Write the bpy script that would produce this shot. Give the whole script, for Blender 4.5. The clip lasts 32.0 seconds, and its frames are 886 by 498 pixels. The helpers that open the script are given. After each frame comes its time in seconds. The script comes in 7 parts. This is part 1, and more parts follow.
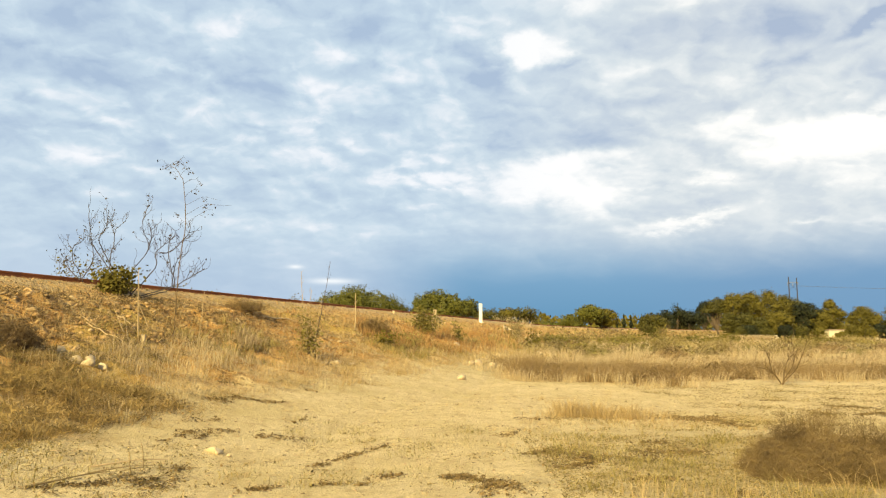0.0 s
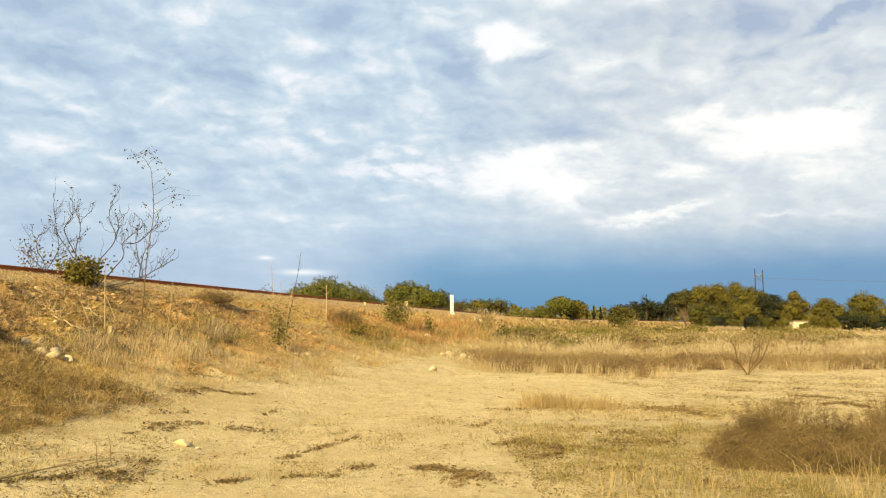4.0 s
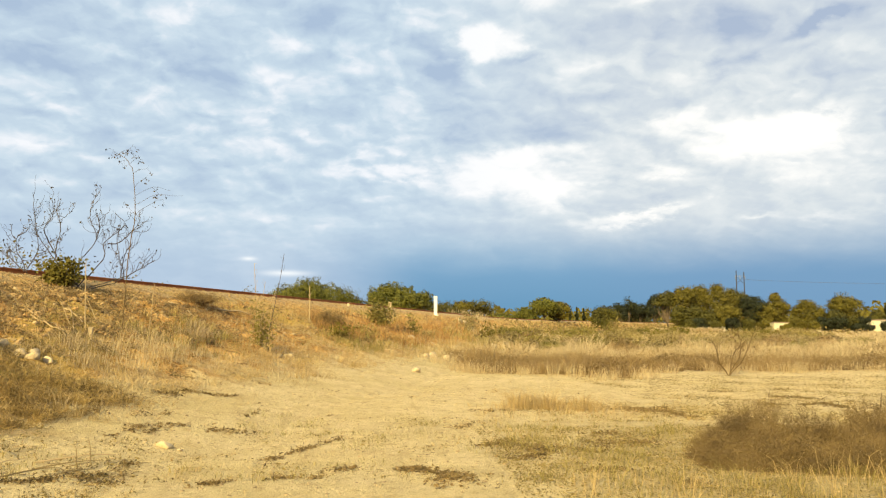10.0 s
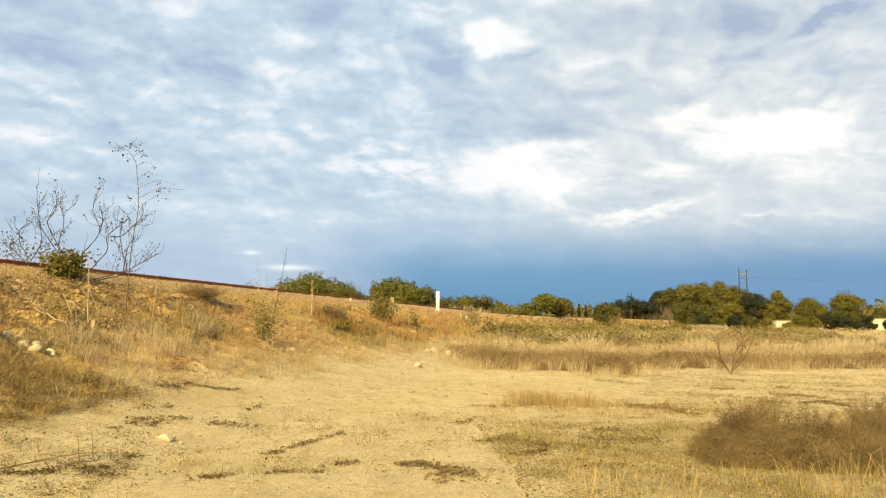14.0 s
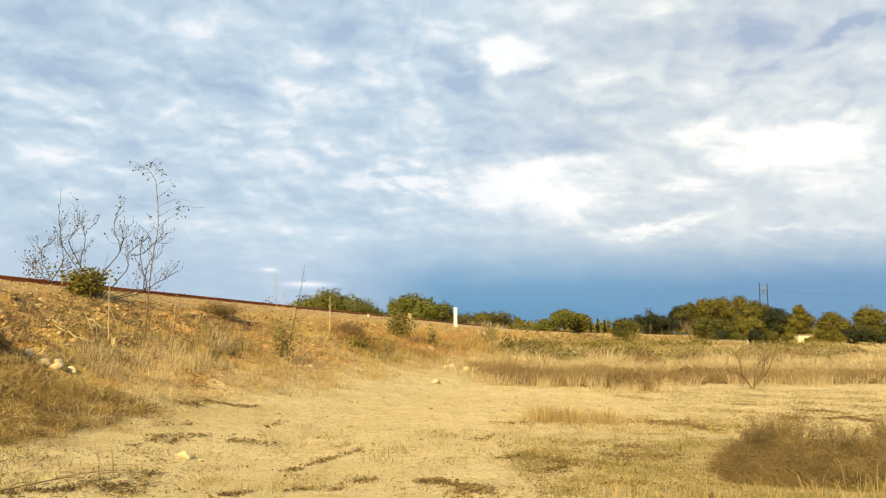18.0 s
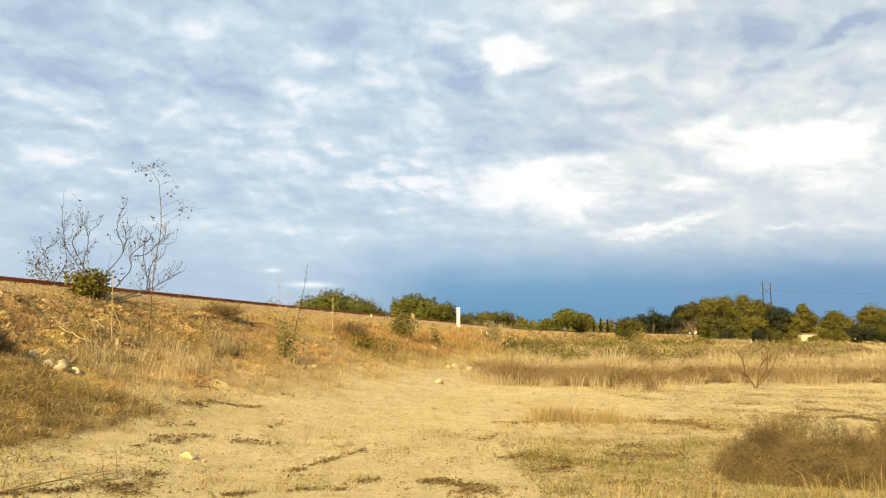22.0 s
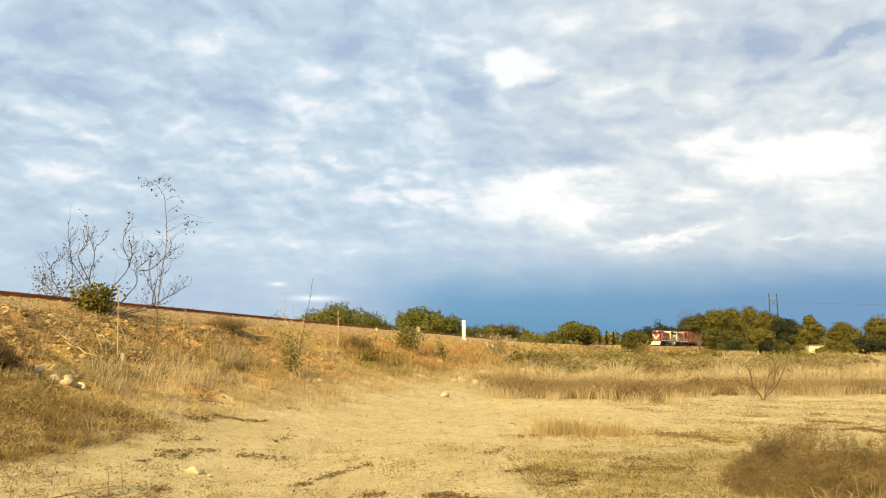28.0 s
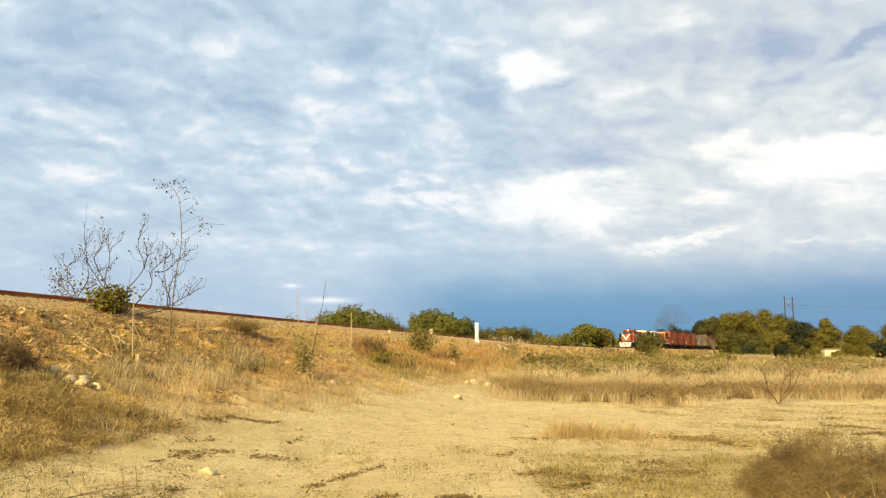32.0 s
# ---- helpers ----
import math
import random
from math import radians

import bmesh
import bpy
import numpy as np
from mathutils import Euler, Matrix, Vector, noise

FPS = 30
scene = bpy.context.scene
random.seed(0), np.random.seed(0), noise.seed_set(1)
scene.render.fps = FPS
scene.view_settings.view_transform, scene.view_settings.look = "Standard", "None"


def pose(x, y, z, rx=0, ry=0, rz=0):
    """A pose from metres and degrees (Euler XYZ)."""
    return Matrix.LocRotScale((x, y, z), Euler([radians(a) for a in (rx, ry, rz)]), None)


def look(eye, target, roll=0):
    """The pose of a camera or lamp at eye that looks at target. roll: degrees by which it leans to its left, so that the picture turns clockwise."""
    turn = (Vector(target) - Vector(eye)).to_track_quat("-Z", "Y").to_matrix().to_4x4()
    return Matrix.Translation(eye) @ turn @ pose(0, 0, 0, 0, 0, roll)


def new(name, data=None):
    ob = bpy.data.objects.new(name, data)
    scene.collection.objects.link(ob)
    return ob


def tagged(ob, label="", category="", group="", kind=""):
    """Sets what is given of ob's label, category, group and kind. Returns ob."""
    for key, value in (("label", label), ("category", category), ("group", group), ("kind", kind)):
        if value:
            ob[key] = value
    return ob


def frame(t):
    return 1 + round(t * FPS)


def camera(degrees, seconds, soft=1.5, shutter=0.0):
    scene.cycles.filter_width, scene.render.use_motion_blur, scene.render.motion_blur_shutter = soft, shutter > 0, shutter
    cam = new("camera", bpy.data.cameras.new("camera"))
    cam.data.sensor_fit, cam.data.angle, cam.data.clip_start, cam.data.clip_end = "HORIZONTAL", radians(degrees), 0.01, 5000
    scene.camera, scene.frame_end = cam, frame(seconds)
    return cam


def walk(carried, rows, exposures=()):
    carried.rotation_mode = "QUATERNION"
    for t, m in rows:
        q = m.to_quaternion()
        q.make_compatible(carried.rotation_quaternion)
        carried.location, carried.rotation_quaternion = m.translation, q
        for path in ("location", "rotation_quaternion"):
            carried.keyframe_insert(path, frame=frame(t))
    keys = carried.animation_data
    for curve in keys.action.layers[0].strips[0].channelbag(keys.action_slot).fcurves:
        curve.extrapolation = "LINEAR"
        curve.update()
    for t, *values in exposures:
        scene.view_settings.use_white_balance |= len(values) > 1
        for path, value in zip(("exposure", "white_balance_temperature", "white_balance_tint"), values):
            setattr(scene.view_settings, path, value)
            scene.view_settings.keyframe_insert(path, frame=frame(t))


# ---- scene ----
# ---- camera: hand-held, standing on one spot, turning a little ----
EXPOSURE = 0.86
EYE = Vector((0.0, 0.0, 1.6))
cam = camera(59.2, 32.0, soft=1.2)
PATH = [
    (0.0, 0.000, 6.244, 0.000),
    (0.5, -0.404, 6.018, -0.284),
    (1.0, -1.278, 6.337, 0.065),
    (1.5, -1.389, 6.147, -0.249),
    (2.0, -1.886, 5.812, -0.191),
    (2.5, -1.868, 5.556, -0.059),
    (3.0, -1.992, 5.577, 0.151),
    (3.5, -2.062, 5.618, 0.001),
    (5.5, -2.187, 5.607, -0.041),
    (6.0, -2.204, 6.474, -0.291),
    (6.5, -2.009, 6.583, -0.277),
    (7.0, -2.186, 6.382, -0.147),
    (7.5, -1.982, 6.002, 0.104),
    (7.7, -2.297, 5.325, -0.010),
    (7.8, -2.187, 4.481, -0.067),
    (7.9, -2.729, 4.219, -0.124),
    (8.0, -2.514, 4.566, -0.181),
    (8.1, -2.401, 4.883, -0.176),
    (8.2, -2.609, 5.284, -0.171),
    (8.5, -2.879, 5.978, -0.157),
    (9.0, -3.354, 6.190, 0.172),
    (9.5, -3.483, 5.551, 0.086),
    (10.0, -3.298, 5.704, -0.010),
    (10.5, -3.302, 5.611, 0.066),
    (11.0, -2.921, 5.634, 0.265),
    (11.5, -3.096, 5.351, 0.330),
    (12.0, -3.219, 5.477, 0.091),
    (12.5, -3.599, 5.558, 0.609),
    (13.0, -3.483, 5.505, 0.547),
    (13.5, -3.249, 5.360, 0.689),
    (14.0, -3.111, 5.365, 0.425),
    (14.5, -3.170, 5.782, 0.490),
    (15.0, -2.708, 5.965, 0.098),
    (15.5, -2.333, 5.550, 0.072),
    (17.5, -1.736, 6.087, 0.370),
    (18.0, -1.824, 6.534, 0.170),
    (18.5, -1.809, 6.203, 0.081),
    (19.0, -1.583, 6.024, 0.037),
    (19.5, -1.556, 6.459, -0.120),
    (20.0, -1.546, 6.296, -0.488),
    (20.5, -1.759, 5.921, -0.500),
    (21.0, -1.911, 6.011, -0.062),
    (21.5, -1.487, 6.300, 0.137),
    (22.0, -1.628, 6.531, 0.021),
    (22.5, -1.740, 6.598, -0.021),
    (23.0, -1.472, 6.336, 0.209),
    (23.5, -1.553, 6.699, -0.194),
    (24.0, -1.385, 6.576, -0.260),
    (24.5, -1.262, 6.484, -0.178),
    (25.0, -1.785, 6.926, -0.113),
    (25.5, -1.422, 7.023, -0.061),
    (27.5, -1.493, 7.527, 0.080),
    (28.0, -1.258, 7.484, -0.243),
    (28.5, -1.234, 7.569, -0.014),
    (29.0, -1.191, 7.618, -0.200),
    (29.5, -1.085, 7.511, -0.269),
    (30.0, -1.072, 7.989, -0.344),
    (30.5, -1.255, 7.753, -0.337),
    (31.0, -0.990, 7.777, -0.046),
    (31.5, -0.887, 7.930, -0.052),
    (32.0, -0.292, 7.644, -0.011),
]


def gaze(yaw, pitch, roll):
    y, p = radians(yaw), radians(pitch)
    ahead = Vector((-math.sin(y) * math.cos(p), math.cos(y) * math.cos(p), math.sin(p)))
    return look(EYE, EYE + ahead, roll)


walk(cam, [(t, gaze(a, b, c)) for t, a, b, c in PATH], exposures=[(0.0, EXPOSURE), (32.0, EXPOSURE)])

# ---- light: low warm sun behind the camera, broken cloud ----
SKY_LIFT = 0.005
SUN_AZ, SUN_EL = 206.0, 29.0   # degrees, azimuth clockwise from the view's +y


def node(nt, kind):
    return nt.nodes.new(kind)


def feed(nt, sock, value):
    if isinstance(value, (int, float, tuple)):
        sock.default_value = value
    else:
        nt.links.new(value, sock)


def calc(nt, op, *args, clamp=False):
    n = node(nt, "ShaderNodeMath")
    n.operation, n.use_clamp = op, clamp
    for k, a in enumerate(args):
        feed(nt, n.inputs[k], a)
    return n.outputs[0]


def noise_of(nt, vec, scale, detail=3.0, rough=0.5, warp=0.0):
    n = node(nt, "ShaderNodeTexNoise")
    feed(nt, n.inputs["Vector"], vec)
    n.inputs["Scale"].default_value, n.inputs["Detail"].default_value = scale, detail
    n.inputs["Roughness"].default_value, n.inputs["Distortion"].default_value = rough, warp
    return n.outputs["Fac"]


def span(nt, value, a, b, c=0.0, d=1.0, smooth=True):
    n = node(nt, "ShaderNodeMapRange")
    n.interpolation_type = "SMOOTHSTEP" if smooth else "LINEAR"
    for k, v in enumerate((value, a, b, c, d)):
        feed(nt, n.inputs[k], v)
    return n.outputs[0]


def blend(nt, fac, a, b, mode="MIX"):
    n = node(nt, "ShaderNodeMix")
    n.data_type, n.blend_type = "RGBA", mode
    feed(nt, n.inputs[0], fac)
    for sock, v in ((n.inputs[6], a), (n.inputs[7], b)):
        feed(nt, sock, (*v, 1.0) if isinstance(v, tuple) and len(v) == 3 else v)
    return n.outputs[2]


def build_world():
    world = bpy.data.worlds.new("sky")
    scene.world = world
    world.use_nodes = True
    nt = world.node_tree
    nt.nodes.clear()
    sky = node(nt, "ShaderNodeTexSky")
    sky.sky_type, sky.sun_disc = "NISHITA", False
    sky.sun_elevation, sky.sun_rotation = radians(SUN_EL), radians(SUN_AZ)
    sky.air_density, sky.dust_density = 1.2, 1.5
    clear = blend(nt, 1.0, sky.outputs[0], (0.085, 0.085, 0.085), "MULTIPLY")
    co = node(nt, "ShaderNodeTexCoord").outputs["Generated"]
    xyz = node(nt, "ShaderNodeSeparateXYZ")
    nt.links.new(co, xyz.inputs[0])
    x, y, z = xyz.outputs
    up = calc(nt, "MAXIMUM", z, 0.0)
    az = calc(nt, "MULTIPLY", calc(nt, "ARCTAN2", x, y), 57.2958)
    el = calc(nt, "MULTIPLY", calc(nt, "ARCSINE", z), 57.2958)

    # the cloud layer, seen in perspective
    lift = calc(nt, "ADD", up, 0.36)
    flat = node(nt, "ShaderNodeCombineXYZ")
    nt.links.new(calc(nt, "DIVIDE", x, lift), flat.inputs[0])
    nt.links.new(calc(nt, "DIVIDE", y, lift), flat.inputs[1])
    flat = flat.outputs[0]

    # billowing edges: the banks' bearings are stirred by noise
    stir = node(nt, "ShaderNodeTexNoise")
    nt.links.new(flat, stir.inputs["Vector"])
    stir.inputs["Scale"].default_value, stir.inputs["Detail"].default_value, stir.inputs["Roughness"].default_value = 7.0, 6.0, 0.6
    tint = node(nt, "ShaderNodeSeparateColor")
    nt.links.new(stir.outputs["Color"], tint.inputs[0])
    waz = calc(nt, "ADD", az, calc(nt, "MULTIPLY", calc(nt, "SUBTRACT", tint.outputs[0], 0.5), 7.0))
    wel = calc(nt, "ADD", el, calc(nt, "MULTIPLY", calc(nt, "SUBTRACT", tint.outputs[1], 0.5), 3.4))

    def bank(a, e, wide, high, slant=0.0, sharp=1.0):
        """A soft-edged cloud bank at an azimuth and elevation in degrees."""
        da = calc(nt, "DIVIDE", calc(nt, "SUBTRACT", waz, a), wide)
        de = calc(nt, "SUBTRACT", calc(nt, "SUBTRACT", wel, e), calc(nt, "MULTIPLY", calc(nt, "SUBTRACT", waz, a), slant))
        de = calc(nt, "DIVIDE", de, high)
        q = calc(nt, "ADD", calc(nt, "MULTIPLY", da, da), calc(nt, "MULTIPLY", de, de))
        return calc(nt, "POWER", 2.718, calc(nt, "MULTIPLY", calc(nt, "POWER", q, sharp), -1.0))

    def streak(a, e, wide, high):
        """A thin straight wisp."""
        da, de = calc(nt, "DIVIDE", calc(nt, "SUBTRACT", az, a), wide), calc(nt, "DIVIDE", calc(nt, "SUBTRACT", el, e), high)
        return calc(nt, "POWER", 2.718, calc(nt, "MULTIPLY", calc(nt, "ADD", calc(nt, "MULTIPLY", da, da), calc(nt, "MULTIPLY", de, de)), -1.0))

    def add(*terms):
        total = 0.0
        for weight, term in terms:
            total = calc(nt, "ADD", total, calc(nt, "MULTIPLY", term, weight))
        return total

    # the layer's own coordinates, stirred so that the puffs are uneven, and the same a little nearer the light
    soft = node(nt, "ShaderNodeVectorMath")
    soft.operation = "MULTIPLY_ADD"
    nt.links.new(stir.outputs["Color"], soft.inputs[0])
    soft.inputs[1].default_value, soft.inputs[2].default_value = (0.10, 0.10, 0.0), (0, 0, 0)
    nt.links.new(flat, soft.inputs[2])
    soft = soft.outputs[0]
    moved = node(nt, "ShaderNodeVectorMath")
    moved.operation = "ADD"
    nt.links.new(soft, moved.inputs[0])
    moved.inputs[1].default_value = (-0.012, 0.020, 0.0)
    moved = moved.outputs[0]
    puffs = noise_of(nt, flat, 5.0, 4, 0.5, 0.3)
    big = calc(nt, "SUBTRACT", noise_of(nt, flat, 2.4, 3, 0.5, 0.4), 0.5)
    puff, puff_far = noise_of(nt, soft, 9.0, 4, 0.46, 0.2), noise_of(nt, moved, 9.0, 4, 0.46, 0.2)
    small, small_far = noise_of(nt, soft, 24.0, 4, 0.5), noise_of(nt, moved, 24.0, 4, 0.5)
    # the deck is broken into puffs in the west and runs smoother in the east and far off
    calm = calc(nt, "MULTIPLY", span(nt, az, -2.0, 10.0, 1.15, 0.75), span(nt, el, 4.0, 15.0, 0.40, 1.0))
    field = add((0.50, big), (0.92, calc(nt, "SUBTRACT", puff, 0.5)), (0.26, calc(nt, "SUBTRACT", small, 0.5)))
    relief = add((0.50, puff), (-0.50, puff_far), (0.20, small), (-0.20, small_far))
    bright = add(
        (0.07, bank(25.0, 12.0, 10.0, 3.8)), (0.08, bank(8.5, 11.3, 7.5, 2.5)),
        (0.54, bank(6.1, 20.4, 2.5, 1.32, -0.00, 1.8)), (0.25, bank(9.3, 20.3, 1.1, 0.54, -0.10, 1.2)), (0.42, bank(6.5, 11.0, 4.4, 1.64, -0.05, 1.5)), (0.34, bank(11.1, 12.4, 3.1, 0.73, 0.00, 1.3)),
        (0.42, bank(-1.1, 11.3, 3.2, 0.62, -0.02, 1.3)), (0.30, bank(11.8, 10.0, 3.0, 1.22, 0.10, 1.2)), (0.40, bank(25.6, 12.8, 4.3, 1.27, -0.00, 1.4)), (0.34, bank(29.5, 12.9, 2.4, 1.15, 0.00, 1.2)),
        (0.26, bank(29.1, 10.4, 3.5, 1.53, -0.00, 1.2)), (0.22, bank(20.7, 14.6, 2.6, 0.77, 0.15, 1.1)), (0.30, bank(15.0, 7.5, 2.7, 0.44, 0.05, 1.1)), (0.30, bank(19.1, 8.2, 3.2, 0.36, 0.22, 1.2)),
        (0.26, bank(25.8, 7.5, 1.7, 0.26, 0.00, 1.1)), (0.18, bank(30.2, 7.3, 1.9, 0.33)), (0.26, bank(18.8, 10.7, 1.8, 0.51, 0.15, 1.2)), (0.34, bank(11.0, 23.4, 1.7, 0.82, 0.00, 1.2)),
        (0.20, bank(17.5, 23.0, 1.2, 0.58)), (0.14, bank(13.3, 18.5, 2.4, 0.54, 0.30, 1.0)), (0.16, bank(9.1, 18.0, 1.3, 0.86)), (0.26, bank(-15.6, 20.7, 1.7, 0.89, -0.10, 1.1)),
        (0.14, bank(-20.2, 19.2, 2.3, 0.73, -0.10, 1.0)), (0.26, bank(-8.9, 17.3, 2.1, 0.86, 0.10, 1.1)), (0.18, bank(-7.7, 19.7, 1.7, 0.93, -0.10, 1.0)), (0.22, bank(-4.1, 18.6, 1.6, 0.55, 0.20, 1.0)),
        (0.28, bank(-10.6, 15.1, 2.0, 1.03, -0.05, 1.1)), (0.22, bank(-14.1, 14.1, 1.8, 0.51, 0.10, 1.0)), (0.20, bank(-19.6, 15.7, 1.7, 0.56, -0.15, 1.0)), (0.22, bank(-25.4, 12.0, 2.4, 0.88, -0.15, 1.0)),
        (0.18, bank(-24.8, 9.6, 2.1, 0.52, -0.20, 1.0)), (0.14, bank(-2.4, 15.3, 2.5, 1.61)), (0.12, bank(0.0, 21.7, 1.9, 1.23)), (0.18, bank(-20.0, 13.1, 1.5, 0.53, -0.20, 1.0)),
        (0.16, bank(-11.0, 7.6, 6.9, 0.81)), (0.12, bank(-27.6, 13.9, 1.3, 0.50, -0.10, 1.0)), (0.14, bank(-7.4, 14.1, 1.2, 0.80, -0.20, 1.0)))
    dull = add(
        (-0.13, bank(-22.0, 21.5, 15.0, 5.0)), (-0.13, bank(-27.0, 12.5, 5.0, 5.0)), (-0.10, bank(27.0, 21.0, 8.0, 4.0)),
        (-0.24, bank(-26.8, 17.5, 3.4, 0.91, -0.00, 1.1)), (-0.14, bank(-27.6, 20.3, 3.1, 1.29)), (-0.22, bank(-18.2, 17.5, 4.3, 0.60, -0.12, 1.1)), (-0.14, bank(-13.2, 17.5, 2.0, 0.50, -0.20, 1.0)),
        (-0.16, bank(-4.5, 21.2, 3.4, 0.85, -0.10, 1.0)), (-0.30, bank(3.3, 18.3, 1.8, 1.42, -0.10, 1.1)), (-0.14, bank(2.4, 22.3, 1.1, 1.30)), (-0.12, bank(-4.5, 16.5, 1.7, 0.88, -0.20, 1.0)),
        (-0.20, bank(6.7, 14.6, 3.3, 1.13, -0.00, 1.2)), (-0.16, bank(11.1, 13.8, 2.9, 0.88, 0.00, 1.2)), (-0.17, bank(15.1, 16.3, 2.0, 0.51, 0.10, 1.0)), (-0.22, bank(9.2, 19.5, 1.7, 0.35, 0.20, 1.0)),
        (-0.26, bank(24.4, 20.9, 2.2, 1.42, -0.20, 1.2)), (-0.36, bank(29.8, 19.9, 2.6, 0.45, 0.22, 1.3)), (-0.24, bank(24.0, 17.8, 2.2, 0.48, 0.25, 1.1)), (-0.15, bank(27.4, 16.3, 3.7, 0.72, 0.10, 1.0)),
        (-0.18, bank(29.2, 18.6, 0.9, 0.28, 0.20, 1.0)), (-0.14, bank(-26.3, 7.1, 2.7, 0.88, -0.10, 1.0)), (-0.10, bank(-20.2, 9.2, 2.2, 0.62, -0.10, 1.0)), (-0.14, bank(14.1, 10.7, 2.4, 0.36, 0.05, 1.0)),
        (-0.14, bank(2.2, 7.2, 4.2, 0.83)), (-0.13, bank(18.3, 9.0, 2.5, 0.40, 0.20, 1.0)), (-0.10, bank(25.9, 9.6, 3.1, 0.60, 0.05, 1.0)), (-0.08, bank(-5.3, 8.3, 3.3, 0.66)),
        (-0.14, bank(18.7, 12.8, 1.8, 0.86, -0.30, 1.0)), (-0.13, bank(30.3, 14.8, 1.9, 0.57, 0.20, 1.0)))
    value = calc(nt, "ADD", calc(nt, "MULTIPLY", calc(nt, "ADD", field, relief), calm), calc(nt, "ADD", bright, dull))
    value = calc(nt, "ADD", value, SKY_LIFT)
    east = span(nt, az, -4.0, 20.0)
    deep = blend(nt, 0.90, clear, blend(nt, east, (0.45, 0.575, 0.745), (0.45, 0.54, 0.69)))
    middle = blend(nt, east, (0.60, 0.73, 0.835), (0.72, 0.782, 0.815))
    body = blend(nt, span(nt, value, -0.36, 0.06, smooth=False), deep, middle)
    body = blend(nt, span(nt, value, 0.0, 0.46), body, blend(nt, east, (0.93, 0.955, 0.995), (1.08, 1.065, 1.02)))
    # far rain cloud low over the horizon
    ragged = calc(nt, "ADD", el, calc(nt, "MULTIPLY", calc(nt, "SUBTRACT", puffs, 0.5), 1.6))
    low = span(nt, ragged, 8.2, 3.4)
    side = span(nt, az, -9.0, 3.0)
    rain = blend(nt, span(nt, el, 0.5, 5.5), (0.15, 0.335, 0.53), (0.22, 0.41, 0.61))
    rain = blend(nt, span(nt, el, 2.2, -0.2), rain, (0.15, 0.33, 0.52))
    rain = blend(nt, span(nt, az, 9.0, 24.0, 0.0, 0.75), rain, (0.20, 0.36, 0.56))
    haze = blend(nt, span(nt, noise_of(nt, co, 9.0, 3), 0.35, 0.7), (0.40, 0.53, 0.71), (0.55, 0.66, 0.80))
    far = blend(nt, side, haze, rain)
    low = calc(nt, "MULTIPLY", low, span(nt, side, 0.0, 1.0, 0.62, 1.0, False))
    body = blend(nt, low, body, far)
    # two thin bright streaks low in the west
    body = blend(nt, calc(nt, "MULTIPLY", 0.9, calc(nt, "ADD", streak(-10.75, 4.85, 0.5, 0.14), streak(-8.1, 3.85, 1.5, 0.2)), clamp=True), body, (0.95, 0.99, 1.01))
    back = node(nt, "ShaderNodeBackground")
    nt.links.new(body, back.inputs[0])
    back.inputs[1].default_value = 0.55
    nt.links.new(back.outputs[0], node(nt, "ShaderNodeOutputWorld").inputs[0])


build_world()
sun = new("sun", bpy.data.lights.new("sun", "SUN"))
sun.data.energy, sun.data.angle, sun.data.color = 4.8, radians(1.2), (1.0, 0.795, 0.34)
_a, _e = radians(SUN_AZ), radians(SUN_EL)
sun.matrix_world = look((math.sin(_a) * math.cos(_e) * 60, math.cos(_a) * math.cos(_e) * 60, math.sin(_e) * 60), (0, 0, 0))


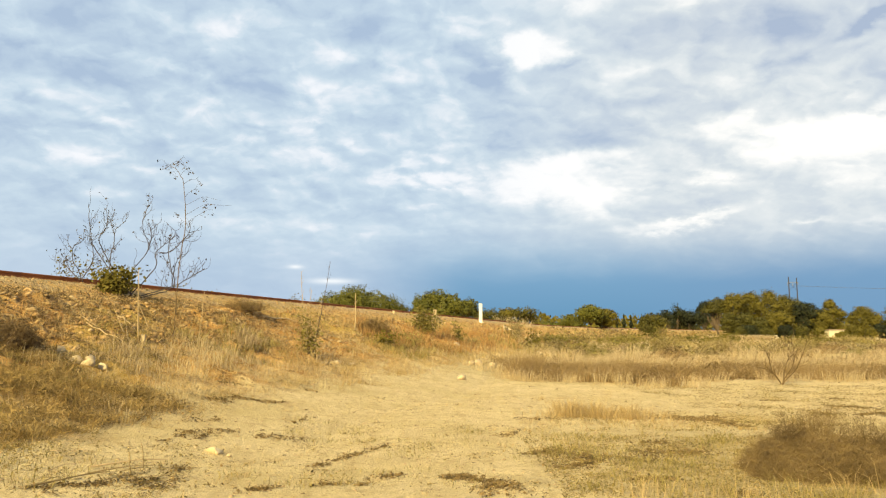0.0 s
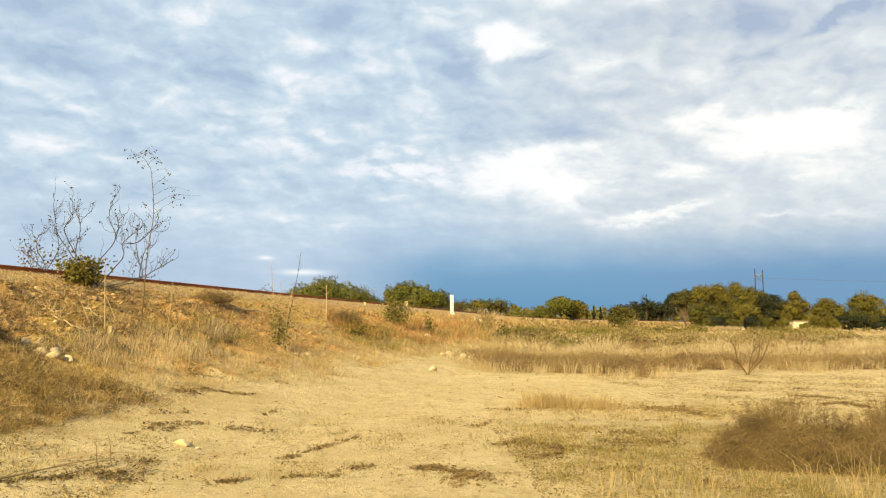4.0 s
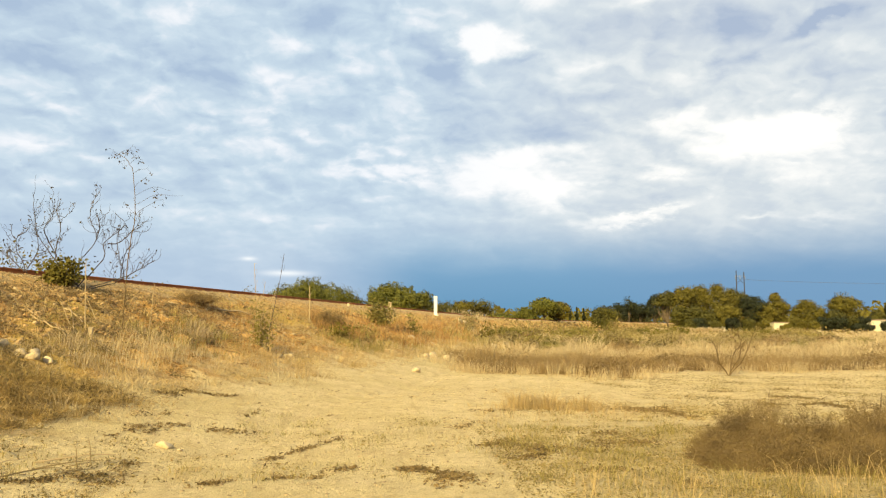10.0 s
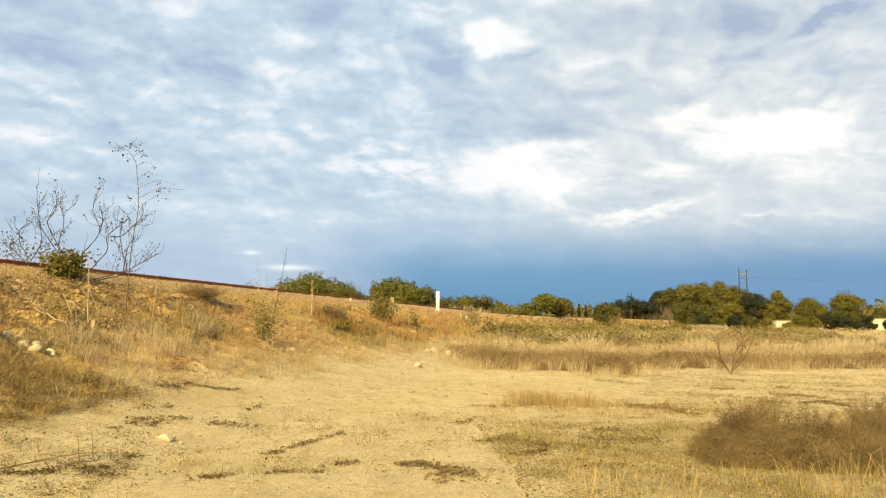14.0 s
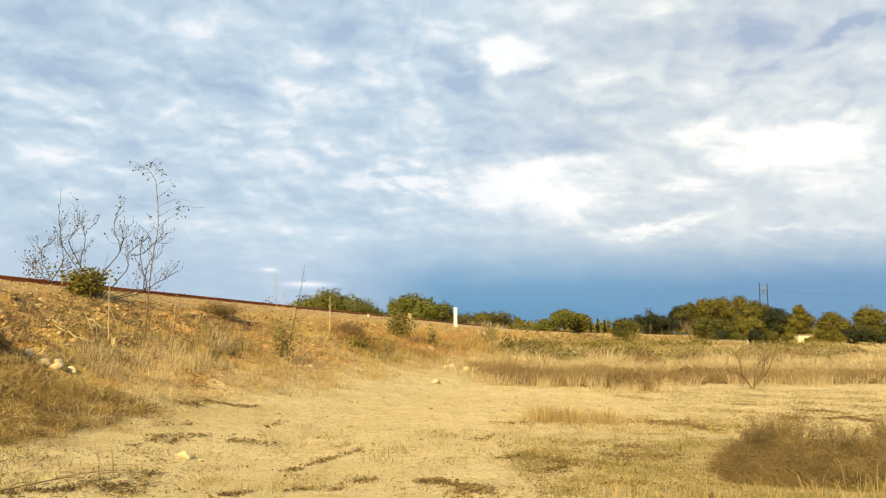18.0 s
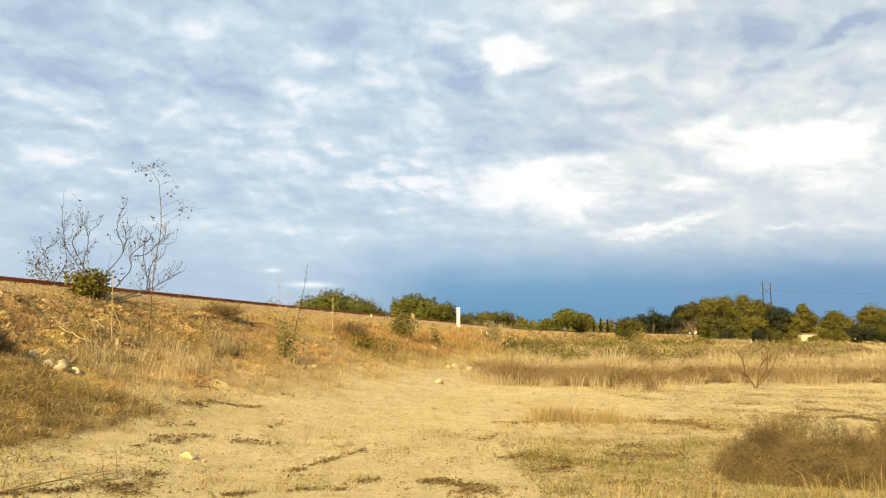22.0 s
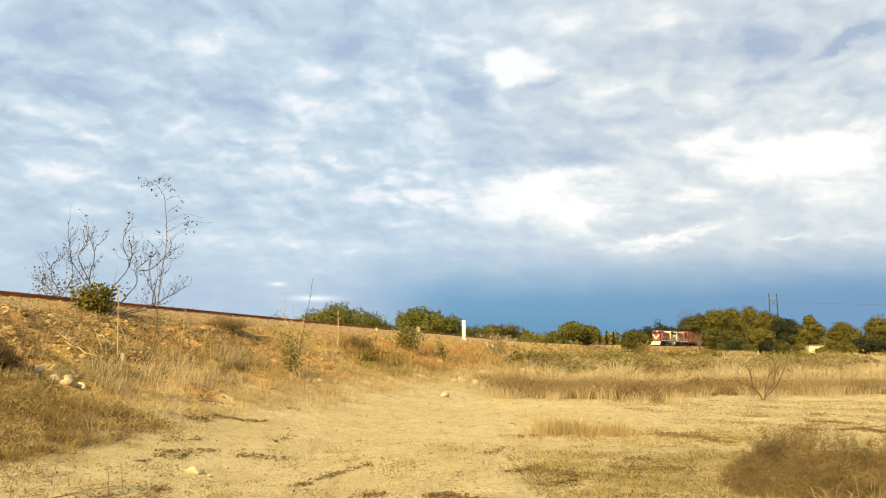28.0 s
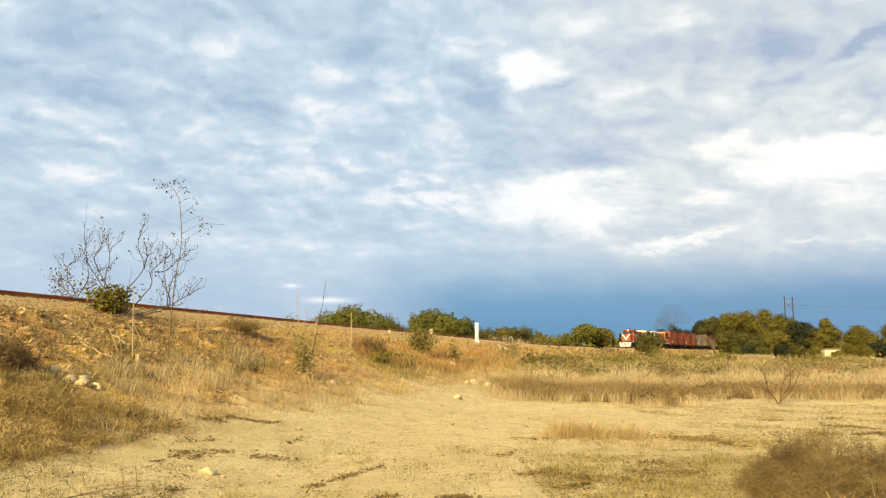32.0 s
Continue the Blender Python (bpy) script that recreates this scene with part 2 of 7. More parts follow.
# ---- materials ----
def shade(name, color, rough=0.85, metal=0.0, vary=0.25, grain=8.0, bump=0.2, second=None, island=0.0, piece=0.0, stain=1.0, spec=0.3, thin=0.0):
    """A surface with variation at two scales, fine relief, and a shift from piece to piece."""
    m = bpy.data.materials.new(name)
    m.use_nodes = True
    nt = m.node_tree
    bsdf = nt.nodes["Principled BSDF"]
    at = node(nt, "ShaderNodeTexCoord").outputs["Object"] if piece else node(nt, "ShaderNodeNewGeometry").outputs["Position"]
    coarse, fine = noise_of(nt, at, stain, 4, 0.6, 0.3), noise_of(nt, at, grain, 5, 0.65)
    second = second or tuple(c * 0.6 for c in color)
    out = blend(nt, span(nt, coarse, 0.35, 0.68), color, second)
    dark = calc(nt, "ADD", calc(nt, "MULTIPLY", fine, 2 * vary), 1.0 - vary)
    if island:
        isl = node(nt, "ShaderNodeNewGeometry").outputs["Random Per Island"]
        dark = calc(nt, "MULTIPLY", dark, calc(nt, "ADD", calc(nt, "MULTIPLY", isl, 2 * island), 1.0 - island))
        out = blend(nt, calc(nt, "MULTIPLY", isl, 0.7), out, second)
    if piece:
        rnd = node(nt, "ShaderNodeObjectInfo").outputs["Random"]
        dark = calc(nt, "MULTIPLY", dark, calc(nt, "ADD", calc(nt, "MULTIPLY", rnd, 2 * piece), 1.0 - piece))
    shaded = node(nt, "ShaderNodeCombineXYZ")
    for k in range(3):
        nt.links.new(dark, shaded.inputs[k])
    out = blend(nt, 1.0, out, shaded.outputs[0], "MULTIPLY")
    nt.links.new(out, bsdf.inputs["Base Color"])
    feed(nt, bsdf.inputs["Roughness"], calc(nt, "ADD", calc(nt, "MULTIPLY", fine, 0.2), rough - 0.1, clamp=True))
    bsdf.inputs["Metallic"].default_value = metal
    bsdf.inputs["Specular IOR Level"].default_value = spec
    if bump:
        b = node(nt, "ShaderNodeBump")
        b.inputs["Strength"].default_value, b.inputs["Distance"].default_value = bump, 0.03
        nt.links.new(fine, b.inputs["Height"])
        nt.links.new(b.outputs[0], bsdf.inputs["Normal"])
    if thin:
        glow = node(nt, "ShaderNodeBsdfTranslucent")
        nt.links.new(out, glow.inputs[0])
        mix = node(nt, "ShaderNodeMixShader")
        mix.inputs[0].default_value = thin
        nt.links.new(bsdf.outputs[0], mix.inputs[1])
        nt.links.new(glow.outputs[0], mix.inputs[2])
        nt.links.new(mix.outputs[0], nt.nodes["Material Output"].inputs[0])
    return m


def soil_material():
    """Pale trampled dirt on the flat, brown stony soil on the bank, gravel on its crest."""
    m = bpy.data.materials.new("soil")
    m.use_nodes = True
    nt = m.node_tree
    bsdf = nt.nodes["Principled BSDF"]
    at = node(nt, "ShaderNodeNewGeometry").outputs["Position"]
    xyz = node(nt, "ShaderNodeSeparateXYZ")
    nt.links.new(at, xyz.inputs[0])
    x, y, z = xyz.outputs
    wide, mid = noise_of(nt, at, 0.22, 4, 0.55, 0.5), noise_of(nt, at, 1.3, 5, 0.6, 0.4)
    fine, grit = noise_of(nt, at, 9.0, 6, 0.7, 0.2), noise_of(nt, at, 55.0, 4, 0.7)
    stretched = node(nt, "ShaderNodeMapping")
    nt.links.new(at, stretched.inputs[0])
    stretched.inputs["Rotation"].default_value = (0, 0, radians(-32))
    stretched.inputs["Scale"].default_value = (2.2, 0.35, 1.0)
    ruts = noise_of(nt, stretched.outputs[0], 1.6, 5, 0.6, 0.3)
    spots = noise_of(nt, at, 4.2, 5, 0.7, 0.6)
    dirt = blend(nt, span(nt, mid, 0.38, 0.66), (0.58, 0.455, 0.245), (0.50, 0.385, 0.20))
    dirt = blend(nt, span(nt, ruts, 0.5, 0.75, 0.0, 0.55), dirt, (0.36, 0.26, 0.125))
    dirt = blend(nt, span(nt, wide, 0.48, 0.66, 0.0, 0.5), dirt, (0.43, 0.33, 0.145))
    dirt = blend(nt, span(nt, spots, 0.53, 0.63, 0.0, 0.6), dirt, (0.38, 0.275, 0.13))
    dirt = blend(nt, span(nt, fine, 0.57, 0.67, 0.0, 0.65), dirt, (0.25, 0.17, 0.072))
    # the dirt turns darker and olive-brown towards the near right
    near_right = calc(nt, "MULTIPLY", span(nt, calc(nt, "ADD", x, calc(nt, "MULTIPLY", mid, 3.0)), 1.8, 5.2), span(nt, calc(nt, "ADD", y, calc(nt, "MULTIPLY", wide, 4.0)), 16.5, 12.5))
    dirt = blend(nt, calc(nt, "MULTIPLY", near_right, span(nt, spots, 0.36, 0.6, 0.45, 0.95)), dirt, (0.33, 0.245, 0.10))
    straw = blend(nt, span(nt, mid, 0.4, 0.62), (0.42, 0.33, 0.15), (0.33, 0.245, 0.11))
    dirt = blend(nt, span(nt, calc(nt, "ADD", y, calc(nt, "MULTIPLY", wide, 14.0)), 34.0, 44.0), dirt, straw)
    bank = blend(nt, span(nt, mid, 0.36, 0.62), (0.52, 0.31, 0.105), (0.34, 0.18, 0.055))
    # dark blotches in the bank's colour stand for shaded gaps between the stones
    bank = blend(nt, span(nt, spots, 0.51, 0.60, 0.0, 0.8), bank, (0.15, 0.08, 0.028))
    bank = blend(nt, span(nt, fine, 0.56, 0.68, 0.0, 0.6), bank, (0.50, 0.36, 0.19))
    bank = blend(nt, span(nt, wide, 0.5, 0.62, 0.0, 0.5), bank, (0.30, 0.25, 0.07))
    edge = calc(nt, "ADD", z, calc(nt, "MULTIPLY", calc(nt, "SUBTRACT", mid, 0.5), 1.3))
    out = blend(nt, span(nt, edge, 0.35, 1.0), dirt, bank)
    gravel = blend(nt, span(nt, fine, 0.4, 0.6), (0.47, 0.345, 0.18), (0.30, 0.21, 0.10))
    gravel = blend(nt, span(nt, spots, 0.50, 0.64, 0.0, 0.6), gravel, (0.22, 0.145, 0.065))
    out = blend(nt, span(nt, edge, 2.45, 2.85), out, gravel)
    gritty = node(nt, "ShaderNodeCombineXYZ")
    g = calc(nt, "ADD", calc(nt, "MULTIPLY", grit, 1.3), 0.42)
    for k in range(3):
        nt.links.new(g, gritty.inputs[k])
    nt.links.new(blend(nt, 1.0, out, gritty.outputs[0], "MULTIPLY"), bsdf.inputs["Base Color"])
    bsdf.inputs["Roughness"].default_value, bsdf.inputs["Specular IOR Level"].default_value = 0.95, 0.15
    b = node(nt, "ShaderNodeBump")
    b.inputs["Strength"].default_value, b.inputs["Distance"].default_value = 0.9, 0.085
    nt.links.new(calc(nt, "ADD", fine, calc(nt, "MULTIPLY", grit, 0.35)), b.inputs["Height"])
    nt.links.new(b.outputs[0], bsdf.inputs["Normal"])
    return m


SOIL = soil_material()
STRAW = shade("straw", (0.50, 0.375, 0.19), 0.8, vary=0.2, second=(0.38, 0.27, 0.12), island=0.3, bump=0, stain=0.3, thin=0.25)
PALE_STRAW = shade("pale_straw", (0.56, 0.455, 0.275), 0.8, vary=0.2, second=(0.42, 0.32, 0.19), island=0.25, bump=0, stain=0.3, thin=0.25)
DARK_BRUSH = shade("dark_brush", (0.225, 0.150, 0.072), 0.9, vary=0.3, second=(0.12, 0.08, 0.038), island=0.25, bump=0, stain=0.8, thin=0.15)
BROWN_GRASS = shade("brown_grass", (0.31, 0.215, 0.105), 0.85, vary=0.25, second=(0.20, 0.135, 0.06), island=0.35, bump=0, stain=0.3, thin=0.2)
BRUSH = shade("matted_brush", (0.44, 0.315, 0.12), 0.85, vary=0.25, second=(0.235, 0.155, 0.055), island=0.45, bump=0, stain=1.2, thin=0.2)
RED_GRASS = shade("red_grass", (0.43, 0.265, 0.10), 0.85, vary=0.25, second=(0.29, 0.16, 0.06), island=0.35, bump=0, stain=0.3, thin=0.2)
GREEN_GRASS = shade("green_grass", (0.25, 0.205, 0.06), 0.75, vary=0.25, second=(0.30, 0.235, 0.085), island=0.35, bump=0, stain=0.5, thin=0.3)
OLIVE = shade("olive_leaf", (0.150, 0.122, 0.013), 0.7, vary=0.2, second=(0.088, 0.074, 0.009), island=0.14, bump=0, stain=0.25, thin=0.08)
LEAF = shade("leaf", (0.094, 0.084, 0.010), 0.65, vary=0.2, second=(0.052, 0.048, 0.007), island=0.14, bump=0, stain=0.25, thin=0.08)
FRESH = shade("fresh_leaf", (0.132, 0.128, 0.014), 0.65, vary=0.2, second=(0.080, 0.080, 0.010), island=0.14, bump=0, stain=0.4, thin=0.12)
WEED = shade("creeping_weed", (0.27, 0.205, 0.07), 0.8, vary=0.3, second=(0.16, 0.115, 0.04), island=0.35, bump=0, stain=0.8, thin=0.1)
DARK_LEAF = shade("dark_leaf", (0.036, 0.042, 0.014), 0.65, vary=0.3, second=(0.018, 0.022, 0.009), island=0.45, bump=0, stain=0.25, thin=0.15)
GREY_LEAF = shade("grey_leaf", (0.32, 0.25, 0.10), 0.7, vary=0.3, second=(0.21, 0.16, 0.06), island=0.25, bump=0, stain=0.25, thin=0.2)
TWIG = shade("twig", (0.29, 0.21, 0.095), 0.85, vary=0.3, second=(0.175, 0.125, 0.055), island=0.35, bump=0, stain=2.0)
FEATHER = shade("feathery_twig", (0.27, 0.185, 0.08), 0.85, vary=0.3, second=(0.12, 0.08, 0.034), island=0.3, bump=0, stain=1.6)
STEM = shade("brown_stem", (0.15, 0.098, 0.045), 0.85, vary=0.3, second=(0.10, 0.065, 0.03), island=0.2, bump=0, stain=2.0)
BUSH_LEAF = shade("bush_leaf", (0.235, 0.19, 0.05), 0.7, vary=0.3, second=(0.15, 0.125, 0.032), island=0.2, bump=0, stain=0.6, thin=0.2)
GREY_TWIG = shade("grey_twig", (0.095, 0.078, 0.074), 0.85, vary=0.3, second=(0.06, 0.05, 0.05), island=0.2, bump=0, stain=2.0)
PALE_TWIG = shade("pale_twig", (0.46, 0.35, 0.20), 0.85, vary=0.25, second=(0.33, 0.24, 0.13), island=0.2, bump=0, stain=2.0)
BARK = shade("bark", (0.13, 0.095, 0.065), 0.9, vary=0.35, grain=14, bump=0.5, stain=1.5)
# dead leaves on the dirt, and the slivers that darken the bank's shaded gaps
LITTER_AND_SHADE = shade("litter", (0.115, 0.078, 0.032), 0.9, vary=0.3, second=(0.17, 0.115, 0.05), island=0.4, bump=0)
STONE = shade("stone", (0.50, 0.375, 0.205), 0.9, vary=0.3, grain=22, bump=0.5, second=(0.30, 0.21, 0.115), island=0.4, stain=3)
PALE_STONE = shade("pale_stone", (0.54, 0.43, 0.27), 0.9, vary=0.3, grain=18, bump=0.5, second=(0.38, 0.29, 0.18), stain=5)
BROWN_STONE = shade("brown_stone", (0.48, 0.345, 0.17), 0.9, vary=0.3, grain=22, bump=0.5, second=(0.24, 0.14, 0.055), island=0.55, stain=3)
RUST = shade("rust", (0.36, 0.125, 0.042), 0.85, metal=0.0, vary=0.3, grain=25, bump=0.25, second=(0.22, 0.075, 0.03), stain=0.8)
TIE = shade("old_tie", (0.12, 0.082, 0.055), 0.95, vary=0.35, grain=20, bump=0.5, second=(0.20, 0.15, 0.10), stain=2, piece=0.25)


# ---- mesh helpers ----
RNG = np.random.default_rng(7)


def mesh_of(name, verts, faces, material, smooth=False):
    """A mesh from an array of points and an array of faces, all with the same number of corners."""
    verts, faces = np.asarray(verts, np.float32).reshape(-1, 3), np.asarray(faces, np.int32)
    count, k = faces.shape
    me = bpy.data.meshes.new(name)
    me.vertices.add(len(verts))
    me.vertices.foreach_set("co", verts.ravel())
    me.loops.add(count * k)
    me.loops.foreach_set("vertex_index", faces.ravel())
    me.polygons.add(count)
    me.polygons.foreach_set("loop_start", np.arange(0, count * k, k, dtype=np.int32))
    me.update(calc_edges=True)
    me.validate()
    if smooth:
        me.polygons.foreach_set("use_smooth", np.ones(len(me.polygons), bool))
    me.materials.append(material)
    return me


def under(name, me, parent, label="", at=None):
    """A mesh as a part of a thing."""
    ob = new(name, me)
    ob.parent = parent
    if at is not None:
        ob.matrix_basis = at
    return tagged(ob, label)


def part(name, bm, material, parent, label="", smooth=False):
    """A bmesh as one part of a thing, or of a part."""
    me = bpy.data.meshes.new(name)
    bm.to_mesh(me)
    bm.free()
    if smooth:
        me.polygons.foreach_set("use_smooth", np.ones(len(me.polygons), bool))
    me.materials.append(material)
    return under(name, me, parent, label)


def thing(name, at, label, category, group="", kind=""):
    ob = new(name)
    ob.matrix_basis = at
    ob.empty_display_size = 0.2
    return tagged(ob, label, category, group, kind)


def box(bm, size, at, bevel=0.0, turn=None):
    """A bevelled block of that size centred at a place."""
    m = Matrix.Translation(at) @ (turn or Matrix()) @ Matrix.Diagonal((*size, 1))
    got = bmesh.ops.create_cube(bm, size=1.0, matrix=m)
    if bevel:
        edges = list({e for v in got["verts"] for e in v.link_edges})
        bmesh.ops.bevel(bm, geom=edges, offset=bevel, segments=2, affect="EDGES", profile=0.6)
    return bm


def rod(bm, a, b, r1, r2=None, sides=10):
    a, b = Vector(a), Vector(b)
    m = Matrix.Translation((a + b) / 2) @ (b - a).to_track_quat("Z", "Y").to_matrix().to_4x4()
    bmesh.ops.create_cone(bm, cap_ends=True, segments=sides, radius1=r1, radius2=r1 if r2 is None else r2, depth=(b - a).length, matrix=m)
    return bm


def tubes(lines, radii, sides=5):
    """Tapered tubes along polylines: arrays of points and radii. Returns points and quads."""
    verts, faces, n = [], [], 0
    turn = np.arange(sides) * 2 * np.pi / sides
    for line, rad in zip(lines, radii):
        line, rad = np.asarray(line, float), np.asarray(rad, float)
        along = np.gradient(line, axis=0)
        along /= np.linalg.norm(along, axis=1, keepdims=True) + 1e-9
        ref = np.array([0.31, 0.87, 0.38]) if abs(along[0] @ [0.31, 0.87, 0.38]) < 0.9 else np.array([1.0, 0, 0])
        u = np.cross(along, ref)
        u /= np.linalg.norm(u, axis=1, keepdims=True) + 1e-9
        v = np.cross(along, u)
        ring = line[:, None] + rad[:, None, None] * (np.cos(turn)[None, :, None] * u[:, None] + np.sin(turn)[None, :, None] * v[:, None])
        verts.append(ring.reshape(-1, 3))
        k = np.arange(len(line) - 1)[:, None] * sides
        j = np.arange(sides)[None]
        j2 = (j + 1) % sides
        faces.append((n + np.stack([k + j, k + j2, k + sides + j2, k + sides + j], -1)).reshape(-1, 4))
        n += len(line) * sides
    return np.concatenate(verts), np.concatenate(faces)


def blades(roots, height, width, lean=0.35, rng=RNG, droop=0.5, clump=None):
    """Grass blades of three triangles each at an array of roots. clump: the middles that blades of a tuft lean away from."""
    n = len(roots)
    h = np.broadcast_to(height, n) * rng.uniform(0.55, 1.15, n)
    a = rng.uniform(0, 2 * np.pi, n)
    way = np.stack([np.cos(a), np.sin(a)], -1) * rng.uniform(0.1, 1.0, (n, 1))
    if clump is not None:
        out = roots[:, :2] - clump[:, :2]
        way = way * 0.5 + out / (np.linalg.norm(out, axis=1, keepdims=True) + 1e-6) * 0.7
    way = way * lean * h[:, None]
    b = rng.uniform(0, np.pi, n)
    side = np.stack([np.cos(b), np.sin(b), 0 * b], -1) * (np.broadcast_to(width, n) * 0.5)[:, None]
    mid, tip = roots.copy(), roots.copy()
    mid[:, :2] += way * 0.4
    mid[:, 2] += h * 0.6
    tip[:, :2] += way * (1 + droop)
    tip[:, 2] += h * rng.uniform(0.8, 1.0, n)
    low = roots.copy()
    low[:, 2] -= 0.02
    verts = np.stack([low - side, low + side, mid - side * 0.8, mid + side * 0.8, tip], 1).reshape(-1, 3)
    k = np.arange(n)[:, None] * 5
    faces = np.stack([k + [0, 1, 3], k + [0, 3, 2], k + [2, 3, 4]], 1).reshape(-1, 3)
    return verts, faces


def leaves(centres, size, rng=RNG, flat=0.0, out=None):
    """Small pointed leaf clumps, each a bent pair of triangles, turned at random or roughly facing out."""
    n = len(centres)
    d = rng.normal(size=(n, 3))
    d[:, 2] *= 1.0 - flat
    if out is not None:
        face = out / (np.linalg.norm(out, axis=1, keepdims=True) + 1e-9) + rng.normal(0, 0.28, (n, 3))
        face /= np.linalg.norm(face, axis=1, keepdims=True) + 1e-9
        d = np.cross(face, d)
    d /= np.linalg.norm(d, axis=1, keepdims=True)
    e = np.cross(d, rng.normal(size=(n, 3)))
    if out is not None:
        e = np.cross(face, d)
    e /= np.linalg.norm(e, axis=1, keepdims=True) + 1e-9
    s = (np.broadcast_to(size, n) * rng.uniform(0.6, 1.3, n))[:, None]
    up = np.cross(d, e)
    verts = np.stack([centres - d * s * 0.55, centres + e * s * 0.36 + up * s * 0.1, centres + d * s * 0.55, centres - e * s * 0.36 + up * s * 0.1], 1).reshape(-1, 3)
    k = np.arange(n)[:, None] * 4
    return verts, np.stack([k + [0, 1, 2], k + [0, 2, 3]], 1).reshape(-1, 3)


def slivers(centres, length, width, rng=RNG, flat=0.0):
    """Thin bits of stalk and twig lying every way, a triangle each."""
    n = len(centres)
    d = rng.normal(size=(n, 3))
    d[:, 2] *= 1.0 - flat
    d /= np.linalg.norm(d, axis=1, keepdims=True)
    e = np.cross(d, rng.normal(size=(n, 3)))
    e /= np.linalg.norm(e, axis=1, keepdims=True) + 1e-9
    half = d * (np.broadcast_to(length, n) * rng.uniform(0.25, 0.65, n))[:, None]
    side = e * (np.broadcast_to(width, n) * 0.5)[:, None]
    verts = np.stack([centres - half - side, centres - half + side, centres + half], 1).reshape(-1, 3)
    k = np.arange(n)[:, None] * 3
    return verts, k + np.array([[0, 1, 2]])


def joined(*groups):
    verts, faces, n = [], [], 0
    for v, f in groups:
        verts.append(v)
        faces.append(f + n)
        n += len(v)
    return np.concatenate(verts), np.concatenate(faces)


# ---- the line of the railway: straight past the camera, then a bend to the right, then straight ----
HEAD_A, HEAD_B, S_BEND, BEND = math.atan(0.2478), radians(30.0), 108.2, 102.4
RADIUS = BEND / (HEAD_B - HEAD_A)
RAIL_TOP = 3.125


def track(s):
    """Place and heading of the line's middle, s metres on from abreast of the camera."""
    x, y = -16.0 + math.sin(HEAD_A) * min(s, S_BEND), math.cos(HEAD_A) * min(s, S_BEND)
    if s <= S_BEND:
        return x, y, HEAD_A
    q = min(s - S_BEND, BEND) / RADIUS
    x += RADIUS * (math.cos(HEAD_A) - math.cos(HEAD_A + q))
    y += RADIUS * (math.sin(HEAD_A + q) - math.sin(HEAD_A))
    rest = max(0.0, s - S_BEND - BEND)
    return x + math.sin(HEAD_B) * rest, y + math.cos(HEAD_B) * rest, HEAD_A + q


LINE_S = np.concatenate([np.arange(-70, 120, 1.0), np.arange(120, 900, 4.0)])
LINE = np.array([track(s) for s in LINE_S])


def bumps(x, y, scale, seed=0.0):
    """Cheap smooth relief from a few crossed waves."""
    total = 0.0
    for k in range(6):
        a = 1.3 + 2.399 * k + seed
        f = (0.7 + 0.33 * k) / scale
        total = total + np.sin((x * math.cos(a) + y * math.sin(a)) * f * 6.283 + 1.7 * k + seed * 3) / (1 + 0.35 * k)
    return total / 3.0


def offside(x, y):
    """Distance from the line's middle towards the camera's side, and how far on along it."""
    x, y = np.atleast_1d(np.asarray(x, float)), np.atleast_1d(np.asarray(y, float))
    e, along = np.empty(len(x)), np.empty(len(x))
    for i in range(0, len(x), 20000):
        dx, dy = x[i:i + 20000, None] - LINE[None, :, 0], y[i:i + 20000, None] - LINE[None, :, 1]
        k = np.argmin(dx * dx + dy * dy, 1)
        r = np.arange(len(k))
        h = LINE[k, 2]
        e[i:i + 20000] = dx[r, k] * np.cos(h) - dy[r, k] * np.sin(h)
        along[i:i + 20000] = LINE_S[k] + dx[r, k] * np.sin(h) + dy[r, k] * np.cos(h)
    return e, along


PROFILE_E = (-14.0, -9.0, -3.2, -2.5, -1.55, 1.55, 2.6, 3.3, 4.6, 6.6, 8.4, 10.4, 11.6)
PROFILE_Z = (-0.25, 0.0, 2.35, 2.45, 2.935, 2.935, 2.50, 2.33, 1.72, 0.92, 0.40, 0.06, -0.25)


def bank_height(e, s, x, y):
    z = np.interp(e, PROFILE_E, PROFILE_Z)
    rough = np.clip((np.abs(e) - 2.4) / 1.2, 0, 1) * np.clip((9.4 - np.abs(e)) / 2.4, 0, 1)
    return z + rough * (0.15 * bumps(x, y, 3.1, 0.5) + 0.10 * bumps(x, y, 1.3, 2.0) + 0.075 * bumps(x, y, 0.55, 4.0))


def flat_height(x, y):
    near = np.clip(1.6 - np.hypot(x, y - 12) / 60, 0, 1)
    return near * (0.05 * bumps(x, y, 9.0) + 0.022 * bumps(x, y, 2.3, 1.0) + 0.010 * bumps(x, y, 0.7, 3.0))


def height(x, y):
    """The ground's height at arrays of places, bank included."""
    x, y = np.atleast_1d(np.asarray(x, float)), np.atleast_1d(np.asarray(y, float))
    e, s = offside(x, y)
    return np.maximum(flat_height(x, y), bank_height(e, s, x, y))


def on(x, y, dz=0.0):
    return pose(x, y, float(height(x, y)[0]) + dz)


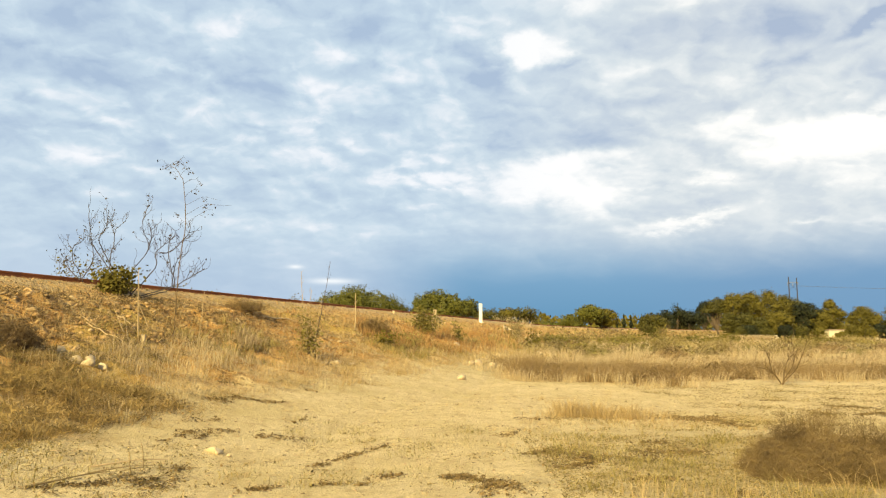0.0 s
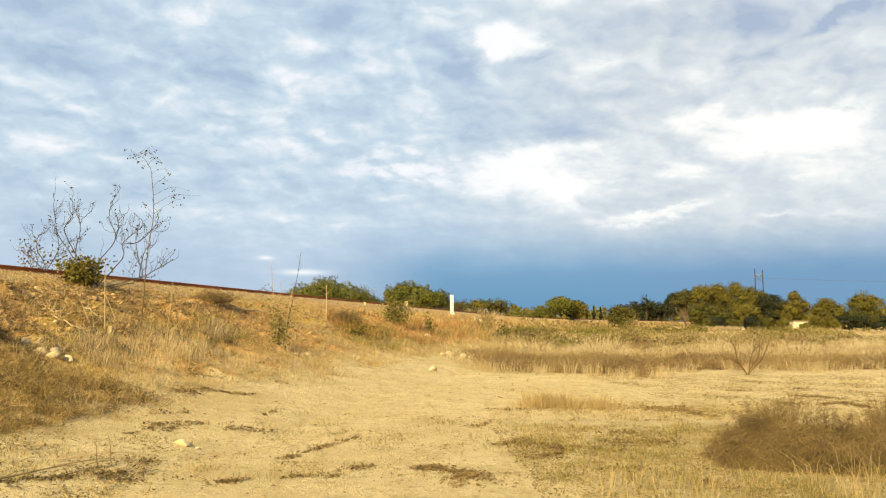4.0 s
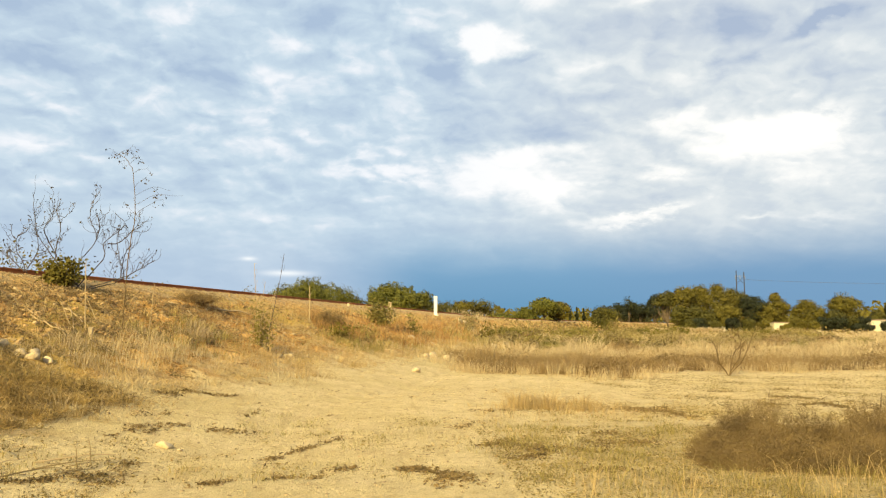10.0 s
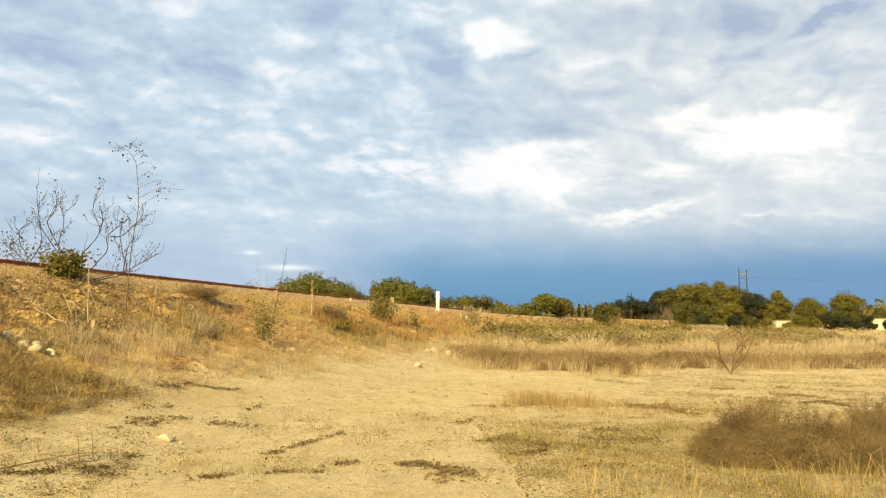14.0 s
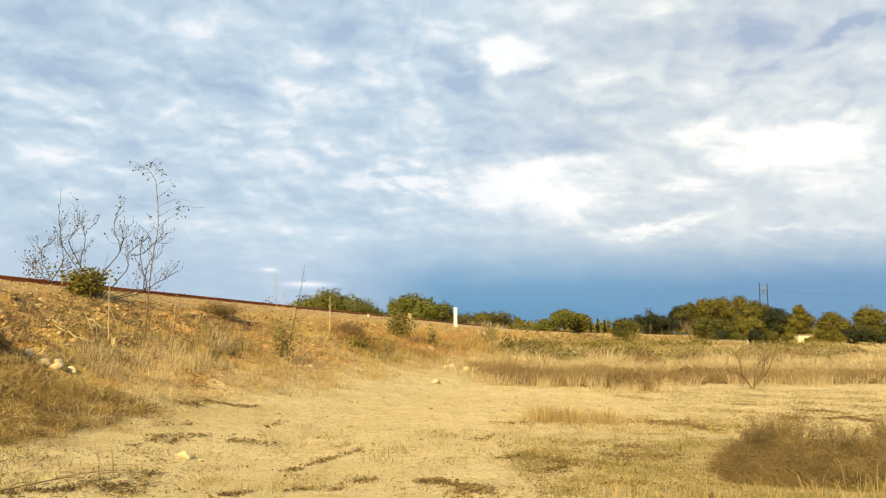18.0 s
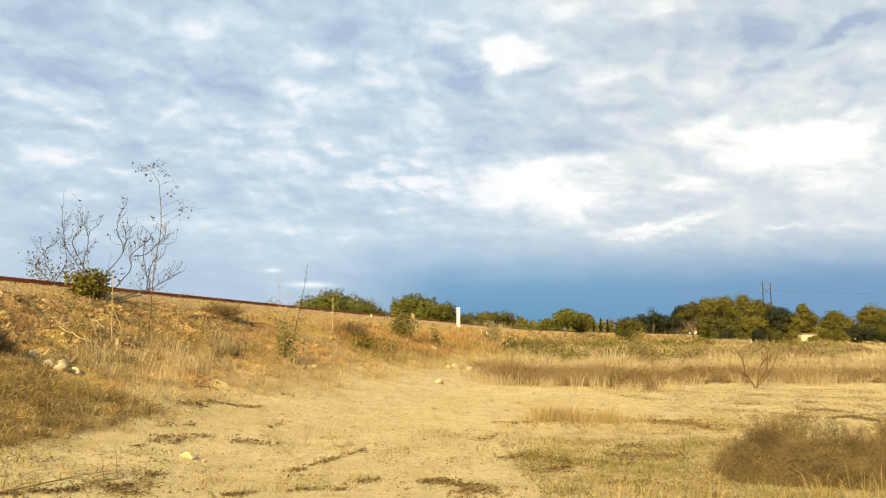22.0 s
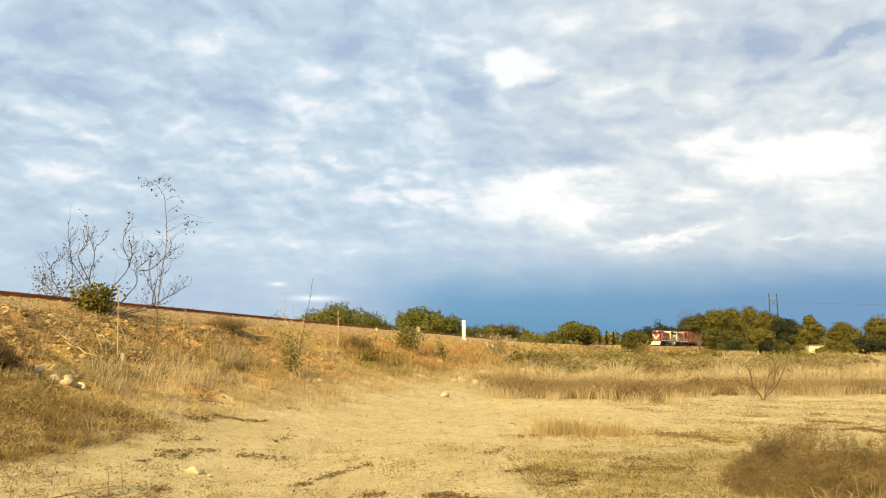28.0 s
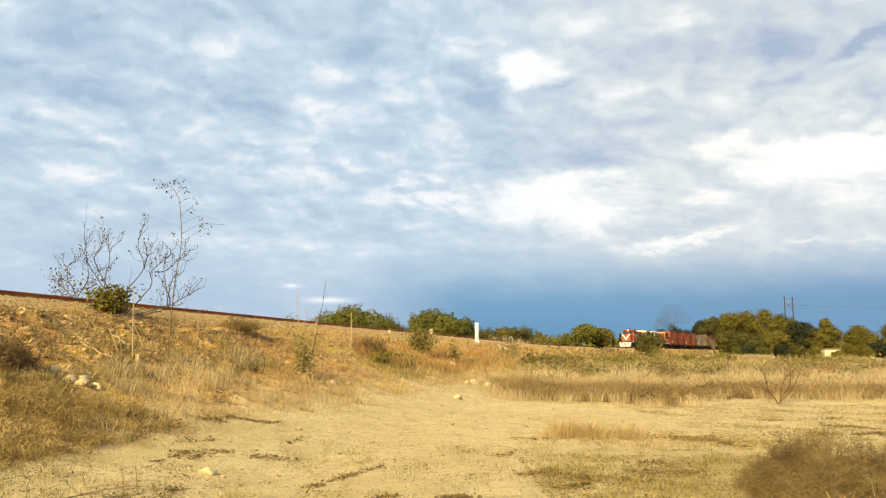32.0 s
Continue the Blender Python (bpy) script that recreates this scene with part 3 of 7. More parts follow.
# ---- ground and bank ----
def build_ground():
    def axis(fine_a, fine_b, step, far_a, far_b):
        mid = list(np.arange(fine_a, fine_b, step))
        lo, hi, d = [], [], step
        v = fine_a
        while v > far_a:
            d *= 1.12
            v -= d
            lo.append(v)
        v, d = mid[-1], step
        while v < far_b:
            d *= 1.12
            v += d
            hi.append(v)
        return np.array(lo[::-1] + mid + hi)

    xs, ys = axis(-11, 16, 0.10, -2600, 2600), axis(6, 36, 0.10, -400, 3600)
    gx, gy = np.meshgrid(xs, ys)
    gz = flat_height(gx.ravel(), gy.ravel())
    verts = np.stack([gx.ravel(), gy.ravel(), gz], -1)
    i, j = np.meshgrid(np.arange(len(ys) - 1), np.arange(len(xs) - 1), indexing="ij")
    a = (i * len(xs) + j).ravel()
    faces = np.stack([a, a + 1, a + 1 + len(xs), a + len(xs)], -1)
    ob = new("ground", mesh_of("ground", verts, faces, SOIL, True))
    tagged(ob, "pale trampled dirt ground with dry weeds", "ground", kind="structure")

    ss = np.concatenate([np.arange(-45, 60, 0.25), np.arange(60, 130, 0.6), np.arange(130, 760, 4.0)])
    es = np.concatenate([np.arange(-14, -2, 0.8), np.arange(-2, 2.4, 0.4), np.arange(2.4, 11.7, 0.16)])
    mid = np.array([track(s) for s in ss])
    bx = mid[:, 0, None] + np.cos(mid[:, 2, None]) * es[None]
    by = mid[:, 1, None] - np.sin(mid[:, 2, None]) * es[None]
    e2 = np.broadcast_to(es, bx.shape).ravel()
    bz = bank_height(e2, None, bx.ravel(), by.ravel())
    verts = np.stack([bx.ravel(), by.ravel(), bz], -1)
    i, j = np.meshgrid(np.arange(len(ss) - 1), np.arange(len(es) - 1), indexing="ij")
    a = (i * len(es) + j).ravel()
    faces = np.stack([a, a + 1, a + 1 + len(es), a + len(es)], -1)
    ob = new("railway_embankment", mesh_of("railway_embankment", verts, faces, SOIL, True))
    tagged(ob, "stony brown earth embankment carrying the railway", "embankment", kind="structure")
    return ob


build_ground()


def build_track():
    rails = thing("railway_track", pose(0, 0, 0), "rusty railway track on wooden sleepers along the embankment", "railway track", kind="structure")
    # rail cross-section: foot, web, head
    half = [(0.07, 0.0), (0.07, 0.012), (0.012, 0.035), (0.010, 0.125), (0.036, 0.140), (0.036, 0.168), (0.028, 0.174)]
    ring = half + [(-a, b) for a, b in reversed(half)]
    ss = np.concatenate([np.arange(-45, 100, 1.0), np.arange(100, 260, 2.0), np.arange(260, 760, 10.0)])
    for side in (0.753, -0.753):
        verts, faces = [], []
        for s in ss:
            x, y, h = track(s)
            for a, b in ring:
                verts.append((x + math.cos(h) * (side + a), y - math.sin(h) * (side + a), RAIL_TOP - 0.174 + b))
        k = len(ring)
        for i in range(len(ss) - 1):
            for j in range(k):
                faces.append((i * k + j, i * k + (j + 1) % k, (i + 1) * k + (j + 1) % k, (i + 1) * k + j))
        under("rail", mesh_of("rail", verts, faces, RUST), rails, "rust-brown steel rail")
    # sleepers: the nearest as pieces of their own, the rest joined
    bm = bmesh.new()
    box(bm, (2.6, 0.22, 0.16), (0, 0, 0), 0.012)
    me = bpy.data.meshes.new("sleeper")
    bm.to_mesh(me)
    bm.free()
    me.materials.append(TIE)
    rnd = random.Random(4)
    far_v, far_f, n = [], [], 0
    corner = np.array([(a, b, c) for a in (-1.3, 1.3) for b in (-0.11, 0.11) for c in (-0.08, 0.08)])
    quads = np.array([(0, 1, 3, 2), (4, 6, 7, 5), (0, 4, 5, 1), (2, 3, 7, 6), (1, 5, 7, 3), (0, 2, 6, 4)])
    for i in range(1000):
        s = -30 + i * 0.58
        x, y, h = track(s)
        z = RAIL_TOP - 0.174 - 0.08
        if i < 290:
            under("sleeper", me, rails, at=pose(x, y, z + rnd.uniform(-0.006, 0.0), 0, 0, math.degrees(-h) + rnd.uniform(-1.2, 1.2)))
        else:
            c, sn = math.cos(-h), math.sin(-h)
            far_v.append(np.stack([x + corner[:, 0] * c - corner[:, 1] * sn, y + corner[:, 0] * sn + corner[:, 1] * c, z + corner[:, 2]], -1))
            far_f.append(quads + n)
            n += 8
    far = under("far_sleepers", mesh_of("far_sleepers", np.concatenate(far_v), np.concatenate(far_f), TIE), rails)
    tagged(far, kind="stuff")


build_track()


# ---- trees ----
def grow_tree(name, x, y, tall, wide, leaf, label, seed, trunk_part=0.28, leaf_size=0.42, count=2600, lobes=9, flat=0.7, base=0.35, bark=BARK, group="trees beyond the railway", clumpy=False, clear=0.0):
    """A tree: a tapered forked trunk with limbs, and a crown of small leaf clumps massed round the limb ends, with gaps."""
    rng = np.random.default_rng(seed)
    z0 = float(height(x, y)[0]) - 0.05
    tree = thing(name, pose(x, y, z0, 0, 0, 0), label, "tree", group)
    r0 = 0.022 * tall + 0.03
    fork = tall * trunk_part
    lines, radii, ends = [], [], []
    top = np.array([rng.normal(0, 0.03) * tall, rng.normal(0, 0.03) * tall, fork])
    lines.append(np.array([(0, 0, -0.1), top * 0.5 + rng.normal(0, 0.02 * tall, 3) * (1, 1, 0), top]))
    radii.append([r0 * 1.25, r0, r0 * 0.8])
    for k in range(lobes):
        a = 2 * np.pi * (k + rng.uniform(-0.3, 0.3)) / lobes * 1.618
        rim = rng.uniform(0.0, 0.85) ** 0.6
        reach = wide * 0.42 * rim
        hi = tall * ((0.84 - 0.30 * rim * rim) if k % 3 else rng.uniform(base + 0.05, 0.7))
        end = np.array([math.cos(a) * reach, math.sin(a) * reach, hi])
        mid = (top + end) / 2 + rng.normal(0, 0.04 * tall, 3)
        lines.append(np.array([top, mid, end]))
        radii.append([r0 * 0.55, r0 * 0.32, r0 * 0.10])
        ends.append(end)
    under("trunk", mesh_of("trunk", *tubes(lines, radii, 6), bark, True), tree)
    ends = np.array(ends)
    share = count // lobes
    pts, outs = [], []
    for end in ends:
        r = wide * (rng.uniform(0.12, 0.21) if clumpy else rng.uniform(0.20, 0.33))
        d = rng.normal(size=(share, 3))
        d /= np.linalg.norm(d, axis=1, keepdims=True)
        rad = rng.uniform(0.5 if clumpy else 0.25, 1.0, (share, 1)) ** 0.5
        d = d * rad * (1 + 0.25 * np.sin(d[:, :1] * 7 + end[0]) + 0.2 * np.sin(d[:, 2:] * 9 + end[1]))
        q = end + d * (r, r, r * flat)
        # drop the clumps that fall in gaps, so that the sky shows through
        keep = np.sin(q[:, 0] * 5.1 / wide * 4) + np.sin(q[:, 1] * 4.3 / wide * 4 + 1) + np.sin(q[:, 2] * 5.7 / wide * 4 + seed) > (-2.2 if clumpy else -1.8)
        pts.append(q[keep])
        outs.append(d[keep])
    if clumpy:
        core = np.clip(rng.normal(size=(count // 4, 3)), -1.6, 1.6) * (wide * 0.20, wide * 0.20, tall * 0.17) + (0, 0, tall * 0.52)
        pts.append(core)
        outs.append(core - (0, 0, tall * 0.5))
    # stray sprays that break the outline
    stray = ends[rng.integers(0, lobes, count // 60)] + rng.normal(size=(count // 60, 3)) * (wide * 0.12, wide * 0.12, wide * 0.10 * flat)
    outs = np.concatenate(outs + [stray - (0, 0, tall * 0.5)])
    pts = np.concatenate(pts + [stray])
    keep = (pts[:, 2] > max(clear, tall * base * 0.3)) & (pts[:, 2] < tall)
    pts, outs = pts[keep], outs[keep] / (np.linalg.norm(outs[keep], axis=1, keepdims=True) + 1e-9) + (0, 0, 0.15)
    under("crown", mesh_of("crown", *leaves(pts, leaf_size, rng, 0.0, outs), leaf), tree)
    return tree


def place(u, y):
    """Sideways metres for a bearing u (tangent) at a depth."""
    return u * y


def column_tree(x, y, tall, wide, seed, label, leaf=DARK_LEAF):
    rng = np.random.default_rng(seed)
    tree = thing("cypress", on(x, y, -0.05), label, "tree", "dark column trees")
    line = np.array([(0, 0, 0), (rng.normal(0, 0.1), 0, tall * 0.5), (rng.normal(0, 0.15), 0, tall * 0.96)])
    under("trunk", mesh_of("trunk", *tubes([line], [[0.22, 0.14, 0.03]], 6), BARK, True), tree)
    n = 2000
    t = rng.uniform(0.06, 1.0, n)
    r = wide * 0.5 * np.minimum(1.0, (1.02 - t) * 2.2) * (0.75 + 0.35 * np.sin(t * 19 + seed)) * rng.uniform(0.2, 1, n) ** 0.5
    a = rng.uniform(0, 2 * np.pi, n)
    pts = np.stack([np.cos(a) * r, np.sin(a) * r, t * tall], -1)
    under("crown", mesh_of("crown", *leaves(pts, 0.5, rng), leaf), tree)


def build_trees():
    bushy = "round green mesquite tree behind the railway embankment"
    grow_tree("mesquite_tree", place(-0.104, 95), 95, 7.7, 9.6, FRESH, bushy, 11, 0.2, 0.19, 20000, 30, 0.75, 0.22, clumpy=True)
    grow_tree("mesquite_tree", place(-0.138, 97), 97, 6.9, 8.4, FRESH, bushy, 12, 0.2, 0.19, 14000, 24, 0.75, 0.22, clumpy=True)
    grow_tree("mesquite_tree", place(-0.012, 108), 108, 7.9, 8.0, FRESH, bushy, 13, 0.2, 0.19, 19000, 28, 0.8, 0.2, clumpy=True)
    grow_tree("mesquite_tree", place(0.020, 106), 106, 7.2, 6.0, FRESH, bushy, 14, 0.2, 0.19, 12000, 16, 0.75, 0.2, clumpy=True)
    grow_tree("mesquite_tree", place(-0.060, 100), 100, 5.6, 6.0, LEAF, "low green mesquite behind the embankment", 15, 0.2, 0.20, 5000, 8, 0.6, 0.2)
    grow_tree("mesquite_tree", place(0.062, 135), 135, 6.3, 5.2, LEAF, "low green mesquite behind the embankment", 16, 0.2, 0.24, 4500, 8, 0.6, 0.2)
    grow_tree("mesquite_tree", place(0.080, 138), 138, 6.2, 5.0, OLIVE, "low green mesquite behind the embankment", 17, 0.2, 0.24, 4500, 8, 0.6, 0.2)
    grow_tree("mesquite_tree", place(0.102, 140), 140, 6.2, 5.2, LEAF, "low green mesquite behind the embankment", 18, 0.2, 0.24, 4800, 8, 0.6, 0.2)
    small = "green tree standing in the dry field"
    far = "green trees beside the railway"
    for k, (u, y, tall, wide, leaf) in enumerate((
            (0.138, 190, 5.0, 7.0, FRESH), (0.165, 175, 4.8, 6.5, FRESH), (0.188, 165, 5.0, 6.8, FRESH), (0.208, 168, 4.6, 5.8, OLIVE),
            (0.267, 165, 6.2, 7.4, LEAF))):
        grow_tree("field_tree", place(u, y), y, tall, wide, leaf, small, 30 + k, 0.12, 0.28, 6500, 18, 0.8, 0.02, group=far, clumpy=True)
    # the tall grove in front of the bend
    grove = "tall olive-green tree in the grove by the field"
    for k, (u, y, tall, wide, leaf) in enumerate((
            (0.335, 322, 16.5, 9.0, DARK_LEAF), (0.350, 232, 13.8, 8.5, LEAF), (0.373, 230, 15.2, 9.0, OLIVE), (0.394, 236, 15.0, 11.0, OLIVE),
            (0.420, 230, 15.3, 12.0, OLIVE), (0.442, 240, 14.6, 10.0, LEAF), (0.4646, 228, 12.0, 9.6, DARK_LEAF), (0.496, 232, 12.6, 7.6, OLIVE), (0.482, 226, 9.0, 7.0, OLIVE),
            (0.386, 224, 8.0, 7.5, LEAF), (0.430, 222, 8.6, 9.0, OLIVE), (0.404, 222, 6.6, 7.0, LEAF), (0.3655, 225, 8.4, 5.4, LEAF),
            (0.5385, 228, 9.9, 10.0, OLIVE), (0.590, 228, 12.3, 10.6, OLIVE), (0.575, 222, 6.6, 6.5, LEAF),
            (0.634, 236, 7.2, 5.0, LEAF), (0.650, 262, 11.2, 3.6, DARK_LEAF), (0.690, 236, 10.0, 10.0, OLIVE), (0.730, 230, 9.0, 9.0, LEAF))):
        grow_tree("grove_tree", place(u, y), y, tall, wide, leaf, grove, 60 + k, 0.2, 0.34, 11000, 24, 0.9, 0.40 if k == 0 else 0.24 if k == 1 else 0.12, group="grove by the field", clumpy=True, clear=8.0 if k == 1 else 0.0)
    # dark thicket added under and between the crowns in place of their shade
    for k, (u, y, tall, wide, leaf) in enumerate((
            (0.379, 219, 3.8, 5.0, LEAF), (0.392, 219, 4.2, 6.0, DARK_LEAF), (0.412, 218, 3.6, 5.5, LEAF), (0.437, 218, 4.4, 6.0, DARK_LEAF), (0.458, 218, 4.0, 6.0, LEAF), (0.480, 220, 3.6, 5.0, OLIVE),
            (0.522, 219, 4.4, 6.0, OLIVE), (0.5465, 216, 3.6, 4.4, OLIVE), (0.5085, 217, 2.4, 3.4, OLIVE), (0.5558, 219, 4.8, 4.4, DARK_LEAF), (0.567, 220, 4.2, 4.5, DARK_LEAF), (0.583, 218, 5.0, 6.0, DARK_LEAF), (0.600, 218, 4.8, 5.5, LEAF),
            (0.6148, 216, 5.2, 5.4, DARK_LEAF), (0.6075, 215, 2.6, 5.0, DARK_LEAF), (0.644, 214, 3.2, 3.4, DARK_LEAF), (0.660, 214, 3.4, 4.4, LEAF), (0.676, 216, 4.0, 5.0, DARK_LEAF), (0.697, 216, 4.5, 6.0, LEAF))):
        grow_tree("shade_bush", place(u, y), y, tall, wide, leaf, "added leafy bush filling the dark shaded foot of the grove", 160 + k, 0.1, 0.32, 2600, 11, 0.9, 0.03, group="bushes under the grove", clumpy=True)
    for k, (u, y, tall, wide) in enumerate(((0.286, 300, 11.0, 5.2), (0.299, 296, 13.4, 4.2), (0.305, 302, 11.4, 5.0), (0.313, 298, 10.4, 6.4), (0.320, 300, 11.0, 5.4))):
        grow_tree("dark_tree", place(u, y), y, tall, wide + 1.5, DARK_LEAF, "dark green tree beyond the railway", 90 + k, 0.2, 0.5, 2600, 8, 1.3, 0.1, group="dark trees beyond the railway")
    for k, (u, y, tall, wide) in enumerate(((0.205, 330, 9.5, 2.2), (0.222, 325, 9.0, 1.8), (0.231, 330, 10.0, 2.0), (0.240, 335, 9.6, 1.7), (0.262, 320, 9.0, 2.6), (0.275, 325, 10.4, 2.0))):
        column_tree(place(u, y), y, tall, wide, 100 + k, "slim dark green trees beyond the railway")


build_trees()


def build_woods():
    """Far woods all round, in one mass of leaf clumps with an uneven top."""
    rng = np.random.default_rng(5)
    n = 34000
    a = rng.uniform(-1.3, 1.3, n)
    r = rng.uniform(420, 640, n)
    x, y = np.sin(a) * r, np.cos(a) * r
    top = 10.5 + 2.5 * np.sin(a * 23) + 2.0 * np.sin(a * 57 + 1) + 1.2 * np.sin(a * 131 + 2)
    top = np.clip(top, 6.0, 16)
    z = rng.uniform(0, 1, n) ** 0.7 * top
    ob = new("far_woods", mesh_of("far_woods", *leaves(np.stack([x, y, z], -1), 2.6, rng), OLIVE))
    tagged(ob, "distant olive-green scrub and woods along the horizon", "woods", kind="stuff")


build_woods()


# ---- grass and weeds ----
def on_bank(n, s0, s1, e0, e1, rng):
    s, e = rng.uniform(s0, s1, n), rng.uniform(e0, e1, n)
    mid = np.array([track(v) for v in s])
    x, y = mid[:, 0] + np.cos(mid[:, 2]) * e, mid[:, 1] - np.sin(mid[:, 2]) * e
    return np.stack([x, y, height(x, y)], -1)


def on_flat(n, x0, x1, y0, y1, rng):
    x, y = rng.uniform(x0, x1, n), rng.uniform(y0, y1, n)
    return np.stack([x, y, height(x, y)], -1)


def patchy(pts, scale, level, seed=0.0, fuzz=0.0):
    """Keeps the places where a slow relief lies over a level, so that growth stands in patches."""
    stray = np.random.default_rng(int(seed * 10) + 1).normal(0, fuzz, len(pts)) if fuzz else 0.0
    return pts[bumps(pts[:, 0], pts[:, 1], scale, seed) + stray > level]


def tufts(centres, per, spread, tall, width, rng, lean=0.35, droop=0.5):
    c = np.repeat(centres, per, 0)
    roots = c + np.concatenate([rng.normal(0, spread, (len(c), 2)), np.zeros((len(c), 1))], 1)
    size = np.repeat(rng.uniform(0.6, 1.3, len(centres)), per)
    return blades(roots, tall * size, width, lean, rng, droop, c)


def stuff(name, geo, material, label, category="grass"):
    return tagged(new(name, mesh_of(name, *geo, material)), label, category, kind="stuff")


def build_grass():
    r = np.random.default_rng(21)
    # foot of the bank: tall pale grass, and brown brush beside it
    stuff("tall_grass", joined(
        tufts(on_bank(40, 16.2, 20.0, 5.8, 7.2, r), 24, 0.12, 0.42, 0.006, r, 0.5), tufts(on_bank(10, 22.0, 22.8, 5.2, 5.8, r), 60, 0.10, 0.34, 0.008, r, 0.5),
        tufts(patchy(on_bank(330, 15.0, 21, 5.4, 8.2, r), 1.1, -0.1, 4.0), 15, 0.12, 0.14, 0.006, r, 0.9),
        tufts(patchy(on_bank(260, 20, 30, 4.6, 7.4, r), 1.5, 0.0, 4.0), 18, 0.12, 0.20, 0.007, r, 0.8),
        tufts(on_bank(46, 20, 34, 6.6, 8.6, r), 18, 0.12, 0.24, 0.008, r, 0.6),
        tufts(on_bank(70, 34, 50, 6.8, 9.6, r), 20, 0.14, 0.34, 0.011, r, 0.5),
        tufts(patchy(on_bank(110, 7, 17, 5.6, 8.6, r), 1.2, 0.1, 3.0), 10, 0.10, 0.30, 0.006, r, 0.5)), PALE_STRAW,
        "tall pale dry grass at the foot of the embankment")
    stuff("brown_brush", joined(
        tufts(patchy(on_bank(620, 8.0, 15.2, 6.2, 8.5, r), 1.3, 0.05, 1.0), 50, 0.13, 0.13, 0.0045, r, 1.2),
        tufts(on_bank(60, 8, 15, 5.6, 6.8, r), 46, 0.16, 0.13, 0.005, r, 1.3),
        tufts(patchy(on_bank(50, 15, 20, 7.2, 8.2, r), 1.1, 0.1), 30, 0.2, 0.08, 0.005, r, 1.5),
        tufts(on_bank(150, 20, 40, 6.6, 9.2, r), 26, 0.2, 0.09, 0.007, r, 1.5)), BRUSH,
        "matted brown dry brush at the foot of the embankment", "brush")
    mat = on_bank(76000, 7.0, 15.8, 5.9, 9.0, r)
    rise = 0.42 + 0.5 * bumps(mat[:, 0], mat[:, 1], 1.5, 1.0)
    mat, rise = mat[rise > 0.16], rise[rise > 0.16]
    aside, along = offside(mat[:, 0], mat[:, 1])
    thick = np.clip((9.0 - aside) / 1.6, 0, 1) * np.clip((16.0 - along) / 3.0, 0, 1) + 0.25 * bumps(mat[:, 0], mat[:, 1], 0.8, 5.0)
    keep = r.uniform(0, 1, len(mat)) < thick
    mat, rise = mat[keep], rise[keep]
    mat[:, 2] += r.uniform(0, 1, len(mat)) ** 1.3 * np.clip(rise, 0, 0.75) * 0.36
    mat = mat[~((mat[:, 0] > -6.7) & (mat[:, 0] < -5.2) & (mat[:, 1] > 13.2) & (mat[:, 1] < 14.2))]
    stuff("tangled_brush", slivers(mat, 0.15, 0.008, r), BRUSH, "tangled olive-brown dead brush at the foot of the embankment", "brush")
    weeds = np.concatenate([patchy(on_bank(26000, 3, 40, 2.6, 5.0, r), 1.1, 0.0, 2.0), patchy(on_bank(34000, 3, 40, 4.8, 8.4, r), 1.1, -0.1, 2.0)])
    weeds[:, 2] += r.uniform(0, 0.12, len(weeds))
    stuff("dead_stalks", slivers(weeds, 0.20, 0.009, r), STRAW, "bits of dead straw and stalk over the embankment", "straw")
    # dark slivers in place of the shaded gaps among the bank's stones and brush
    dark = np.concatenate([patchy(on_bank(90000, 3, 25, 2.4, 6.2, r), 0.6, 0.1, 6.0), patchy(on_bank(30000, 8, 15.5, 6.0, 8.6, r), 0.5, 0.2, 3.0), patchy(on_bank(16000, 24, 45, 3.0, 6.8, r), 0.9, 0.3, 6.0)])
    dark[:, 2] += r.uniform(-0.02, 0.07, len(dark))
    stuff("shade_slivers", slivers(dark, 0.15, 0.011, r), LITTER_AND_SHADE, "dark slivers standing in for shaded gaps over the embankment", "litter")
    # on the bank
    stuff("bank_grass", joined(
        tufts(patchy(on_bank(260, 2, 24, 3.0, 5.6, r), 4.0, 0.1), 10, 0.07, 0.16, 0.009, r), tufts(patchy(on_bank(420, 8, 24, 5.4, 8.0, r), 2.0, 0.1), 10, 0.08, 0.17, 0.007, r), tufts(patchy(on_bank(620, 22, 40, 3.4, 8.8, r), 4.0, 0.0), 12, 0.09, 0.20, 0.010, r),
        tufts(patchy(on_bank(1500, 40, 110, 3.2, 10.0, r), 6.0, -0.15), 12, 0.12, 0.36, 0.018, r), tufts(on_bank(2600, 105, 330, 2.8, 10.5, r), 9, 0.5, 0.5, 0.06, r, 0.8)), STRAW,
        "tufts of straw-coloured dry grass on the embankment")
    stuff("rust_grass", joined(
        tufts(on_bank(34, 23.5, 30, 3.1, 5.0, r), 20, 0.12, 0.26, 0.010, r),
        tufts(on_bank(120, 33, 37, 4.0, 6.4, r), 22, 0.14, 0.36, 0.014, r),
        tufts(on_bank(200, 37, 58, 4.6, 7.6, r), 22, 0.16, 0.42, 0.016, r),
        tufts(on_bank(150, 60, 100, 4.5, 8.5, r), 20, 0.2, 0.45, 0.022, r),
        tufts(patchy(on_bank(200, 10, 34, 3.4, 6.4, r), 3.0, 0.25, 2.0), 14, 0.1, 0.2, 0.009, r)), RED_GRASS,
        "reddish-brown dry weeds on the embankment", "weeds")
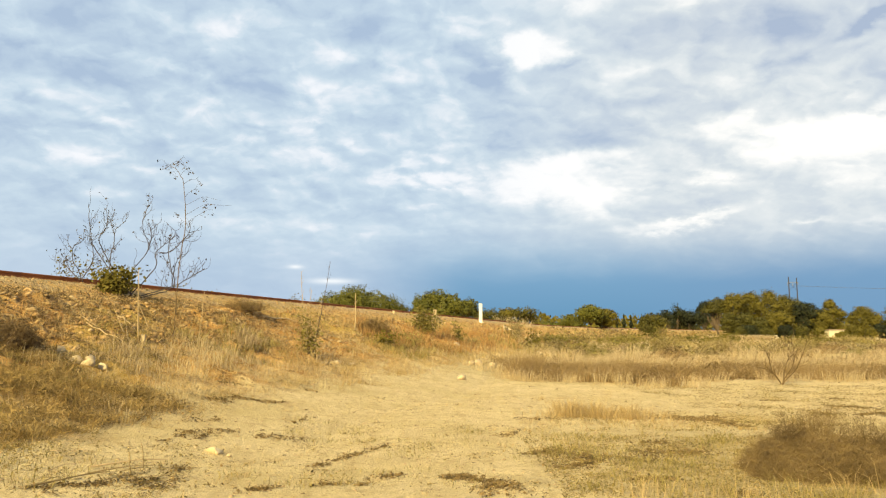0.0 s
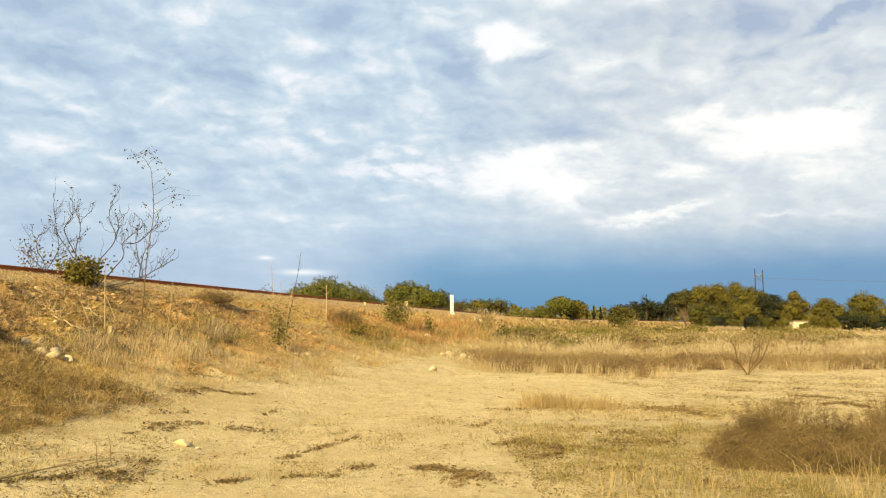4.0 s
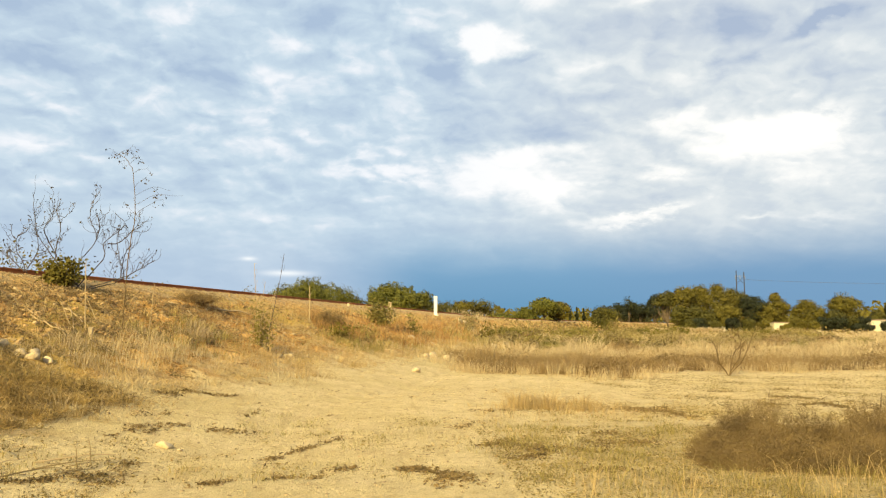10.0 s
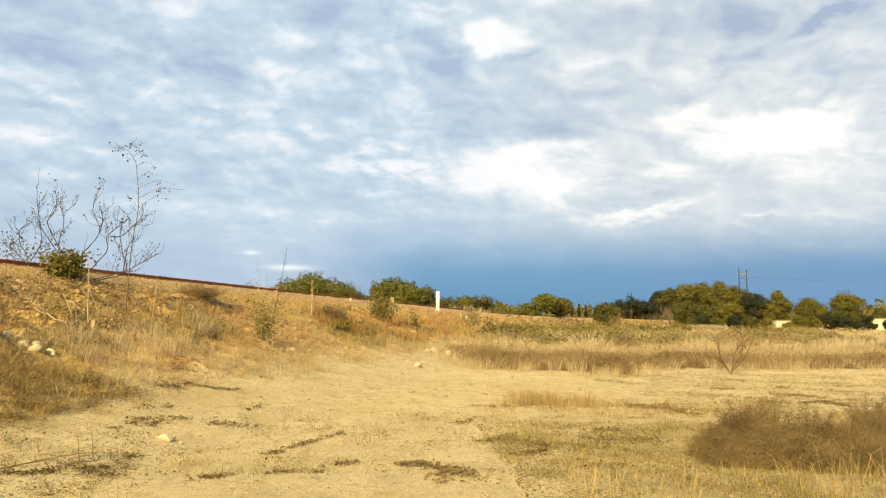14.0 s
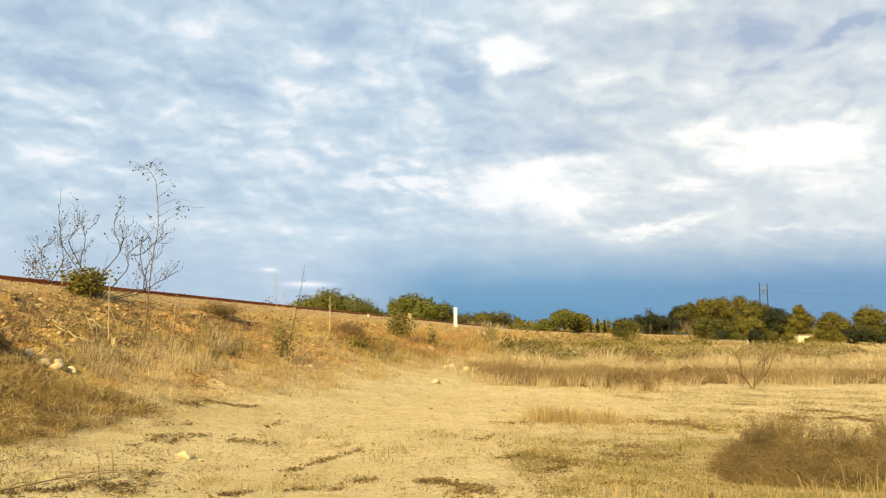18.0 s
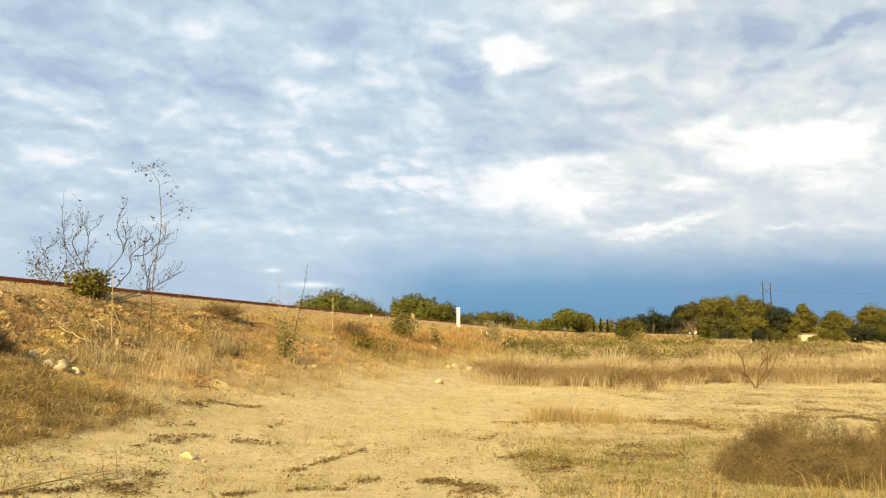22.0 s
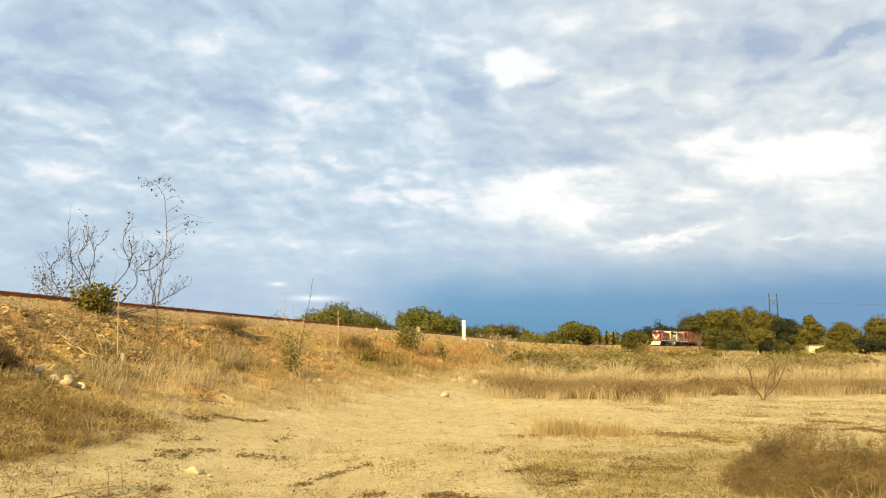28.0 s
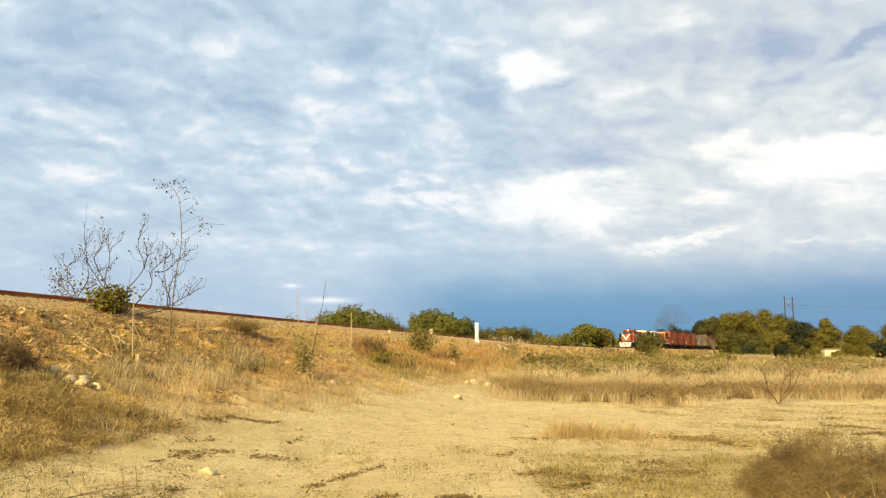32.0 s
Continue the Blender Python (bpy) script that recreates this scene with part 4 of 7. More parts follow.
    stuff("green_weeds", joined(
        tufts(patchy(on_bank(500, 8, 36, 4.6, 7.6, r), 3.6, 0.2, 5.0), 14, 0.12, 0.13, 0.010, r, 1.0),
        tufts(on_bank(150, 8, 20, 5.2, 7.0, r), 16, 0.14, 0.11, 0.008, r, 1.2), tufts(on_bank(70, 20, 24, 4.5, 6.6, r), 16, 0.14, 0.24, 0.014, r, 0.6),
        tufts(on_bank(80, 31, 40, 5.6, 7.6, r), 16, 0.16, 0.34, 0.018, r, 0.6),
        tufts(on_bank(150, 50, 110, 6.0, 11.0, r), 18, 0.3, 0.6, 0.035, r, 0.6)), GREEN_GRASS,
        "yellow-green weeds on the embankment", "weeds")
    # on the trampled flat: thin low tufts, greener towards the camera's right
    flat = on_flat(2600, -6, 15, 6.5, 24, r)
    flat = flat[flat[:, 0] < 16]
    some = patchy(flat, 3.3, 0.12, 1.0)
    stuff("low_grass", joined(
        tufts(some, 9, 0.06, 0.055, 0.006, r, 0.9),
        tufts(on_flat(900, -7, 18, 7, 26, r), 5, 0.05, 0.045, 0.006, r, 1.0),
        tufts(on_flat(20, 2.3, 3.0, 15.0, 15.8, r), 36, 0.12, 0.40, 0.007, r, 0.6), tufts(on_flat(16, 2.9, 3.8, 14.8, 15.5, r), 30, 0.12, 0.34, 0.007, r, 0.7), tufts(on_flat(36, 1.6, 4.6, 14.2, 16.2, r), 18, 0.14, 0.16, 0.007, r, 0.9),
        tufts(on_flat(46, 1.2, 6.5, 13.2, 15.2, r), 16, 0.12, 0.10, 0.007, r, 0.8)), STRAW,
        "short dry straw tufts on the bare dirt")
    stuff("low_green_grass", joined(
        tufts(patchy(on_flat(420, -2.5, 6, 8.4, 14.5, r), 2.4, 0.05, 3.0), 12, 0.09, 0.07, 0.008, r, 0.9),
        tufts(patchy(on_flat(330, 1.2, 4.4, 8.0, 12.6, r), 1.6, 0.05, 2.0), 13, 0.10, 0.10, 0.008, r, 0.9),
        tufts(on_flat(60, -5.2, -3.8, 7.6, 9.2, r), 12, 0.12, 0.07, 0.008, r, 0.9)), GREEN_GRASS,
        "short yellow-green grass on the dirt")
    mat = np.concatenate([patchy(on_flat(30000, 1.2, 7.2, 6.6, 12.4, r), 1.2, 0.1, 2.0, 0.45), patchy(on_flat(9000, -2.5, 2.0, 8.4, 14.0, r), 1.7, 0.55, 3.0, 0.35), patchy(on_flat(9000, 2.0, 9.0, 13.0, 16.5, r), 1.7, 0.25, 4.0, 0.35), patchy(on_flat(12000, -6.0, -2.4, 7.0, 10.4, r), 1.0, 0.45, 5.0, 0.5), patchy(on_flat(60000, 5.5, 18.0, 12.5, 25.0, r), 2.0, 0.25, 6.0, 0.5)])
    mat[:, 2] += r.uniform(0.0, 0.035, len(mat))
    stuff("creeping_weeds", joined(slivers(mat[::2], 0.07, 0.010, r, 0.5), leaves(mat[1::2], 0.028, r, 0.5)), WEED, "thin olive-yellow weeds creeping over the dirt", "weeds")
    stuff("near_grass", joined(
        tufts(patchy(on_flat(130, 1.7, 6.0, 6.5, 7.8, r), 0.9, 0.2, 2.0), 22, 0.07, 0.19, 0.005, r, 0.9),
        tufts(on_flat(26, 2.2, 5.8, 7.4, 8.5, r), 22, 0.06, 0.22, 0.005, r, 0.9)), GREEN_GRASS,
        "yellow-green grass clumps close by")
    stuff("near_straw", joined(
        tufts(on_flat(64, 1.7, 6.2, 6.7, 8.2, r), 7, 0.06, 0.34, 0.005, r, 0.6)), STRAW,
        "pale dry grass stalks close by")
    # brown grass band across the field
    a = on_flat(620, 2.4, 7.8, 24.5, 35, r)
    a = a[a[:, 1] > 29.6 - 0.82 * a[:, 0]]
    b = on_flat(1000, 6.0, 27, 27.2, 34.5, r)
    # brown clumps further out, which also darken the field as shadowed hollows
    c = patchy(on_flat(1500, 5, 75, 40, 78, r), 5.0, 0.30, 2.0)
    d = patchy(on_flat(700, 4, 32, 34, 44, r), 2.6, 0.28, 2.0)
    stuff("brown_grass", joined(
        tufts(patchy(a, 1.5, 0.0, 7.0), 46, 0.17, 0.58, 0.010, r, 0.7), tufts(patchy(b, 1.9, -0.02, 7.0), 46, 0.2, 0.52, 0.011, r, 0.7), tufts(c, 22, 0.3, 0.55, 0.03, r, 0.8), tufts(d, 24, 0.25, 0.5, 0.016, r, 0.8),
        tufts(on_flat(14, 2.9, 3.7, 29, 31, r), 50, 0.12, 0.95, 0.012, r, 0.3)), BROWN_GRASS,
        "brown feathery dry grass in the field, some clumps standing for shaded hollows")
    fr = on_flat(200, 2.0, 8.2, 23.6, 29.5, r)
    fr = fr[(fr[:, 1] > 28.4 - 0.76 * fr[:, 0]) & (fr[:, 1] < 31.0 - 0.80 * fr[:, 0])]
    f1 = on_flat(2600, -2, 40, 30, 46, r)
    f1 = f1[offside(f1[:, 0], f1[:, 1])[0] > 9.5]
    f2 = on_flat(2300, 4, 85, 44, 110, r)
    f2 = f2[offside(f2[:, 0], f2[:, 1])[0] > 9.0]
    f3 = on_flat(3800, 15, 190, 105, 225, r)
    f3 = f3[offside(f3[:, 0], f3[:, 1])[0] > 8.0]
    f4 = on_flat(110, 8, 26, 26.0, 28.2, r)
    stuff("field_grass", joined(
        tufts(patchy(fr, 1.1, -0.1, 3.0), 34, 0.14, 0.44, 0.010, r, 0.5), tufts(patchy(f4, 1.3, 0.0, 3.0), 30, 0.16, 0.42, 0.011, r, 0.5),
        tufts(patchy(f1, 2.3, 0.0, 4.0), 26, 0.22, 0.46, 0.013, r, 0.7), tufts(patchy(f2, 4.0, -0.05, 4.0), 20, 0.4, 0.55, 0.03, r, 0.8), tufts(f3, 9, 0.7, 0.5, 0.08, r, 0.9), tufts(on_flat(70, 4, 34, 33, 48, r), 70, 0.30, 0.75, 0.013, r, 0.7), tufts(on_flat(150, 6, 80, 46, 100, r), 50, 0.45, 0.95, 0.03, r, 0.7), tufts(on_flat(150, 62.5, 76.5, 182, 188, r), 60, 0.6, 1.35, 0.09, r, 0.5)), PALE_STRAW,
        "wide field of pale dry grass")


build_grass()


def build_scrub():
    """Low olive scrub in mounds over the far part of the field."""
    r = np.random.default_rng(27)
    p = on_flat(13000, 5, 150, 60, 190, r)
    p = p[offside(p[:, 0], p[:, 1])[0] > 6.5]
    lift = bumps(p[:, 0] * 0.6, p[:, 1] * 0.35, 9.0, 8.0) + 0.5 * bumps(p[:, 0], p[:, 1] * 0.6, 3.6, 9.0)
    p, lift = p[lift > 0.12], lift[lift > 0.12]
    p[:, 2] += r.uniform(0, 1, len(p)) * np.clip(lift, 0, 0.8) * (0.5 + p[:, 1] * 0.009)
    edge = on_bank(5000, 100, 330, 4.2, 11.5, r)
    edge[:, 2] += r.uniform(0, 1.1, len(edge)) * (bumps(edge[:, 0], edge[:, 1], 11.0, 3.0) > -0.1)
    mound = np.concatenate([on_flat(15000, 2.6, 7.6, 25.0, 33, r), on_flat(26000, 7.0, 30, 27.2, 33.0, r)])
    mound = mound[(mound[:, 1] > 30.4 - 0.80 * mound[:, 0])]
    rise = 0.35 + bumps(mound[:, 0] * 0.7, mound[:, 1] * 0.5, 2.4, 1.0) * 0.5
    mound, rise = mound[rise > 0.25], rise[rise > 0.25]
    mound[:, 2] += r.uniform(0, 1, len(mound)) ** 0.8 * np.clip(rise - 0.15, 0, 0.9) * 0.85
    lie = on_flat(60000, 6, 80, 35, 95, r)
    up = bumps(lie[:, 0], lie[:, 1] * 0.7, 2.6, 12.0) + 0.6 * bumps(lie[:, 0] * 0.5, lie[:, 1] * 0.5, 5.0, 4.0)
    lie, up = lie[up > 0.75], up[up > 0.75]
    lie[:, 2] += r.uniform(0, 1, len(lie)) * np.clip(up - 0.65, 0, 0.7) * 1.1
    stuff("far_mounds", leaves(lie, 0.05 + 0.0022 * lie[:, 1], r, -0.5), DARK_BRUSH, "brown mounds of dry brush over the far field", "brush")
    stuff("brush_mounds", leaves(mound, 0.07, r, -0.5), DARK_BRUSH, "rounded mounds of brown dry brush in the field", "brush")
    p = np.concatenate([p, edge])
    half = r.uniform(size=len(p)) < 0.55
    size = 0.12 + 0.0021 * p[:, 1]
    stuff("olive_scrub", leaves(p[half], size[half], r), GREY_LEAF, "low olive scrub scattered over the dry field", "scrub")
    stuff("brown_scrub", leaves(p[~half], size[~half], r), BROWN_GRASS, "low brown scrub scattered over the dry field", "scrub")


build_scrub()


def build_litter():
    """Dark dead leaves and clods left in lines and patches on the dirt."""
    r = np.random.default_rng(31)
    pts = []
    trails = (
        (-1.64, 9.73, -1.15, 10.97, 260, 0.06), (-1.15, 10.97, -0.77, 11.66, 60, 0.06), (-0.79, 9.02, -0.39, 9.25, 130, 0.07), (-1.34, 8.70, -1.15, 8.62, 70, 0.06), (-0.91, 8.65, -0.78, 8.56, 40, 0.06),
        (0.04, 9.06, 0.33, 9.10, 260, 0.07), (0.32, 8.95, 0.93, 8.19, 300, 0.10), (0.40, 8.13, 0.62, 8.68, 240, 0.12), (1.20, 10.81, 1.46, 11.04, 120, 0.10), (1.53, 11.28, 1.92, 10.15, 300, 0.15),
        (1.47, 9.61, 1.90, 10.05, 260, 0.10), (0.80, 12.32, 1.31, 12.99, 80, 0.10), (1.44, 14.80, 2.21, 14.65, 110, 0.12), (4.35, 15.52, 4.97, 14.86, 1300, 0.26))
    patches = (
        (5.23, 15.62, 5.10, 13.91, 420, 0.14), (5.09, 14.02, 5.37, 13.81, 140, 0.08), (2.80, 10.88, 3.58, 10.86, 420, 0.18), (2.98, 11.72, 3.30, 11.53, 140, 0.16), (1.89, 10.56, 1.93, 10.04, 140, 0.10),
        (2.23, 8.93, 2.58, 9.05, 200, 0.10), (2.09, 10.47, 2.63, 10.24, 220, 0.25), (3.06, 8.41, 3.14, 8.17, 80, 0.08), (-4.86, 12.01, -4.11, 12.96, 480, 0.16), (-4.85, 12.51, -4.69, 12.46, 240, 0.10),
        (-4.15, 13.69, -3.90, 14.18, 220, 0.10), (-4.00, 14.56, -3.09, 15.13, 300, 0.10))
    foot = (
        (-4.55, 15.89, -4.03, 16.28, 220, 0.16), (-2.49, 13.09, -2.27, 14.04, 60, 0.08), (-3.63, 10.35, -3.51, 11.38, 170, 0.07), (-3.34, 10.81, -3.29, 11.56, 130, 0.07), (-3.30, 11.61, -3.05, 11.73, 70, 0.08),
        (-2.75, 11.69, -2.14, 11.96, 150, 0.12), (-3.88, 11.86, -3.47, 12.35, 60, 0.08), (-3.03, 9.03, -2.98, 9.26, 60, 0.05), (-3.16, 8.55, -2.94, 8.79, 60, 0.05), (-3.35, 8.43, -2.93, 8.41, 260, 0.14),
        (-3.94, 7.57, -3.42, 8.19, 220, 0.06), (-2.02, 8.26, -1.73, 8.37, 150, 0.07))
    field = (
        (8.67, 17.62, 9.06, 16.68, 280, 0.14), (8.16, 15.57, 8.46, 15.58, 200, 0.10), (8.70, 15.85, 8.73, 14.85, 360, 0.12), (9.59, 19.62, 10.29, 20.28, 120, 0.15), (7.86, 19.08, 8.14, 18.91, 96, 0.15), (7.66, 16.43, 7.53, 15.44, 160, 0.15))
    for x0, y0, x1, y1, n, wide in trails + patches + foot + field:
        n = int(n * 0.95)
        t = r.uniform(0, 1, n)
        gap = np.sin(t * 17 + x0 * 5) + 0.8 * np.sin(t * 41 + y0) > -0.1
        p = np.stack([x0 + (x1 - x0) * t, y0 + (y1 - y0) * t], -1) + r.normal(0, wide * 0.9, (n, 2)) * r.uniform(0.2, 1.6, (n, 1))
        pts.append(p[gap])
    scattered = np.stack([r.uniform(-7, 16, 6500), r.uniform(6.8, 26, 6500)], -1)
    pts.append(scattered[bumps(scattered[:, 0], scattered[:, 1] * 2.2, 1.6, 6.0) > 0.5])
    p = np.concatenate(pts)
    xyz = np.stack([p[:, 0], p[:, 1], height(p[:, 0], p[:, 1]) + 0.012], -1)
    bits = np.repeat(xyz, 2, 0) + r.normal(0, 0.03, (len(xyz) * 2, 3)) * (1, 1, 0.35)
    stuff("leaf_litter", joined(slivers(bits, 0.07, 0.014, r, 0.5), leaves(xyz[::2], 0.045, r, 0.4)), LITTER_AND_SHADE, "dark dead leaves and clods strewn over the dirt", "litter")


build_litter()


# ---- stones ----
def rock_shape(rng, squash=0.7, detail=2):
    """A lumpy angular stone about 1 m across, as points and triangles."""
    bm = bmesh.new()
    bmesh.ops.create_icosphere(bm, subdivisions=detail, radius=0.5)
    # uneven lumps first, then a few cuts for flat broken sides
    off = Vector(rng.uniform(0, 50, 3))
    for q in bm.verts:
        q.co *= 1.0 + 0.55 * noise.noise(q.co * 2.6 + off)
    for _ in range(8):
        d = Vector(rng.normal(size=3)).normalized()
        reach = rng.uniform(0.22, 0.38)
        for q in bm.verts:
            over = q.co.dot(d) - reach
            if over > 0:
                q.co -= d * over
    v = np.array([q.co for q in bm.verts])
    bm.verts.index_update()
    f = np.array([[q.index for q in face.verts] for face in bm.faces])
    bm.free()
    v = v * rng.uniform(0.90, 1.08, (len(v), 1)) * (1.3, rng.uniform(0.7, 1.2), squash * 1.25)
    return v, f


def strewn(centres, sizes, rng):
    kinds = [rock_shape(rng, 0.62, 2) for _ in range(5)] + [rock_shape(rng, 0.62, 1) for _ in range(7)]
    verts, faces, n = [], [], 0
    for c, s in zip(centres, sizes):
        v, f = kinds[rng.integers(12)] if s > 0.12 else kinds[5 + rng.integers(7)]
        a = rng.uniform(0, 6.28)
        m = np.array([[math.cos(a), -math.sin(a), 0], [math.sin(a), math.cos(a), 0], [0, 0, 1]])
        verts.append(v @ m.T * s + c)
        faces.append(f + n)
        n += len(v)
    return np.concatenate(verts), np.concatenate(faces)


def build_stones():
    r = np.random.default_rng(41)

    def sizes(n, low, high):
        return low + (high - low) * r.uniform(0, 1, n) ** 3

    p = np.concatenate([on_bank(14500, 3, 26, 2.25, 5.5, r), on_bank(4200, 24, 36, 2.7, 5.6, r)])
    q = on_bank(1300, 34, 80, 2.8, 7.0, r)
    stuff("bank_stones", joined(strewn(p, sizes(len(p), 0.028, 0.14), r), strewn(q, sizes(len(q), 0.05, 0.24), r)), BROWN_STONE, "brown stones bedded in the embankment", "stones")
    p = on_bank(1300, -2, 32, 2.7, 6.2, r)
    q = on_bank(420, 32, 80, 2.8, 8.5, r)
    w = on_bank(120, 10, 40, 6.2, 9.0, r)
    stuff("pale_rubble", joined(strewn(p, sizes(len(p), 0.03, 0.15), r), strewn(q, sizes(len(q), 0.06, 0.24), r), strewn(w, sizes(len(w), 0.04, 0.16), r)), STONE, "pale stones strewn over the embankment", "stones")
    p = on_bank(4200, 3, 30, 1.45, 2.75, r)
    q = on_bank(2000, 30, 75, 1.45, 2.75, r)
    stuff("ballast", joined(strewn(p, sizes(len(p), 0.035, 0.085), r), strewn(q, sizes(len(q), 0.05, 0.12), r)), BROWN_STONE, "tan crushed stone ballast beside the rail", "ballast")
    p = on_bank(420, 2, 26, 2.7, 5.4, r)
    stuff("slope_rocks", strewn(p, sizes(len(p), 0.08, 0.22), r), BROWN_STONE, "tan rocks jutting from the embankment slope", "stones")
    p = on_flat(3600, -6, 9, 6.8, 20, r)
    stuff("clods", strewn(p, sizes(len(p), 0.012, 0.055), r), STONE, "crumbs and clods of dry earth on the dirt", "clods")
    p = on_flat(420, -5, 12, 7, 26, r)
    stuff("pebbles", strewn(p, sizes(len(p), 0.015, 0.06), r), STONE, "small pebbles on the dirt", "pebbles")
    # single stones that stand out
    for x, y, size, flat in (
            (-2.92, 10.22, 0.20, 0.6), (-2.72, 10.18, 0.07, 0.6), (-3.2, 10.3, 0.06, 0.5), (-6.36, 13.6, 0.24, 0.8), (-6.12, 13.55, 0.22, 0.8), (-6.22, 13.85, 0.26, 0.9),
            (-5.94, 13.75, 0.18, 0.9), (-6.75, 13.9, 0.16, 0.9), (0.59, 25.7, 0.34, 0.7), (1.45, 33.5, 0.42, 0.8), (1.20, 33.3, 0.24, 0.8), (2.05, 33.4, 0.38, 0.7),
            (2.30, 33.6, 0.32, 0.6), (6.2, 50.5, 0.5, 0.7), (6.8, 50.8, 0.55, 0.7), (5.5, 69.0, 0.9, 0.8), (6.0, 69.6, 0.8, 0.8), (6.3, 68.4, 0.6, 0.7),
            (-3.05, 22.6, 0.42, 0.45), (-2.6, 22.9, 0.3, 0.45), (-3.3, 21.9, 0.3, 0.4), (-4.75, 18.6, 0.22, 1.1), (-7.75, 13.0, 0.2, 0.8), (0.7, 40.5, 0.4, 0.7), (3.0, 42.5, 0.4, 0.6)):
        z = float(height(x, y)[0])
        ob = new("stone", mesh_of("stone", *(lambda v, f: (v * size, f))(*rock_shape(r, flat)), PALE_STONE))
        ob.matrix_basis = pose(x, y, z + size * flat * 0.22, 0, 0, r.uniform(0, 360))
        tagged(ob, "pale limestone lump lying on the dry ground", "stone", "pale stones")


build_stones()


# ---- single plants ----
def bent(a, b, sag, rng, wiggle, n=8):
    """A curved shoot from a to b that leaves sideways and turns up, with a slow wobble."""
    a, b = np.asarray(a, float), np.asarray(b, float)
    t = np.linspace(0, 1, n)[:, None]
    line = a + (b - a) * t
    line[:, 2] -= (np.sin(t[:, 0] * np.pi) * sag)
    for k in range(3):
        ph = rng.uniform(0, 6.28)
        f = rng.uniform(3.0, 9.0)
        line[:, k] += wiggle * np.sin(t[:, 0] * f + ph) * t[:, 0] - wiggle * math.sin(ph) * 0
    return line


def shoots(parents, rng, count, length, up=0.8, spread=0.8, first=0.35, n=5, curl=0.12):
    """Side shoots from points along given lines."""
    out = []
    for _ in range(count):
        line = parents[rng.integers(len(parents))]
        k = rng.uniform(first, 0.98) * (len(line) - 1)
        i = int(k)
        a = line[i] + (line[min(i + 1, len(line) - 1)] - line[i]) * (k - i)
        d = rng.normal(size=3) * spread
        d[2] = abs(d[2]) * 0.5 + up
        d /= np.linalg.norm(d)
        out.append(bent(a, a + d * length * rng.uniform(0.4, 1.2), 0.1 * length, rng, curl * length, n))
    return out


def curling(a, way, length, rng, n=9, rise=0.9, curl=0.5):
    """A shoot that sets off along a way, turns up as it grows and winds a little."""
    a, d = np.array(a, float), np.array(way, float)
    d /= np.linalg.norm(d) + 1e-9
    out, p, q = [a], rng.uniform(0, 6.28, 3), rng.uniform(4, 10, 3)
    for k in range(1, n):
        t = k / (n - 1)
        d = d + np.array([0, 0, rise / n * 1.6]) + curl / n * 2.2 * np.sin(q * t + p)
        d /= np.linalg.norm(d)
        out.append(out[-1] + d * length / (n - 1))
    return np.array(out)


def sprouts(parents, rng, count, length, first=0.3, n=8, rise=0.9, curl=0.6):
    """Curling side shoots that leave given lines sideways."""
    out = []
    for _ in range(count):
        line = parents[rng.integers(len(parents))]
        i = int(rng.uniform(first, 0.97) * (len(line) - 1))
        way = rng.normal(size=3) * (1.0, 0.7, 0.35) + (line[i + 1] - line[i]) / (np.linalg.norm(line[i + 1] - line[i]) + 1e-9) * 0.7
        out.append(curling(line[i], way, length * rng.uniform(0.45, 1.2), rng, n, rise, curl))
    return out


def taper(lines, r0, r1):
    return [np.linspace(r0, r1, len(q)) for q in lines]


